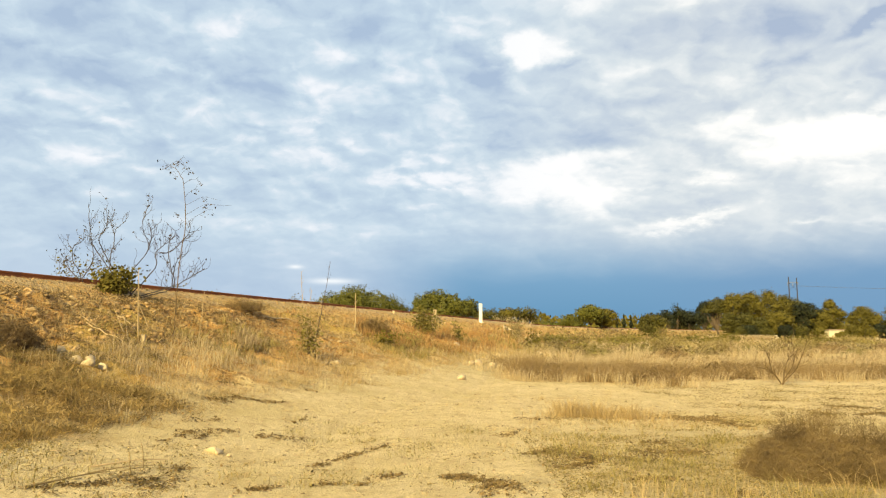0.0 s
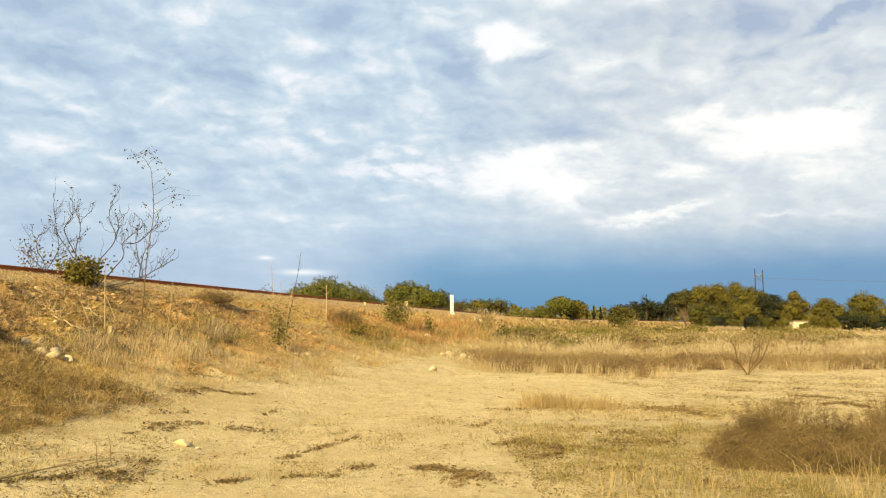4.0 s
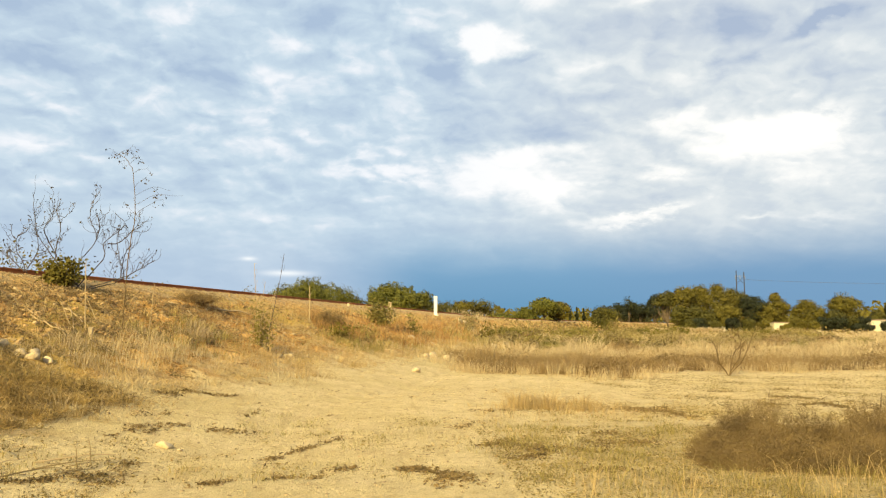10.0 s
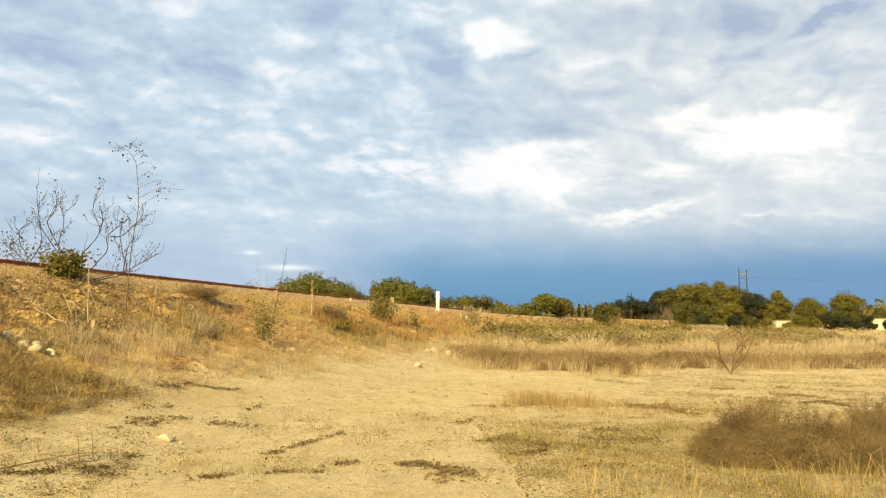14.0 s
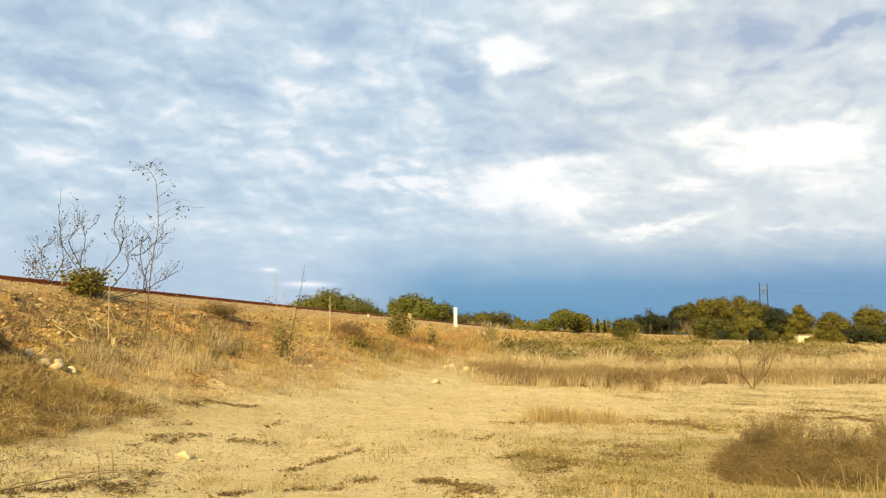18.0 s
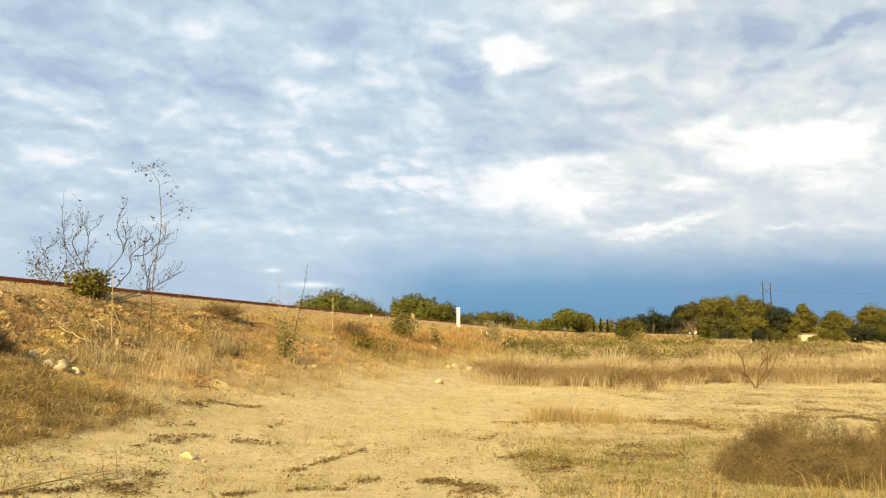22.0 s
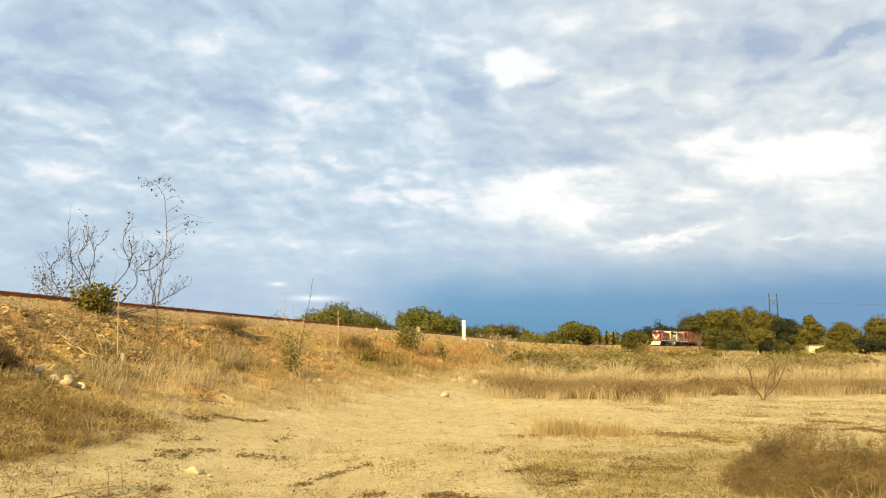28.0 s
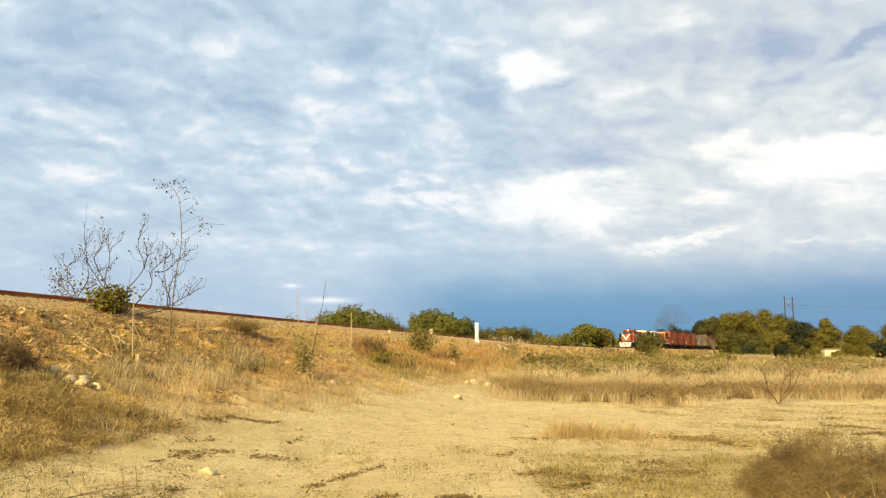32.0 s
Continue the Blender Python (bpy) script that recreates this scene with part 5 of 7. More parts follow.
def bare_tree():
    rng = np.random.default_rng(52)
    tree = thing("bare_tree", on(-8.35, 21.0, -0.06), "leafless grey thorn tree on the embankment beside the rail", "tree")
    lines = []
    # long winding limbs, each bent through a few points, leaning a little to and fro
    for bends in (((-0.03, 0.14), (-0.46, 0.57), (-1.11, 1.43), (-1.24, 1.97), (-1.32, 2.62)),
                 ((-0.46, 0.57), (-0.89, 1.27), (-0.97, 1.65), (-0.79, 2.02), (-0.84, 2.46)),
                 ((-0.14, 0.14), (-0.57, 0.84), (-0.47, 1.49), (-0.43, 1.86), (-0.22, 2.11)),
                 ((-0.05, 0.14), (-0.03, 0.68), (0.41, 1.35), (0.24, 1.97), (0.43, 2.54)),
                 ((0.00, 0.08), (0.62, 0.84), (0.59, 1.27), (1.04, 1.76), (0.77, 2.11)),
                 ((0.59, 1.27), (0.95, 1.35), (1.35, 1.86), (1.35, 2.16)),
                 ((0.19, 0.05), (1.05, 0.32), (1.00, 0.84), (0.86, 1.38), (0.92, 1.81)),
                 ((0.14, 0.05), (1.27, 0.43), (1.92, 0.84)),
                 ((0.41, 1.35), (0.50, 1.70), (0.45, 2.02)),
                 ((1.05, 0.32), (1.19, 0.95), (1.38, 1.27)),
                 ((-1.38, 0.19), (-1.38, 0.57), (-1.67, 1.11), (-1.65, 1.43), (-1.49, 1.53)),
                 ((-1.38, 0.57), (-1.16, 1.11), (-1.22, 1.65)),
                 ((-1.38, 0.51), (-1.86, 0.92), (-1.87, 1.08))):
        p = np.array([(x, 0.0, max(z, 0.0)) for x, z in bends])
        p[:, 1] = np.cumsum(rng.normal(0, 0.12, len(p))) * (0 if len(lines) == 0 else 1)
        ext = np.concatenate([2 * p[:1] - p[1:2], p, 2 * p[-1:] - p[-2:-1]])
        line = []
        for k in range(len(p) - 1):
            a, b, c, d = ext[k:k + 4]
            for t in np.arange(0, 1, 0.14):
                line.append(0.5 * (2 * b + (c - a) * t + (2 * a - 5 * b + 4 * c - d) * t * t + (3 * b - a - 3 * c + d) * t ** 3))
        lines.append(np.array(line + [p[-1]]) + rng.normal(0, 0.008, (len(line) + 1, 3)))
    for line in lines:
        under("limb", mesh_of("limb", *tubes([line], [np.linspace(0.016, 0.006, len(line))], 5), GREY_TWIG, True), tree)
    side = sprouts(lines, rng, 150, 0.60, 0.25, 10, 1.1, 1.2)
    fine = sprouts(side, rng, 230, 0.24, 0.3, 6, 0.5, 1.0)
    tagged(under("twig_tangle", mesh_of("twig_tangle", *joined(tubes(side, taper(side, 0.0066, 0.0034), 4), tubes(fine, taper(fine, 0.0036, 0.0024), 3)), GREY_TWIG), tree), kind="stuff")
    tips = np.array([q[-1] for q in side + fine])
    tips = tips[rng.integers(0, len(tips), 190)]
    under("dry_foliage", mesh_of("dry_foliage", *leaves(tips + rng.normal(0, 0.02, tips.shape), 0.06, rng), GREY_TWIG), tree, "curled dark dry leaves")

    # the tall thin sapling beside it, rooted lower on the slope
    sap = thing("sapling", on(-6.28, 18.2, -0.05), "tall thin leafless sapling with drooping dry leaf tips", "sapling")
    stem = np.array([(0, 0, 0), (0.03, 0.12, 0.9), (0.02, 0.2, 1.7), (0.13, 0.25, 2.6), (0.10, 0.25, 3.3), (0.05, 0.22, 3.8), (-0.08, 0.2, 4.05), (-0.28, 0.2, 4.15), (-0.46, 0.2, 4.05)])
    t = np.linspace(0, len(stem) - 1, 26)
    stem = np.stack([np.interp(t, np.arange(len(stem)), stem[:, k]) for k in range(3)], -1) + rng.normal(0, 0.008, (26, 3))
    under("stem", mesh_of("stem", *tubes([stem], [np.linspace(0.013, 0.004, 26)], 5), STEM, True), sap)
    arms = []
    for frac, dx, dz in ((0.42, 0.62, 0.55), (0.45, 0.95, 0.40), (0.5, 0.75, 0.25), (0.52, 0.35, 0.5), (0.6, 0.25, 0.35), (0.7, 0.26, 0.40), (0.74, -0.30, 0.10), (0.82, 0.30, 0.45),
                         (0.86, -0.22, 0.2), (0.9, 0.28, 0.28), (0.40, -0.3, 0.5), (0.93, 0.38, 0.15)):
        a = stem[int(frac * 25)]
        arms.append(bent(a, a + np.array([dx * 1.1, rng.normal(0, 0.15), dz * 0.55]), -0.14 * abs(dx), rng, 0.04, 7))
    drop = []
    for arm in arms:
        for _ in range(3):
            a = arm[rng.integers(3, 7)]
            drop.append(bent(a, a + np.array([rng.normal(0.05, 0.06), rng.normal(0, 0.06), -rng.uniform(0.03, 0.16)]), 0, rng, 0.01, 4))
    under("twig_tangle", mesh_of("twig_tangle", *joined(tubes(arms, taper(arms, 0.0036, 0.002), 4), tubes(drop, taper(drop, 0.0024, 0.002), 3)), GREY_TWIG), sap)
    tips = np.array([q[-1] for q in drop] + [stem[-1], stem[-2], stem[-3], stem[-4]])
    under("dry_foliage", mesh_of("dry_foliage", *leaves(np.repeat(tips, 2, 0) + rng.normal(0, 0.03, (len(tips) * 2, 3)), 0.06, rng), GREY_TWIG), sap, "hanging dark dry leaves")


bare_tree()


def leafy_bush(name, x, y, tall, wide, leaf, label, seed, count=900, size=0.07, dz=0.0, category="bush", group="", stems=9, stem_mat=None):
    rng = np.random.default_rng(seed)
    bush = thing(name, on(x, y, dz - 0.03), label, category, group)
    lines = []
    for k in range(stems):
        a = rng.uniform(0, 6.28)
        rr = wide * 0.42 * rng.uniform(0.2, 1)
        lines.append(bent((0, 0, 0), (math.cos(a) * rr, math.sin(a) * rr, tall * rng.uniform(0.45, 0.9)), 0.1 * tall, rng, 0.06 * tall, 6))
    under("stem", mesh_of("stem", *tubes(lines, taper(lines, 0.010 * tall + 0.004, 0.004), 4), stem_mat or BARK), bush)
    anchors = np.concatenate([q[2:] for q in lines])
    pts = anchors[rng.integers(0, len(anchors), count)] + rng.normal(size=(count, 3)) * (wide * 0.13, wide * 0.13, tall * 0.12)
    pts = pts[pts[:, 2] > 0.02]
    under("foliage", mesh_of("foliage", *leaves(pts, size, rng), leaf), bush)
    return bush


def mound_bush(x, y, tall, wide, leaf, label, seed):
    """A low rounded bush of leaf clumps massed in a few domes that run into one another, on short stems."""
    rng = np.random.default_rng(seed)
    bush = thing("field_bush", on(x, y, -0.04), label, "bush", "bushes in the field")
    stems, pts, outs = [], [], []
    for k in range(int(rng.integers(4, 7))):
        a, q = rng.uniform(0, 6.28), rng.uniform(0.0, 0.32) * wide
        c = np.array([math.cos(a) * q, math.sin(a) * q, 0.0])
        rad, high = wide * rng.uniform(0.20, 0.30), tall * rng.uniform(0.62, 1.0) * (1 - 0.9 * q / wide)
        d = rng.normal(size=(420, 3))
        d[:, 2] = np.abs(d[:, 2])
        d /= np.linalg.norm(d, axis=1, keepdims=True)
        p = c + d * (rad, rad, high) * rng.uniform(0.72, 1.06, (420, 1)) * (1 + 0.16 * np.sin(d[:, :1] * 9 + k) + 0.14 * np.sin(d[:, 1:2] * 11 + seed))
        keep = np.sin(p[:, 0] * 9 + k) + np.sin(p[:, 2] * 11 + seed) > -1.3
        pts.append(p[keep])
        outs.append(d[keep] + (0, 0, 0.1))
        for _ in range(3):
            way = rng.normal(0, 0.5, 3) * (rad, rad, 0)
            stems.append(bent(c * 0.4, c + way + (0, 0, high * 0.8), 0.05, rng, 0.05, 5))
    under("stem", mesh_of("stem", *tubes(stems, taper(stems, 0.018, 0.006), 4), STEM), bush)
    under("foliage", mesh_of("foliage", *leaves(np.concatenate(pts), 0.045 + 0.0013 * y, rng, 0.0, np.concatenate(outs)), leaf), bush)


def twig_bush(name, x, y, tall, wide, deep, seed, label, stems=1500, thick=0.004, mat=None, group="", fuzz=45):
    """A rounded tangle of fine dry twigs."""
    rng = np.random.default_rng(seed)
    bush = thing(name, on(x, y, -0.02), label, "bush", group)
    n = stems
    a, q = rng.uniform(0, 6.28, n), rng.uniform(0, 1, n) ** 0.6
    base = np.stack([np.cos(a) * q * wide * 0.30, np.sin(a) * q * deep * 0.30, 0 * a], -1)
    lump = 0.70 + 0.42 * bumps(base[:, 0] * 1.5, base[:, 1] * 1.5, wide * 0.5, seed)
    lift = np.sqrt(np.clip(1 - q * q * 0.8, 0, 1)) * tall * lump * rng.uniform(0.35, 1.05, n)
    tip = base * 1.55 + np.stack([rng.normal(0, 0.13, n) * wide, rng.normal(0, 0.13, n) * deep, lift], -1)
    mid = (base + tip) * 0.5 + rng.normal(0, 0.07, (n, 3)) * wide
    mid[:, 2] = np.abs(mid[:, 2])
    lines = [np.stack(v) for v in zip(base, mid, tip)]
    tagged(under("stem_tangle", mesh_of("stem_tangle", *tubes(lines, [(thick, thick * 0.8, thick * 0.4)] * n, 3), mat or TWIG), bush), kind="stuff")
    m = n * fuzz
    k, t = rng.integers(0, n, m), rng.uniform(0.12, 1.0, (m, 1))
    at = np.where(t < 0.5, base[k] + (mid[k] - base[k]) * t * 2, mid[k] + (tip[k] - mid[k]) * (t * 2 - 1)) + rng.normal(0, 0.034, (m, 3)) * wide
    at[:, 2] = np.maximum(at[:, 2], 0.01)
    tagged(under("twig_tangle", mesh_of("twig_tangle", *slivers(at, 0.10 * tall + 0.04, thick * 1.3, rng), mat or TWIG), bush), kind="stuff")
    return bush


def feathery_bush(x, y, lumps, seed, label):
    """A sprawling bush of soft fine sprays, massed in rounded lumps (dx, dy, radius, height) with dark gaps between them."""
    rng = np.random.default_rng(seed)
    bush = thing("feathery_bush", on(x, y, -0.02), label, "bush", "feathery dry bushes")
    stems, sprays, hang = [], [], []
    for dx, dy, rad, tall in lumps:
        n = int(160 * rad / 0.5)
        d = rng.normal(size=(n, 3)) * (1, 1, 0.75)
        d[:, 2] = np.abs(d[:, 2]) + 0.12
        d /= np.linalg.norm(d, axis=1, keepdims=True)
        tip = d * (rad, rad, tall) * rng.uniform(0.7, 1.04, (n, 1)) + (dx, dy, 0)
        root = np.array([dx, dy, 0]) + np.concatenate([rng.normal(0, 0.22 * rad, (n, 2)), np.zeros((n, 1))], 1)
        mid = (root + tip) / 2 + rng.normal(0, 0.07 * rad, (n, 3)) + (0, 0, 0.06 * tall)
        stems += [np.stack(v) for v in zip(root, mid, tip)]
        m = n * 105
        k, t = rng.integers(0, n, m), rng.uniform(0.3, 1.0, (m, 1)) ** 0.7
        at = root[k] * (1 - t) ** 2 + 2 * mid[k] * t * (1 - t) + tip[k] * t * t + rng.normal(0, 0.075 * rad, (m, 3))
        sprays.append(at[at[:, 2] > 0.02])
    tagged(under("stem_tangle", mesh_of("stem_tangle", *tubes(stems, [(0.004, 0.003, 0.0015)] * len(stems), 3), STEM), bush), kind="stuff")
    at = np.concatenate(sprays)
    tagged(under("spray_tangle", mesh_of("spray_tangle", *slivers(at, 0.075, 0.0033, rng), FEATHER), bush), kind="stuff")
    return bush


def build_plants():
    leafy_bush("green_bush", -8.62, 20.6, 0.72, 1.45, OLIVE, "dark green leafy bush at the foot of the bare tree", 61, 1700, 0.085)
    for k, (s, e, tall, wide) in enumerate(((26.6, -3.2, 2.0, 1.7), (28.2, -3.2, 2.1, 1.2), (15.0, -4.0, 2.0, 1.1), (33, -3.4, 1.45, 1.8), (36, -3.4, 1.3, 1.4), (45, -3.5, 1.5, 1.4), (56, -4, 1.3, 3.0), (63, -4, 1.5, 3.0), (70, -5, 2.0, 4.0))):
        x, y, h = track(s)
        leafy_bush("trackside_bush", x + math.cos(h) * e, y - math.sin(h) * e, tall, wide, OLIVE, "small olive bush beyond the rails", 70 + k, 500, 0.09, group="bushes beyond the rails")
    # on the slope
    leafy_bush("slope_bush", -1.0, 40.2, 1.35, 1.75, BUSH_LEAF, "green bush with pale stems on the embankment slope", 81, 1500, 0.11, stem_mat=PALE_TWIG)
    leafy_bush("leafy_weed", -3.72, 21.9, 1.3, 0.7, BUSH_LEAF, "leafy green weed with tall dry stalks on the slope", 82, 700, 0.07, stem_mat=PALE_TWIG, category="weed")
    leafy_bush("slope_weed", 0.9, 42.5, 1.25, 0.9, BUSH_LEAF, "thin green weed on the embankment slope", 83, 420, 0.10, category="weed")
    leafy_bush("slope_weed", 1.7, 43.0, 0.8, 1.4, GREY_LEAF, "thin green weed on the embankment slope", 84, 420, 0.10, category="weed")
    leafy_bush("slope_weed", 5.6, 62.0, 1.6, 2.6, GREY_LEAF, "grey-green weed clump on the embankment slope", 85, 700, 0.14, category="weed")
    leafy_bush("slope_weed", 6.6, 58.0, 1.4, 1.4, OLIVE, "grey-green weed clump on the embankment slope", 86, 500, 0.14, category="weed")
    leafy_bush("slope_weed", -2.2, 30.6, 0.6, 1.2, OLIVE, "low green weed on the embankment slope", 87, 420, 0.08, category="weed")
    leafy_bush("slope_weed", -1.6, 33.0, 0.6, 1.3, GREEN_GRASS, "low green weed on the embankment slope", 88, 420, 0.09, category="weed")
    twig_bush("dry_slope_bush", -3.0, 32.6, 1.0, 1.5, 1.2, 89, "dry brown bush on the embankment slope", 260, 0.008, BROWN_GRASS)
    twig_bush("dry_slope_bush", -6.3, 24.9, 0.5, 1.4, 1.0, 90, "dry brown bush on the embankment slope", 200, 0.006, BROWN_GRASS)
    # a bush coloured dark to give the shadowed hollow at the slope's left
    twig_bush("shaded_slope_bush", -7.42, 13.0, 0.55, 1.2, 1.2, 91, "tangled dead bush, coloured dark as a shaded hollow, on the embankment slope", 1300, 0.006, STEM)
    # tall dry stalks rising from the weed, the stake and the stems on the slope
    r = np.random.default_rng(92)

    def stalk(name, x, y, lean_x, tall, thick, label, cat="stalk", mat=None, group=""):
        ob = thing(name, on(x, y, -0.03), label, cat, group)
        line = bent((0, 0, 0), (lean_x, r.normal(0, 0.05), tall), 0.0, r, 0.02 * tall, 9)
        under("stem", mesh_of("stem", *tubes([line], [np.linspace(thick, thick * 0.4, 9)], 6), mat or PALE_TWIG, True), ob)
        twigs = shoots([line], r, 5, 0.10 * tall, 0.9, 0.5, 0.4, 4)
        for q in twigs:
            under("twig", mesh_of("twig", *tubes([q], taper([q], thick * 0.35, thick * 0.2), 3), mat or PALE_TWIG), ob)

    for dx, lean_x, tall, mat in ((-0.12, -0.10, 2.3, PALE_TWIG), (-0.02, 0.02, 1.9, PALE_TWIG), (0.06, 0.46, 2.75, GREY_TWIG), (0.10, 0.18, 1.7, PALE_TWIG), (-0.06, -0.06, 1.5, PALE_TWIG)):
        stalk("dry_stalk", -3.72 + dx, 21.95, lean_x, tall, 0.013, "tall dry reed stalk rising from a weed", mat=mat, group="dry reed stalks")
    stalk("stake", -3.50, 31.2, 0.03, 1.45, 0.032, "thin pale wooden stake on the embankment slope", "stake")
    stalk("dead_shoot", -6.50, 16.75, -0.06, 1.45, 0.016, "pale dry stem standing on the slope", "stem", group="dead shoots")
    stalk("dead_shoot", -6.70, 16.6, -0.30, 0.62, 0.014, "pale dry stem standing on the slope", "stem", group="dead shoots")
    stalk("dead_shoot", -6.55, 17.6, -0.32, 0.75, 0.012, "pale dry stem standing on the slope", "stem", group="dead shoots")
    stalk("dead_shoot", -5.05, 18.7, -0.05, 0.75, 0.012, "pale dry stem standing on the slope", "stem", group="dead shoots")
    stalk("dead_shoot", -5.75, 18.4, 0.12, 1.2, 0.012, "pale dry stem standing on the slope", "stem", group="dead shoots")
    # the dark feathery bush close by, in front of the camera's right
    fuzzy = "fuzzy grey-brown dry bush sprawling on the dirt close by"
    feathery_bush(4.55, 9.6, ((-0.62, 0.0, 0.42, 0.46), (-0.25, 0.35, 0.44, 0.70), (0.05, -0.25, 0.55, 0.60), (0.22, 0.45, 0.44, 0.90), (-0.70, -0.45, 0.36, 0.28), (-0.30, -0.55, 0.42, 0.36), (0.35, -0.85, 0.48, 0.36)), 95, fuzzy)
    feathery_bush(5.75, 9.5, ((-0.55, 0.15, 0.46, 0.70), (-0.10, -0.35, 0.55, 0.62), (0.30, 0.30, 0.50, 0.84), (0.75, -0.10, 0.55, 0.74), (0.35, -0.65, 0.50, 0.50), (-0.35, -0.95, 0.48, 0.40), (0.35, -1.10, 0.48, 0.36)), 96, fuzzy)
    feathery_bush(7.0, 9.6, ((-0.30, 0.0, 0.55, 0.76), (0.25, 0.25, 0.55, 0.84), (0.15, -0.45, 0.50, 0.58)), 97, fuzzy)
    # the forked bare shrub at the edge of the field
    shrub = thing("bare_shrub", on(10.73, 25.0, -0.03), "small forked leafless shrub standing in the field", "shrub")
    limbs = [curling((0, 0, 0), (wx, wy, wz), size, r, 13, 0.22, 1.0) for wx, wy, wz, size in ((-0.42, 0.1, 1.0, 1.5), (-0.55, -0.1, 0.9, 1.25), (0.16, 0.1, 1.0, 1.7), (0.36, 0.0, 1.0, 1.75), (0.45, -0.2, 0.95, 1.45))]
    for q in limbs:
        under("limb", mesh_of("limb", *tubes([q], [np.linspace(0.020, 0.006, len(q))], 5), STEM, True), shrub)
    side = sprouts(limbs, r, 90, 0.5, 0.2, 7, 0.5, 0.8)
    for q in side:
        under("twig", mesh_of("twig", *tubes([q], taper([q], 0.0065, 0.003), 3), STEM), shrub)
    # a small twiggy shrub with a thin crown further out
    far = thing("thin_shrub", on(20.8, 77.0, -0.05), "small twiggy shrub with thin olive leaves in the field", "shrub")
    limbs = [curling((0, 0, 0), (wx, wy, 1.0), size, r, 11, 0.3, 1.0) for wx, wy, size in ((-0.9, 0.1, 2.2), (-0.4, -0.3, 2.5), (0.15, 0.3, 2.6), (0.55, 0.0, 2.5), (1.0, -0.1, 2.1))]
    for q in limbs:
        under("limb", mesh_of("limb", *tubes([q], [np.linspace(0.05, 0.015, len(q))], 5), TWIG, True), far)
    side = sprouts(limbs, r, 60, 0.8, 0.3, 7, 0.4, 0.8)
    tagged(under("twigs", mesh_of("twigs", *tubes(side, taper(side, 0.014, 0.008), 3), TWIG), far), kind="stuff")
    tips = np.concatenate([q[3:] for q in side])
    tips = tips[r.integers(0, len(tips), 700)] + r.normal(0, 0.12, (700, 3))
    under("foliage", mesh_of("foliage", *leaves(tips, 0.13, r), BUSH_LEAF), far)
    # rounded olive bushes in a broken row across the middle of the field
    for k in range(30):
        y = r.uniform(46, 84)
        x = (0.10 + 0.50 * (k + r.uniform(0, 1)) / 30) * y
        leaf = (GREY_LEAF, BUSH_LEAF, GREY_LEAF, BROWN_GRASS)[k % 4]
        colour = "brown" if k % 4 == 3 else "olive-green"
        mound_bush(x, y, r.uniform(0.75, 1.35), r.uniform(2.2, 4.6), leaf, f"low rounded {colour} bush growing in the dry field", 300 + k)
    # bushes out in the field
    for k, (x, y, tall, wide, leaf) in enumerate((
            (11.8, 66.9, 1.1, 3.4, BUSH_LEAF), (13.6, 62.0, 0.9, 2.8, GREY_LEAF), (16.6, 72.0, 1.0, 3.6, BUSH_LEAF), (18.5, 67.6, 1.5, 3.6, GREY_LEAF), (21.5, 71.0, 1.0, 3.6, GREEN_GRASS),
            (9.6, 58.0, 0.9, 2.4, GREY_LEAF), (24.0, 70.0, 1.0, 3.6, GREY_LEAF), (20.0, 92.0, 1.5, 5.0, BUSH_LEAF), (23.8, 104.0, 1.7, 5.4, BUSH_LEAF), (29.0, 98.0, 1.2, 5.2, GREY_LEAF),
            (34.0, 96.0, 1.2, 5.0, GREY_LEAF), (38.0, 110.0, 1.5, 6.0, OLIVE), (46.0, 105.0, 1.2, 6.0, GREY_LEAF), (55.0, 118.0, 1.5, 7.0, OLIVE), (64.0, 122.0, 1.2, 7.0, GREY_LEAF),
            (31.0, 130.0, 1.6, 6.0, OLIVE), (42.0, 140.0, 1.6, 7.0, LEAF), (27.0, 118.0, 1.5, 5.6, GREY_LEAF), (76.0, 150.0, 1.5, 8.0, GREY_LEAF), (58.0, 160.0, 1.7, 8.0, OLIVE),
            (30.0, 78.0, 0.9, 4.0, GREY_LEAF), (40.0, 84.0, 0.9, 4.5, GREY_LEAF), (12.0, 80.0, 1.1, 3.6, BUSH_LEAF), (15.0, 88.0, 1.2, 4.0, GREY_LEAF), (52.0, 95.0, 1.0, 5.0, GREEN_GRASS))):
        leafy_bush("field_bush", x, y, tall, wide, leaf, "low olive-green bush growing in the dry field", 200 + k, 1100, 0.07 + 0.0014 * y, group="bushes in the field")


build_plants()


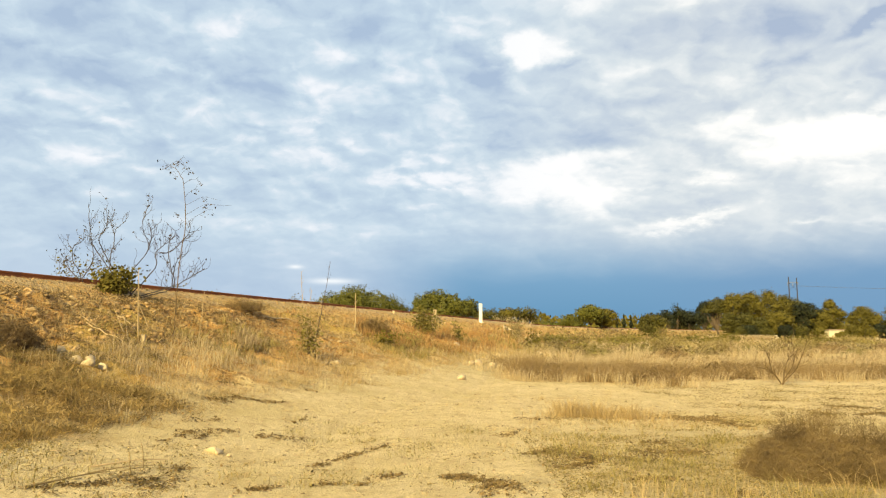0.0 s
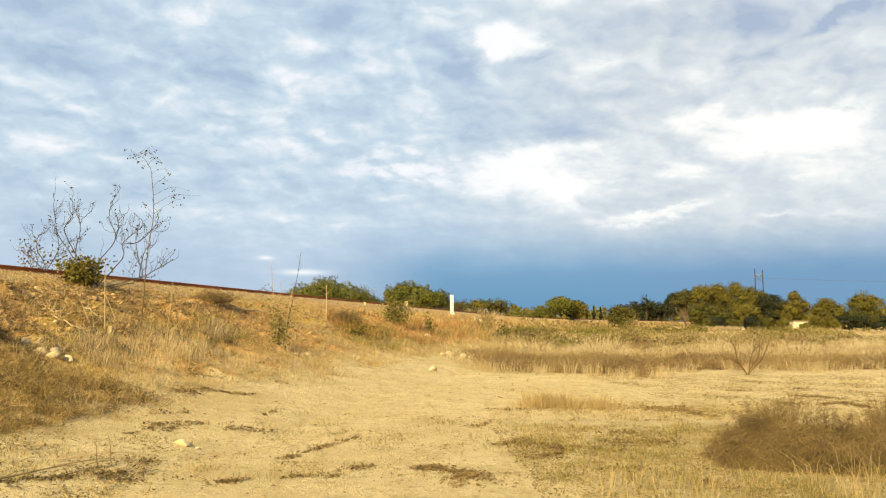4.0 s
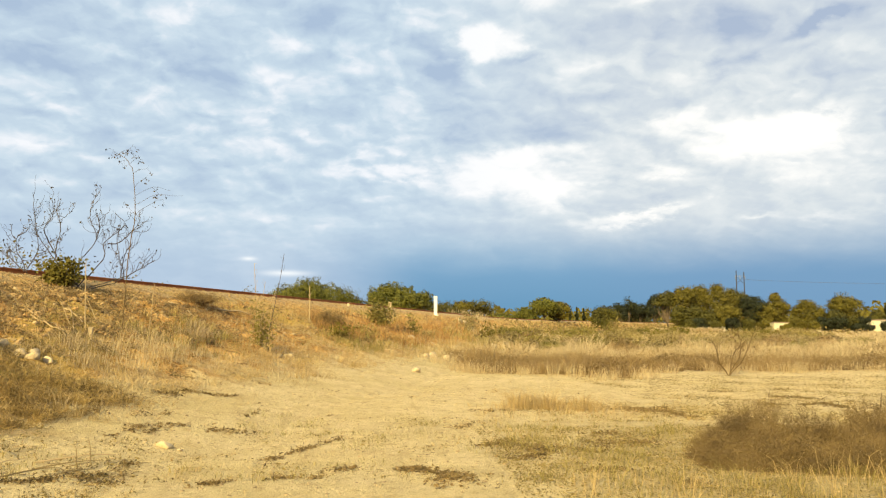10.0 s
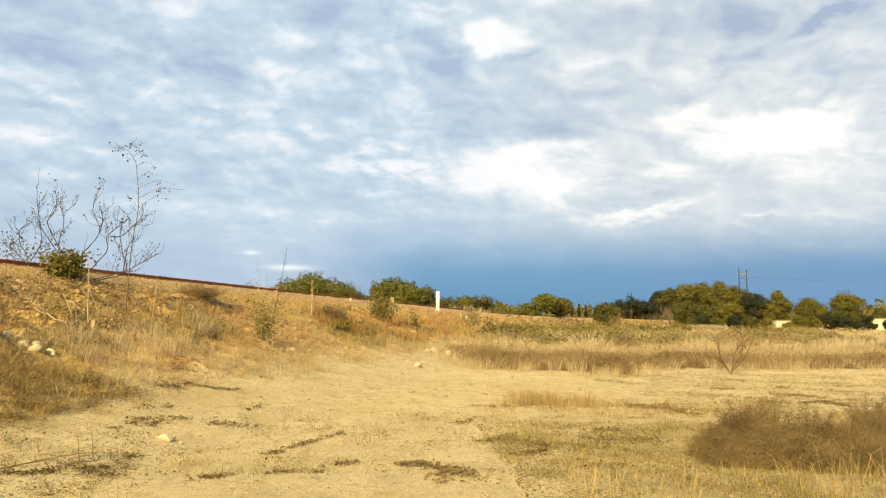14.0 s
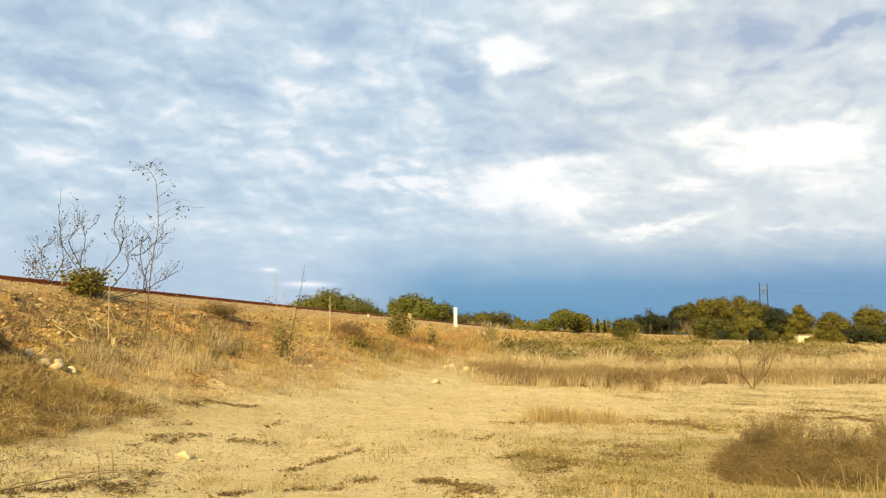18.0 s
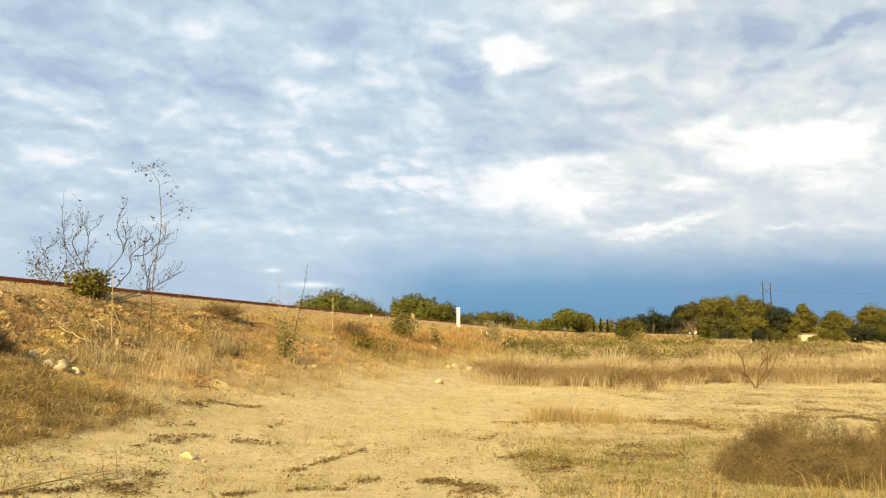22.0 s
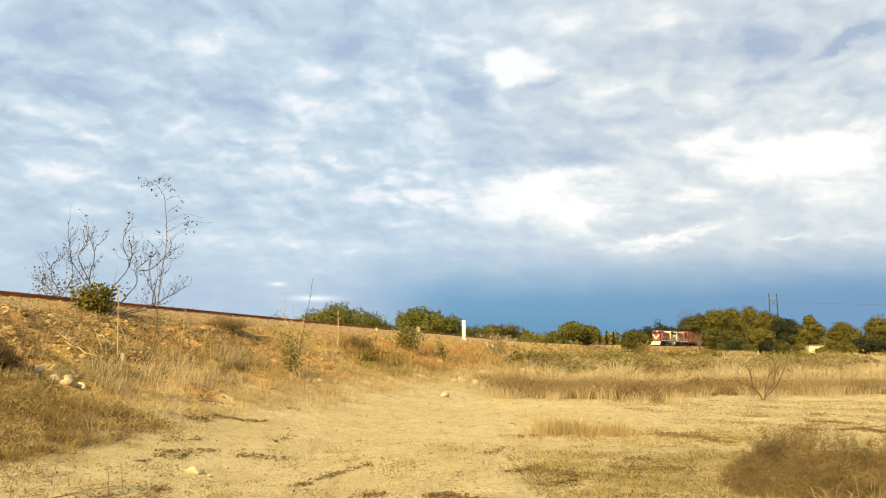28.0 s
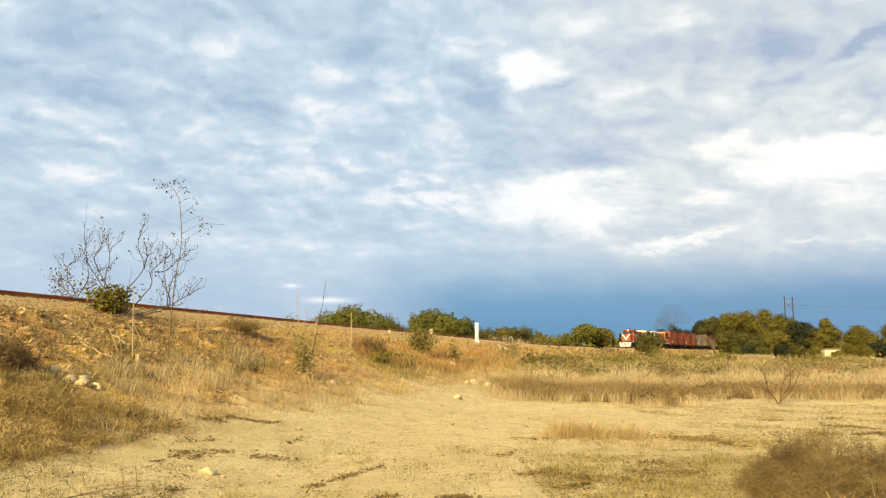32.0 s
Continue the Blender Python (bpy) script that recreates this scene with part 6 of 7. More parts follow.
def build_sticks():
    r = np.random.default_rng(99)
    for x, y, dx, dy, thick in (
            (-3.80, 8.59, 0.68, 0.47, 0.010), (-4.40, 8.95, 0.33, -0.42, 0.008), (-4.24, 9.07, 0.23, -0.07, 0.007), (-3.66, 10.86, 0.40, -0.25, 0.006), (-3.94, 7.57, 0.48, 0.71, 0.012),
            (-3.71, 8.35, 0.53, 0.42, 0.008), (-4.05, 8.20, 0.10, 0.38, 0.006), (-3.09, 8.69, 0.26, 0.13, 0.006), (-3.48, 8.61, 0.22, 0.13, 0.007), (-3.89, 7.66, 0.00, 0.56, 0.005),
            (-3.50, 8.10, 0.32, 0.50, 0.006)):
        ob = thing("dry_branch", on(x, y, thick), "dry broken branch lying on the dirt", "branch", "fallen branches")
        line = bent((0, 0, 0.01), (dx, dy, 0.02), -0.015, r, 0.012, 9)
        line[:, 2] = np.maximum(line[:, 2], 0.0)
        under("stick", mesh_of("stick", *tubes([line], [np.linspace(thick, thick * 0.4, 9)], 6), PALE_TWIG if r.uniform() < 0.6 else TWIG, True), ob)
        side = shoots([line], r, 3, 0.13, 0.25, 0.8, 0.2, 4)
        for q in side:
            under("twig", mesh_of("twig", *tubes([q], taper([q], thick * 0.4, thick * 0.2), 3), TWIG), ob)
    for x, y, tall in ((-3.35, 8.60, 0.31), (-3.32, 8.88, 0.33), (-3.86, 8.79, 0.12)):
        ob = thing("upright_twig", on(x, y, -0.01), "thin dark twig standing upright in the dirt", "twig", "upright twigs")
        line = bent((0, 0, 0), (-0.055, 0.02, tall), 0, r, 0.02, 6)
        under("stem", mesh_of("stem", *tubes([line], [np.linspace(0.007, 0.003, 6)], 5), TWIG, True), ob)
    # branches lying down the slope
    for s, e0, s2, e1, thick in ((17.9, 4.3, 17.6, 5.6, 0.018), (17.4, 4.8, 17.5, 5.8, 0.018), (19.2, 4.2, 18.7, 5.0, 0.018), (19.0, 4.5, 17.7, 5.6, 0.018), (25.2, 3.2, 24.8, 4.4, 0.018), (24.7, 2.6, 26.9, 2.9, 0.018), (27.0, 3.6, 29.5, 4.8, 0.03), (25.2, 3.3, 24.4, 4.7, 0.022)):
        (xa, ya, h), (xb, yb, _) = track(s), track(s2)
        pa, pb = np.array([xa + math.cos(h) * e0, ya - math.sin(h) * e0]), np.array([xb + math.cos(h) * e1, yb - math.sin(h) * e1])
        q = pa + (pb - pa) * np.linspace(0, 1, 8)[:, None]
        line = np.stack([q[:, 0], q[:, 1], height(q[:, 0], q[:, 1]) + thick + 0.03], -1)
        ob = thing("fallen_branch", Matrix.Translation(line[0]), "pale fallen branch lying down the embankment slope", "branch", "fallen branches")
        under("stick", mesh_of("stick", *tubes([line - line[0]], [np.linspace(thick, thick * 0.5, 8)], 6), PALE_TWIG, True), ob)


build_sticks()


# ---- markers, power line and buildings ----
CONCRETE = shade("white_concrete", (0.80, 0.78, 0.72), 0.85, vary=0.12, grain=14, bump=0.2, second=(0.66, 0.62, 0.54), stain=2.5)
PLASTER = shade("plaster", (0.62, 0.55, 0.40), 0.9, vary=0.12, grain=6, bump=0.15, second=(0.58, 0.52, 0.40), stain=0.5)
ROOF = shade("roof_sheet", (0.30, 0.22, 0.17), 0.7, vary=0.2, grain=5, bump=0.2, second=(0.22, 0.15, 0.11), stain=0.6)
DARK = shade("dark_opening", (0.03, 0.028, 0.026), 0.4, vary=0.2, bump=0)
POLE = shade("pole_wood", (0.055, 0.047, 0.042), 0.9, vary=0.25, grain=10, bump=0.3)
WIRE = shade("wire", (0.16, 0.17, 0.19), 0.6, metal=0.4, vary=0.1, bump=0)
CERAMIC = shade("insulator", (0.26, 0.27, 0.29), 0.3, vary=0.1, bump=0)


def marker_post():
    post = thing("marker_post", on(3.27, 68.0, -0.06), "white painted concrete marker post beside the track", "post")
    bm = bmesh.new()
    box(bm, (0.29, 0.16, 1.66), (0, 0, 0.83), 0.03)
    part("shaft", bm, CONCRETE, post)
    bm = bmesh.new()
    box(bm, (0.32, 0.19, 0.10), (0, 0, 1.67), 0.025)
    part("cap", bm, CONCRETE, post)
    bm = bmesh.new()
    box(bm, (0.5, 0.34, 0.12), (0, 0, 0.05), 0.03)
    part("footing", bm, CONCRETE, post)
    small = thing("short_post", on(-0.55, 53.0, -0.05), "short cream concrete post by the rails", "post")
    bm = bmesh.new()
    box(bm, (0.22, 0.16, 0.62), (0, 0, 0.31), 0.02)
    part("shaft", bm, PALE_STONE, small)
    bm = bmesh.new()
    box(bm, (0.25, 0.19, 0.06), (0, 0, 0.63), 0.02)
    part("cap", bm, PALE_STONE, small)
    x, y, h = track(47.0)
    peg = thing("white_peg", on(x + 1.9 * math.cos(h), y - 1.9 * math.sin(h), -0.05), "small white peg by the rails", "peg")
    bm = bmesh.new()
    box(bm, (0.12, 0.10, 0.22), (0, 0, 0.11), 0.02)
    part("shaft", bm, PALE_STONE, peg)
    stub = thing("stub_post", on(-6.40, 16.75, -0.05), "pale broken stub of a post on the slope", "post")
    bm = bmesh.new()
    box(bm, (0.09, 0.08, 0.22), (0, 0, 0.11), 0.012, Matrix.Rotation(0.12, 4, "Y"))
    part("shaft", bm, PALE_STONE, stub)


marker_post()


def power_line():
    x0, y0 = place(0.449, 262), 262.0
    tops = []
    for n, (dx, dy) in enumerate(((0, 0), (95, 20), (190, 40))):
        x, y = x0 + dx, y0 + dy
        tower = thing("power_pole", on(x, y, -0.3), "dark twin-legged power pole rising behind the grove", "power pole", "power poles")
        for side in (-1.35, 1.35):
            bm = bmesh.new()
            rod(bm, (side, 0, 0), (side, 0, 20.8 + (0.4 if side < 0 else 0)), 0.22, 0.14, 12)
            part("leg", bm, POLE, tower)
        bm = bmesh.new()
        box(bm, (3.6, 0.12, 0.14), (0, 0, 19.3), 0.02)
        part("crossarm", bm, CERAMIC, tower)
        for a, b in (((-1.35, 0, 16.6), (1.35, 0, 19.2)), ((1.35, 0, 16.6), (-1.35, 0, 19.2))):
            bm = bmesh.new()
            rod(bm, a, b, 0.05, sides=6)
            part("brace", bm, POLE, tower)
        for side in (-1.7, 0.0, 1.7):
            bm = bmesh.new()
            rod(bm, (side, 0, 19.2), (side, 0, 18.2), 0.06, sides=8)
            for k in range(5):
                rod(bm, (side, 0, 18.25 + k * 0.18), (side, 0, 18.32 + k * 0.18), 0.14, sides=10)
            part("insulator", bm, CERAMIC, tower)
        tops.append((x, y))
    for side in (-1.7, 0.0, 1.7):
        line = []
        for (xa, ya), (xb, yb) in zip(tops, tops[1:]):
            for t in np.linspace(0, 1, 14):
                line.append((xa + side + (xb - xa) * t, ya + (yb - ya) * t, 17.85 - 0.6 * 4 * t * (1 - t)))
        ob = new("power_cable", mesh_of("power_cable", *tubes([np.array(line)], [np.full(len(line), 0.013)], 5), WIRE))
        tagged(ob, "thin sagging power cable strung between the poles", "cable", "power cables")


power_line()


def house(x, y, wide, deep, tall, turn, label, windows, seed):
    """A low plastered house with a flat roof slab, a parapet, windows and a door on its front."""
    h = thing("house", on(x, y, -0.1) @ pose(0, 0, 0, 0, 0, turn), label, "house", "houses behind the grove")
    bm = bmesh.new()
    box(bm, (wide, deep, tall), (0, 0, tall / 2), 0.04)
    part("wall", bm, PLASTER, h)
    bm = bmesh.new()
    box(bm, (wide + 0.5, deep + 0.5, 0.22), (0, 0, tall + 0.11), 0.03)
    part("roof", bm, ROOF, h)
    for k in range(windows):
        wx = -wide / 2 + wide * (k + 0.5) / windows
        frame_bm = bmesh.new()
        door = k == windows // 2
        size = (1.0, 0.08, 2.05) if door else (1.3, 0.08, 1.1)
        z = 1.03 if door else 1.6
        for a, b in (((size[0] + 0.16, 0.1, 0.08), (wx, -deep / 2 - 0.03, z + size[2] / 2 + 0.04)), ((0.08, 0.1, size[2]), (wx - size[0] / 2 - 0.04, -deep / 2 - 0.03, z)), ((0.08, 0.1, size[2]), (wx + size[0] / 2 + 0.04, -deep / 2 - 0.03, z))):
            box(frame_bm, a, b)
        w = part("door" if door else "window", frame_bm, ROOF, h)
        bm = bmesh.new()
        box(bm, size, (wx, -deep / 2 - 0.01, z), 0.01)
        part("leaf" if door else "pane", bm, DARK, w)
    return h


house(place(0.5015, 221), 224, 4.6, 5.0, 2.9, 8, "low cream plastered house behind the trees", 1, 1)
house(place(0.6395, 219), 223, 6.4, 5.0, 3.6, -6, "low cream plastered house behind the trees", 2, 2)
house(place(0.4335, 262), 262, 5.0, 5.0, 12.6, 5, "tall narrow water tower house among the trees", 1, 4)
house(place(0.2235, 300), 300, 6.0, 4.0, 2.9, 12, "small white hut beyond the railway", 2, 5)


# ---- the train ----
RED = shade("red_paint", (0.29, 0.04, 0.028), 0.55, vary=0.15, grain=3, bump=0.05, second=(0.25, 0.04, 0.028), stain=0.7, piece=0.001)
BOX_RED = shade("boxcar_paint", (0.28, 0.062, 0.028), 0.7, vary=0.2, grain=4, bump=0.08, second=(0.21, 0.045, 0.022), stain=0.6, piece=0.001)
BROWN_RED = shade("weathered_paint", (0.29, 0.10, 0.05), 0.75, vary=0.25, grain=4, bump=0.08, second=(0.24, 0.075, 0.035), stain=0.6, piece=0.001)
CREAM = shade("cream_paint", (0.52, 0.43, 0.29), 0.6, vary=0.12, grain=3, bump=0.05, second=(0.52, 0.42, 0.29), stain=0.8, piece=0.001)
WHITE = shade("white_paint", (0.66, 0.62, 0.55), 0.55, vary=0.1, grain=3, bump=0.05, second=(0.50, 0.45, 0.38), stain=0.8, piece=0.001)
GREY_CAR = shade("grey_car_paint", (0.22, 0.19, 0.16), 0.75, vary=0.25, grain=4, bump=0.08, second=(0.30, 0.21, 0.15), stain=0.6, piece=0.001)
IRON = shade("dark_iron", (0.045, 0.04, 0.036), 0.7, metal=0.3, vary=0.25, grain=8, bump=0.1, second=(0.08, 0.055, 0.04), piece=0.001)
GLASS = shade("cab_glass", (0.03, 0.04, 0.05), 0.12, vary=0.1, bump=0, spec=0.6, piece=0.001)
LAMP = shade("headlight_lens", (0.80, 0.78, 0.70), 0.2, vary=0.05, bump=0, piece=0.001)
WHEEL_R = 0.50
WHEELS = []


def wheelset(parent, y):
    bm = bmesh.new()
    rod(bm, (-0.85, 0, 0), (0.85, 0, 0), 0.08, sides=10)
    for side in (-0.75, 0.75):
        rod(bm, (side - 0.065, 0, 0), (side + 0.065, 0, 0), WHEEL_R, sides=20)
        inner = side - 0.09 if side > 0 else side + 0.09
        rod(bm, (inner - 0.02, 0, 0), (inner + 0.02, 0, 0), WHEEL_R + 0.03, sides=20)
        for k in range(4):
            a = k * math.pi / 2
            box(bm, (0.15, 0.10, 0.10), (side, math.cos(a) * 0.3, math.sin(a) * 0.3), 0.0)
    ob = part("wheelset", bm, IRON, parent)
    ob.matrix_basis = pose(0, y, WHEEL_R)
    WHEELS.append((ob, y))


def truck(car, y, axles, spread):
    bm = bmesh.new()
    for side in (-1.02, 1.02):
        box(bm, (0.16, spread + 0.9, 0.26), (side, 0, 0.62), 0.03)
        for k in range(axles):
            ay = (k / (axles - 1) - 0.5) * spread
            box(bm, (0.22, 0.34, 0.36), (side, ay, 0.52), 0.03)
            for q in (-0.3, 0.3):
                rod(bm, (side, ay + q, 0.62), (side, ay + q, 0.86), 0.07, sides=8)
    box(bm, (2.0, 0.5, 0.22), (0, 0, 0.72), 0.03)
    ob = part("truck", bm, IRON, car, "dark iron bogie")
    ob.matrix_basis = pose(0, y, 0)
    for k in range(axles):
        wheelset(ob, (k / (axles - 1) - 0.5) * spread)


def rail_fence(car, x, y0, y1, z, step=1.6):
    bm = bmesh.new()
    for y in np.arange(y0, y1 + 0.01, step):
        rod(bm, (x, y, z), (x, y, z + 1.05), 0.025, sides=6)
    rod(bm, (x, y0, z + 1.05), (x, y1, z + 1.05), 0.025, sides=6)
    rod(bm, (x, y0, z + 0.55), (x, y1, z + 0.55), 0.02, sides=6)
    part("handrail", bm, WHITE, car)


SHORT = 0.84


def locomotive(hood, label, front_cream):
    """A diesel hood locomotive 19 m long, its middle at the origin on the rail heads, nose to +y."""
    car = thing("locomotive", pose(0, 0, 0), label, "locomotive", "train")
    bm = bmesh.new()
    box(bm, (3.0, 21.6, 0.42), (0, 0, 1.45), 0.05)
    part("frame", bm, IRON, car)
    for side in (-1.53, 1.53):
        bm = bmesh.new()
        box(bm, (0.05, 21.4, 0.34), (side, 0, 1.50), 0.01)
        part("sill_stripe", bm, WHITE, car, "white sill stripe")
    bm = bmesh.new()
    box(bm, (2.7, 5.6, 0.95), (0, 0, 0.86), 0.2)
    part("fuel_tank", bm, IRON, car)
    # nose and cab
    bm = bmesh.new()
    got = bmesh.ops.create_cube(bm, size=1.0, matrix=Matrix.Translation((0, 9.1, 2.45)) @ Matrix.Diagonal((2.3, 2.4, 1.6, 1)))
    for v in got["verts"]:
        if v.co.y > 9.1 and v.co.z > 2.4:
            v.co.y -= 0.55
            v.co.x *= 0.86
    bmesh.ops.bevel(bm, geom=list(bm.edges), offset=0.10, segments=2, affect="EDGES")
    nose = part("nose", bm, CREAM if front_cream else RED, car)
    bm = bmesh.new()
    got = bmesh.ops.create_cube(bm, size=1.0, matrix=Matrix.Translation((0, 6.6, 3.05)) @ Matrix.Diagonal((3.1, 2.9, 2.8, 1)))
    for v in got["verts"]:
        if v.co.z > 3.0:
            v.co.x *= 0.90
            if v.co.y > 6.6:
                v.co.y -= 0.25
    bmesh.ops.bevel(bm, geom=list(bm.edges), offset=0.12, segments=2, affect="EDGES")
    cab = part("cab", bm, CREAM if front_cream else RED, car, "cream cab" if front_cream else "red cab")
    bm = bmesh.new()
    box(bm, (3.0, 3.0, 0.14), (0, 6.5, 4.52), 0.05)
    part("cab_roof", bm, WHITE if front_cream else RED, cab)
    for x in (-0.72, 0.72):
        bm = bmesh.new()
        box(bm, (1.05, 0.05, 0.72), (x, 7.99, 3.86), 0.02, Matrix.Rotation(0.14, 4, "X"))
        part("windshield", bm, GLASS, cab)
    for side in (-1.0, 1.0):
        for y in (5.95, 7.15):
            bm = bmesh.new()
            box(bm, (0.05, 0.85, 0.72), (side * 1.475, y, 3.80), 0.02, Matrix.Rotation(-0.11 * side, 4, "Y"))
            part("side_window", bm, GLASS, cab)
        # slanting white stripe over the cab side and the nose
        bm = bmesh.new()
        box(bm, (0.03, 3.4, 0.34), (side * 1.56, 6.7, 2.75), 0.005, Matrix.Rotation(0.62, 4, "X"))
        part("stripe", bm, WHITE, cab, "slanting white stripe")
    for a in (-0.7, 0.7):
        bm = bmesh.new()
        box(bm, (0.34, 0.03, 1.75), (a * 0.55, 10.24, 2.62), 0.005, Matrix.Rotation(a, 4, "Y"))
        part("stripe", bm, WHITE, nose, "slanting white stripe")
    bm = bmesh.new()
    box(bm, (0.6, 0.12, 0.28), (0, 7.98, 4.36), 0.04)
    lamp_box = part("headlight_box", bm, WHITE, cab)
    for x in (-0.15, 0.15):
        bm = bmesh.new()
        rod(bm, (x, 8.02, 4.36), (x, 8.09, 4.36), 0.10, sides=12)
        part("headlight", bm, LAMP, lamp_box)
    # pilot, steps, coupler
    bm = bmesh.new()
    got = bmesh.ops.create_cube(bm, size=1.0, matrix=Matrix.Translation((0, 11.0, 0.78)) @ Matrix.Diagonal((3.0, 0.35, 1.1, 1)))
    for v in got["verts"]:
        if v.co.z < 0.5:
            v.co.y += 0.3
            v.co.x *= 0.9
    bmesh.ops.bevel(bm, geom=list(bm.edges), offset=0.04, segments=1, affect="EDGES")
    part("pilot", bm, WHITE, car, "white front pilot")
    bm = bmesh.new()
    box(bm, (0.34, 0.9, 0.30), (0, 11.35, 0.90), 0.05)
    part("coupler", bm, IRON, car)
    for side in (-1.25, 1.25):
        bm = bmesh.new()
        for k in range(4):
            box(bm, (0.55, 0.30, 0.05), (side, 10.55, 0.45 + 0.32 * k), 0.01)
        box(bm, (0.06, 0.34, 1.4), (side * 1.22, 10.55, 0.95), 0.01)
        part("step", bm, IRON, car)
        bm = bmesh.new()
        box(bm, (0.42, 0.05, 0.75), (side * 0.7, 11.2, 0.95), 0.02)
        part("pilot_opening", bm, DARK, car, "dark opening in the pilot")
    # long hood, exhaust, radiators
    bm = bmesh.new()
    box(bm, (1.95, 11.6, 2.35), (0, -0.7, 2.85), 0.10)
    body = part("hood", bm, hood, car)
    for side in (-1.0, 1.0):
        for k in range(9):
            bm = bmesh.new()
            box(bm, (0.04, 1.12, 1.75), (side * 0.985, 4.2 - k * 1.24, 2.72), 0.015)
            part("hood_door", bm, CREAM if k in (0, 1) and not front_cream else hood, body)
    bm = bmesh.new()
    box(bm, (1.1, 1.5, 0.35), (0, 1.2, 4.15), 0.08)
    part("exhaust", bm, IRON, car)
    for y in (-1.4, -3.2):
        bm = bmesh.new()
        rod(bm, (0, y, 4.0), (0, y, 4.18), 0.62, sides=20)
        part("fan", bm, IRON, car)
    bm = bmesh.new()
    got = bmesh.ops.create_cube(bm, size=1.0, matrix=Matrix.Translation((0, -8.4, 3.10)) @ Matrix.Diagonal((2.3, 4.2, 2.85, 1)))
    for v in got["verts"]:
        if v.co.z > 3.0:
            v.co.x *= 1.30
    bmesh.ops.bevel(bm, geom=list(bm.edges), offset=0.08, segments=2, affect="EDGES")
    rad = part("radiator", bm, hood if front_cream else CREAM, car)
    bm = bmesh.new()
    box(bm, (2.7, 4.0, 0.12), (0, -8.4, 4.58), 0.03)
    part("radiator_roof", bm, WHITE if front_cream else CREAM, rad)
    for side in (-1.0, 1.0):
        for k in range(3):
            bm = bmesh.new()
            box(bm, (0.05, 1.1, 0.75), (side * 1.43, -7.15 - k * 1.25, 4.0), 0.01, Matrix.Rotation(0.12 * side, 4, "Y"))
            part("grille", bm, IRON, rad)
        rail_fence(car, side * 1.48, -10.4, 4.9, 1.66)
    bm = bmesh.new()
    for k in range(3):
        rod(bm, (0.2 * k - 0.2, 5.6, 4.72), (0.2 * k - 0.2, 6.2 + 0.1 * k, 4.76), 0.05, 0.09, sides=8)
    part("horn", bm, IRON, car)
    # a short four-motor frame: everything above the wheels is drawn together lengthwise
    for o in car.children_recursive:
        o.data.transform(Matrix.Diagonal((1.0, SHORT, 1.0, 1.0)))
    truck(car, 5.3, 2, 2.75)
    truck(car, -5.3, 2, 2.75)
    return car


def boxcar(paint, label, long=16.6, tall=5.0):
    """A tall covered goods wagon, its middle at the origin on the rail heads."""
    car = thing("boxcar", pose(0, 0, 0), label, "goods wagon", "train")
    bm = bmesh.new()
    box(bm, (2.9, long, tall - 1.15), (0, 0, 1.15 + (tall - 1.15) / 2), 0.04)
    body = part("body", bm, paint, car)
    bm = bmesh.new()
    box(bm, (3.06, long + 0.1, 0.16), (0, 0, tall + 0.04), 0.05)
    part("roof", bm, paint, car)
    bm = bmesh.new()
    box(bm, (2.5, long - 1.0, 0.30), (0, 0, 1.02), 0.04)
    box(bm, (0.5, long + 1.1, 0.26), (0, 0, 0.92), 0.03)
    part("underframe", bm, IRON, car)
    for side in (-1.0, 1.0):
        for k in range(13):
            y = -long / 2 + 0.5 + k * (long - 1.0) / 12
            if abs(y) < 1.7:
                continue
            bm = bmesh.new()
            box(bm, (0.09, 0.14, tall - 1.3), (side * 1.49, y, 1.2 + (tall - 1.2) / 2), 0.015)
            part("rib", bm, paint, body)
        bm = bmesh.new()
        box(bm, (0.10, 3.0, tall - 1.55), (side * 1.50, 0, 1.28 + (tall - 1.55) / 2), 0.03)
        door = part("door", bm, paint, body)
        for q in (-0.9, 0.0, 0.9):
            bm = bmesh.new()
            rod(bm, (side * 1.58, q, 1.4), (side * 1.58, q, tall - 0.5), 0.03, sides=6)
            part("lock_rod", bm, IRON, door)
        bm = bmesh.new()
        box(bm, (0.02, 2.2, 0.8), (side * 1.46, long / 2 - 2.6, 1.9), 0.0)
        part("patch", bm, WHITE, body, "faded white paint patch")
        for end in (-1, 1):
            bm = bmesh.new()
            y = end * (long / 2 - 0.35)
            for k in range(9):
                rod(bm, (side * 1.56, y - 0.2, 1.2 + 0.42 * k), (side * 1.56, y + 0.2, 1.2 + 0.42 * k), 0.02, sides=5)
            for q in (-0.2, 0.2):
                rod(bm, (side * 1.56, y + q, 1.1), (side * 1.56, y + q, 4.7), 0.02, sides=5)
            part("ladder", bm, IRON, car)
    for end in (-1, 1):
        bm = bmesh.new()
        box(bm, (0.3, 0.5, 0.26), (0, end * (long / 2 + 0.5), 0.9), 0.04)
        part("coupler", bm, IRON, car)
        truck(car, end * (long / 2 - 2.4), 2, 1.75)
    return car


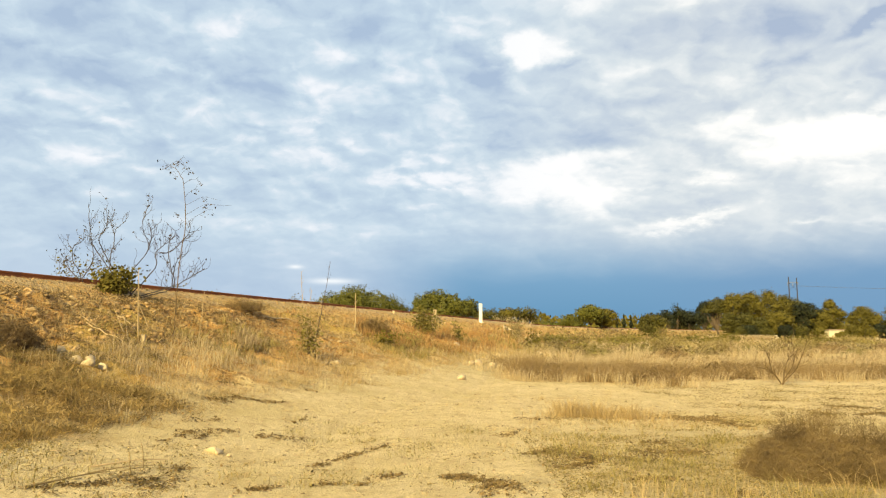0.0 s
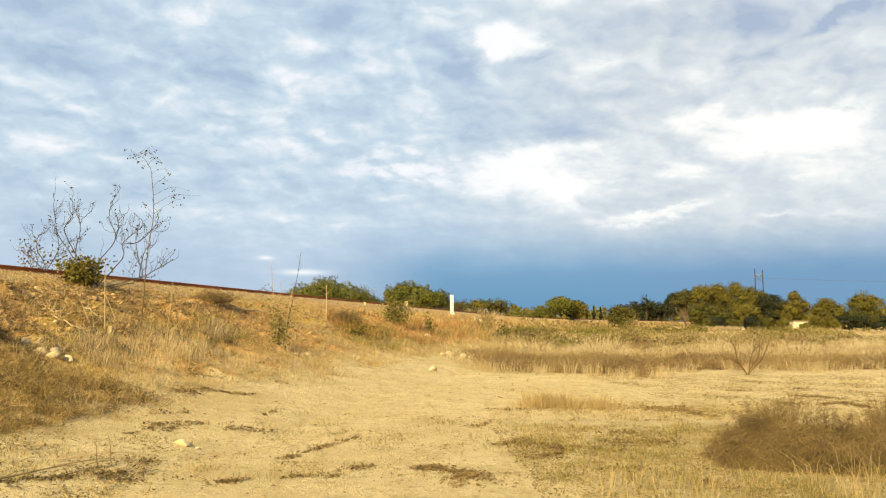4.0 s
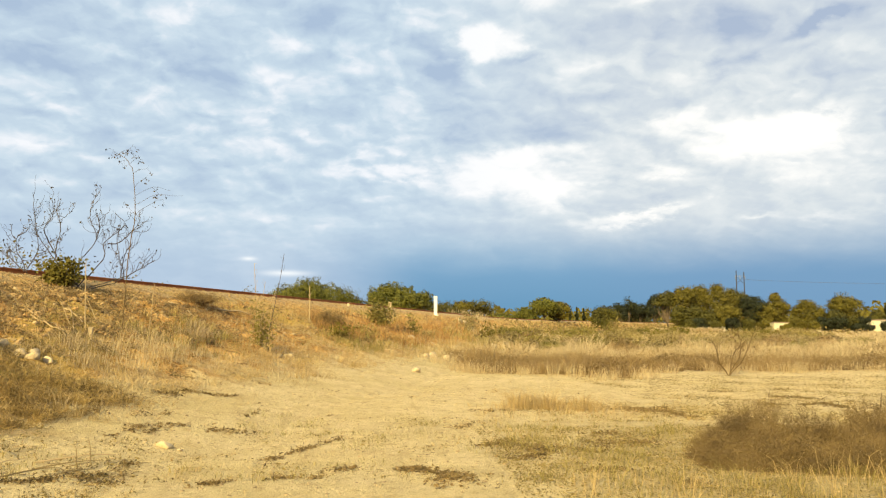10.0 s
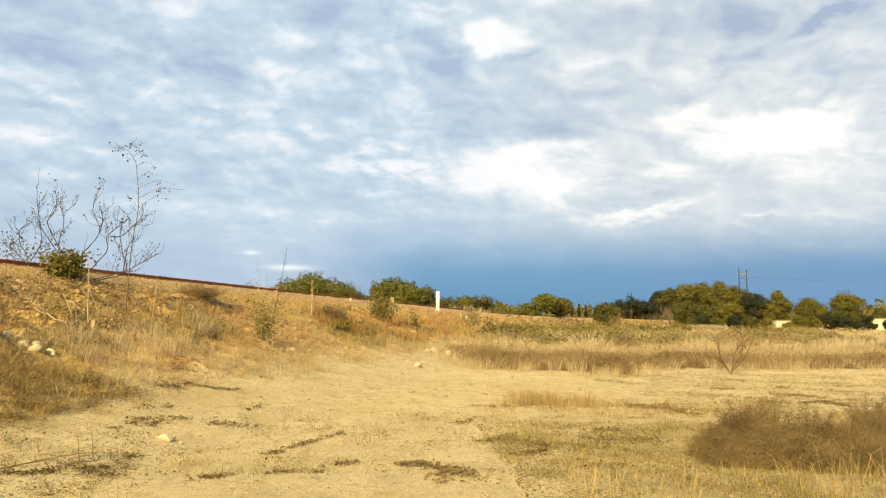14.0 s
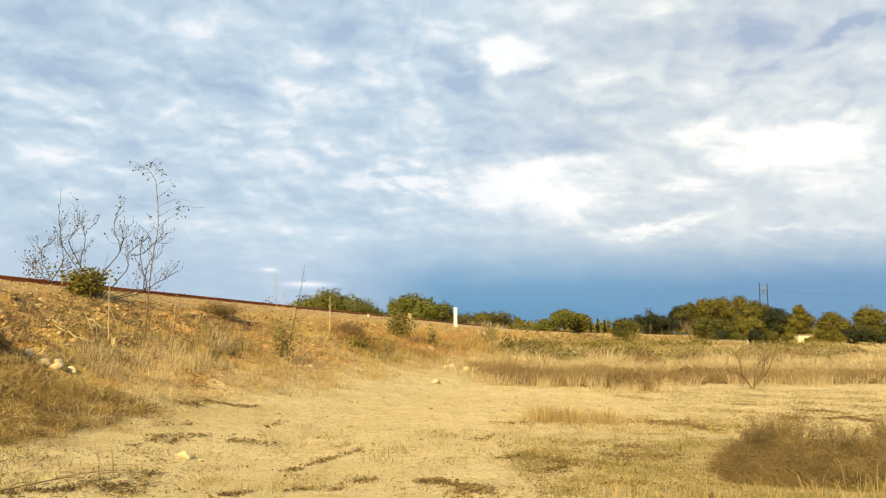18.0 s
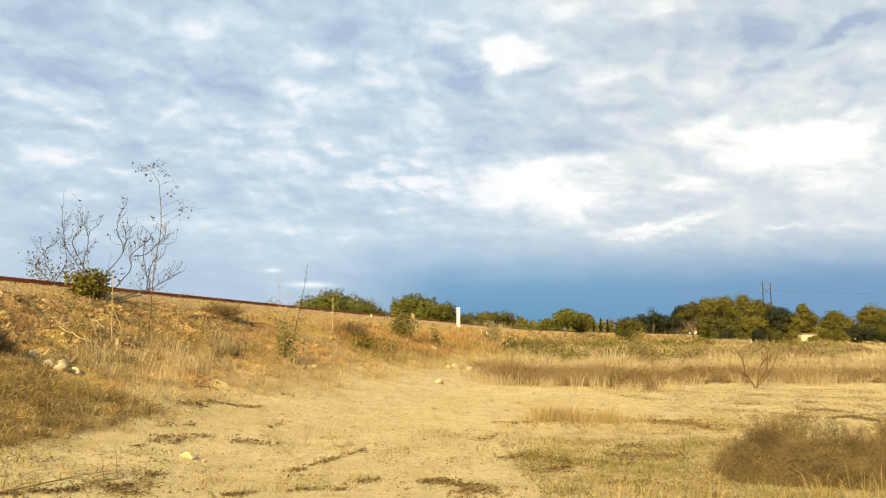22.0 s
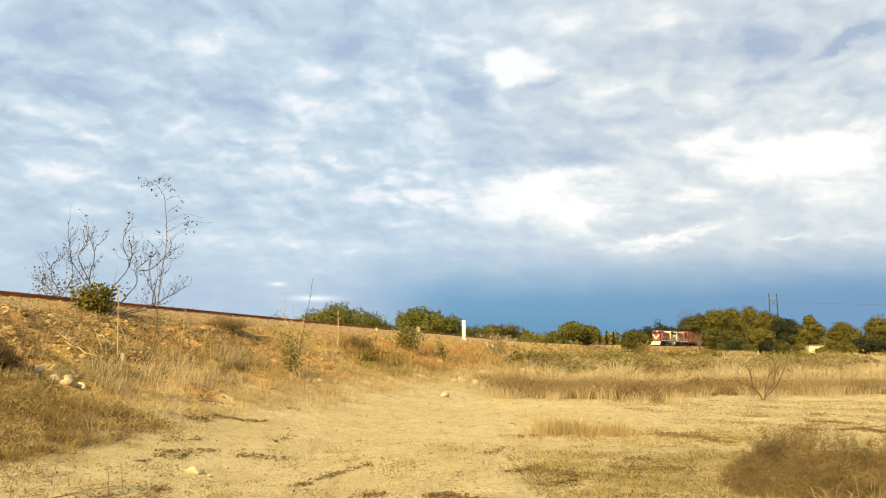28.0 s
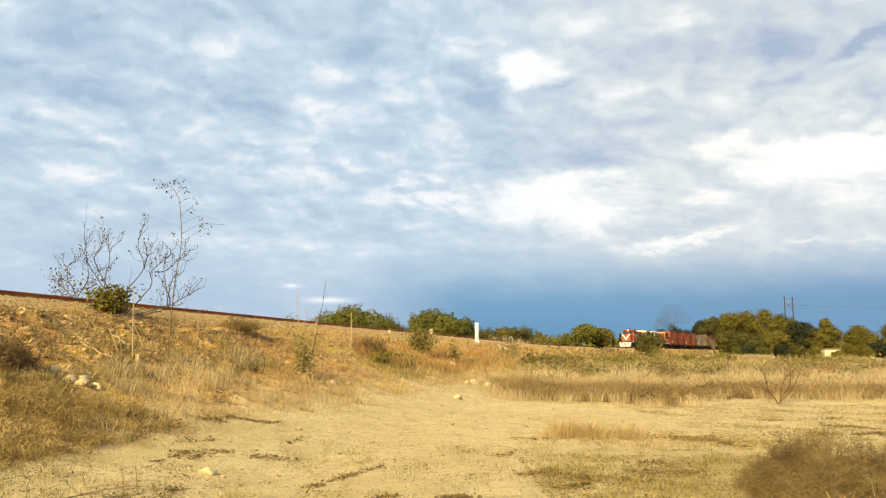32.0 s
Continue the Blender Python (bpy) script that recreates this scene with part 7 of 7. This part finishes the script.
TRAIN = []
head = 0.0
for kind, long in (("lead", 19.0), ("second", 19.0), ("red", 16.6), ("red", 16.6), ("grey", 16.4), ("brown", 16.6), ("red", 16.6), ("grey", 16.4), ("brown", 16.6)):
    if kind == "lead":
        vehicle = locomotive(RED, "red diesel locomotive with white stripes hauling the train", False)
    elif kind == "second":
        vehicle = locomotive(BROWN_RED, "weathered red-brown diesel locomotive with a cream cab", True)
    elif kind == "red":
        vehicle = boxcar(BOX_RED, "tall red covered goods wagon in the train")
    elif kind == "brown":
        vehicle = boxcar(BROWN_RED, "brown covered goods wagon in the train")
    else:
        vehicle = boxcar(GREY_CAR, "grey-brown covered goods wagon in the train", 16.4, 4.5)
    TRAIN.append((vehicle, head + long / 2, long * 0.3))
    head += long + 1.3


def exhaust_smoke():
    """Thin dark exhaust trailing over the second engine, in a few ragged puffs."""
    m = bpy.data.materials.new("exhaust_smoke")
    m.use_nodes = True
    nt = m.node_tree
    soot = node(nt, "ShaderNodeBsdfDiffuse")
    soot.inputs[0].default_value = (0.10, 0.10, 0.11, 1.0)
    clear = node(nt, "ShaderNodeBsdfTransparent")
    mix = node(nt, "ShaderNodeMixShader")
    mix.inputs[0].default_value = 0.05
    nt.links.new(clear.outputs[0], mix.inputs[1])
    nt.links.new(soot.outputs[0], mix.inputs[2])
    nt.links.new(mix.outputs[0], nt.nodes["Material Output"].inputs[0])
    rng = np.random.default_rng(8)
    smoke = thing("exhaust_smoke", pose(0, 0, 0), "thin dark diesel smoke trailing over the train", "smoke")
    for k, size in enumerate((0.7, 1.1, 1.6, 2.2, 2.8, 3.4, 4.0)):
        bm = bmesh.new()
        bmesh.ops.create_icosphere(bm, subdivisions=3, radius=size)
        for v in bm.verts:
            w = 1.0 + 0.5 * noise.noise(v.co / size * 1.2 + Vector((k * 3.1, 0, 0)))
            v.co = Vector((v.co.x, v.co.y * 1.5, v.co.z * 0.8)) * w
        ob = part("puff", bm, m, smoke, smooth=True)
        ob.matrix_basis = pose(rng.normal(0, 0.3), 10.0 - 4.6 * k, 4.9 + 0.85 * k)
        ob.visible_shadow = False
    TRAIN.append((smoke, 34.0, 6.0))


exhaust_smoke()


# ---- what moves: the train comes round the bend at about 41 km/h ----
SPEED, START = 11.35, 571.0


def motions():
    for vehicle, behind, half in TRAIN:
        rows = []
        for k in range(33):
            s = START - SPEED * k + behind
            (xa, ya, _), (xb, yb, _) = track(s - half), track(s + half)
            turn = math.degrees(math.atan2(ya - yb, xa - xb)) - 90.0
            rows.append((float(k), pose((xa + xb) / 2, (ya + yb) / 2, RAIL_TOP, 0, 0, turn)))
        walk(vehicle, rows)
    step = 2 / FPS
    turn = math.degrees(SPEED * step / (WHEEL_R + 0.0))
    for axle, y in WHEELS:
        walk(axle, [(k * step, pose(0, y, WHEEL_R, -turn * k, 0, 0)) for k in range(481)])


motions()
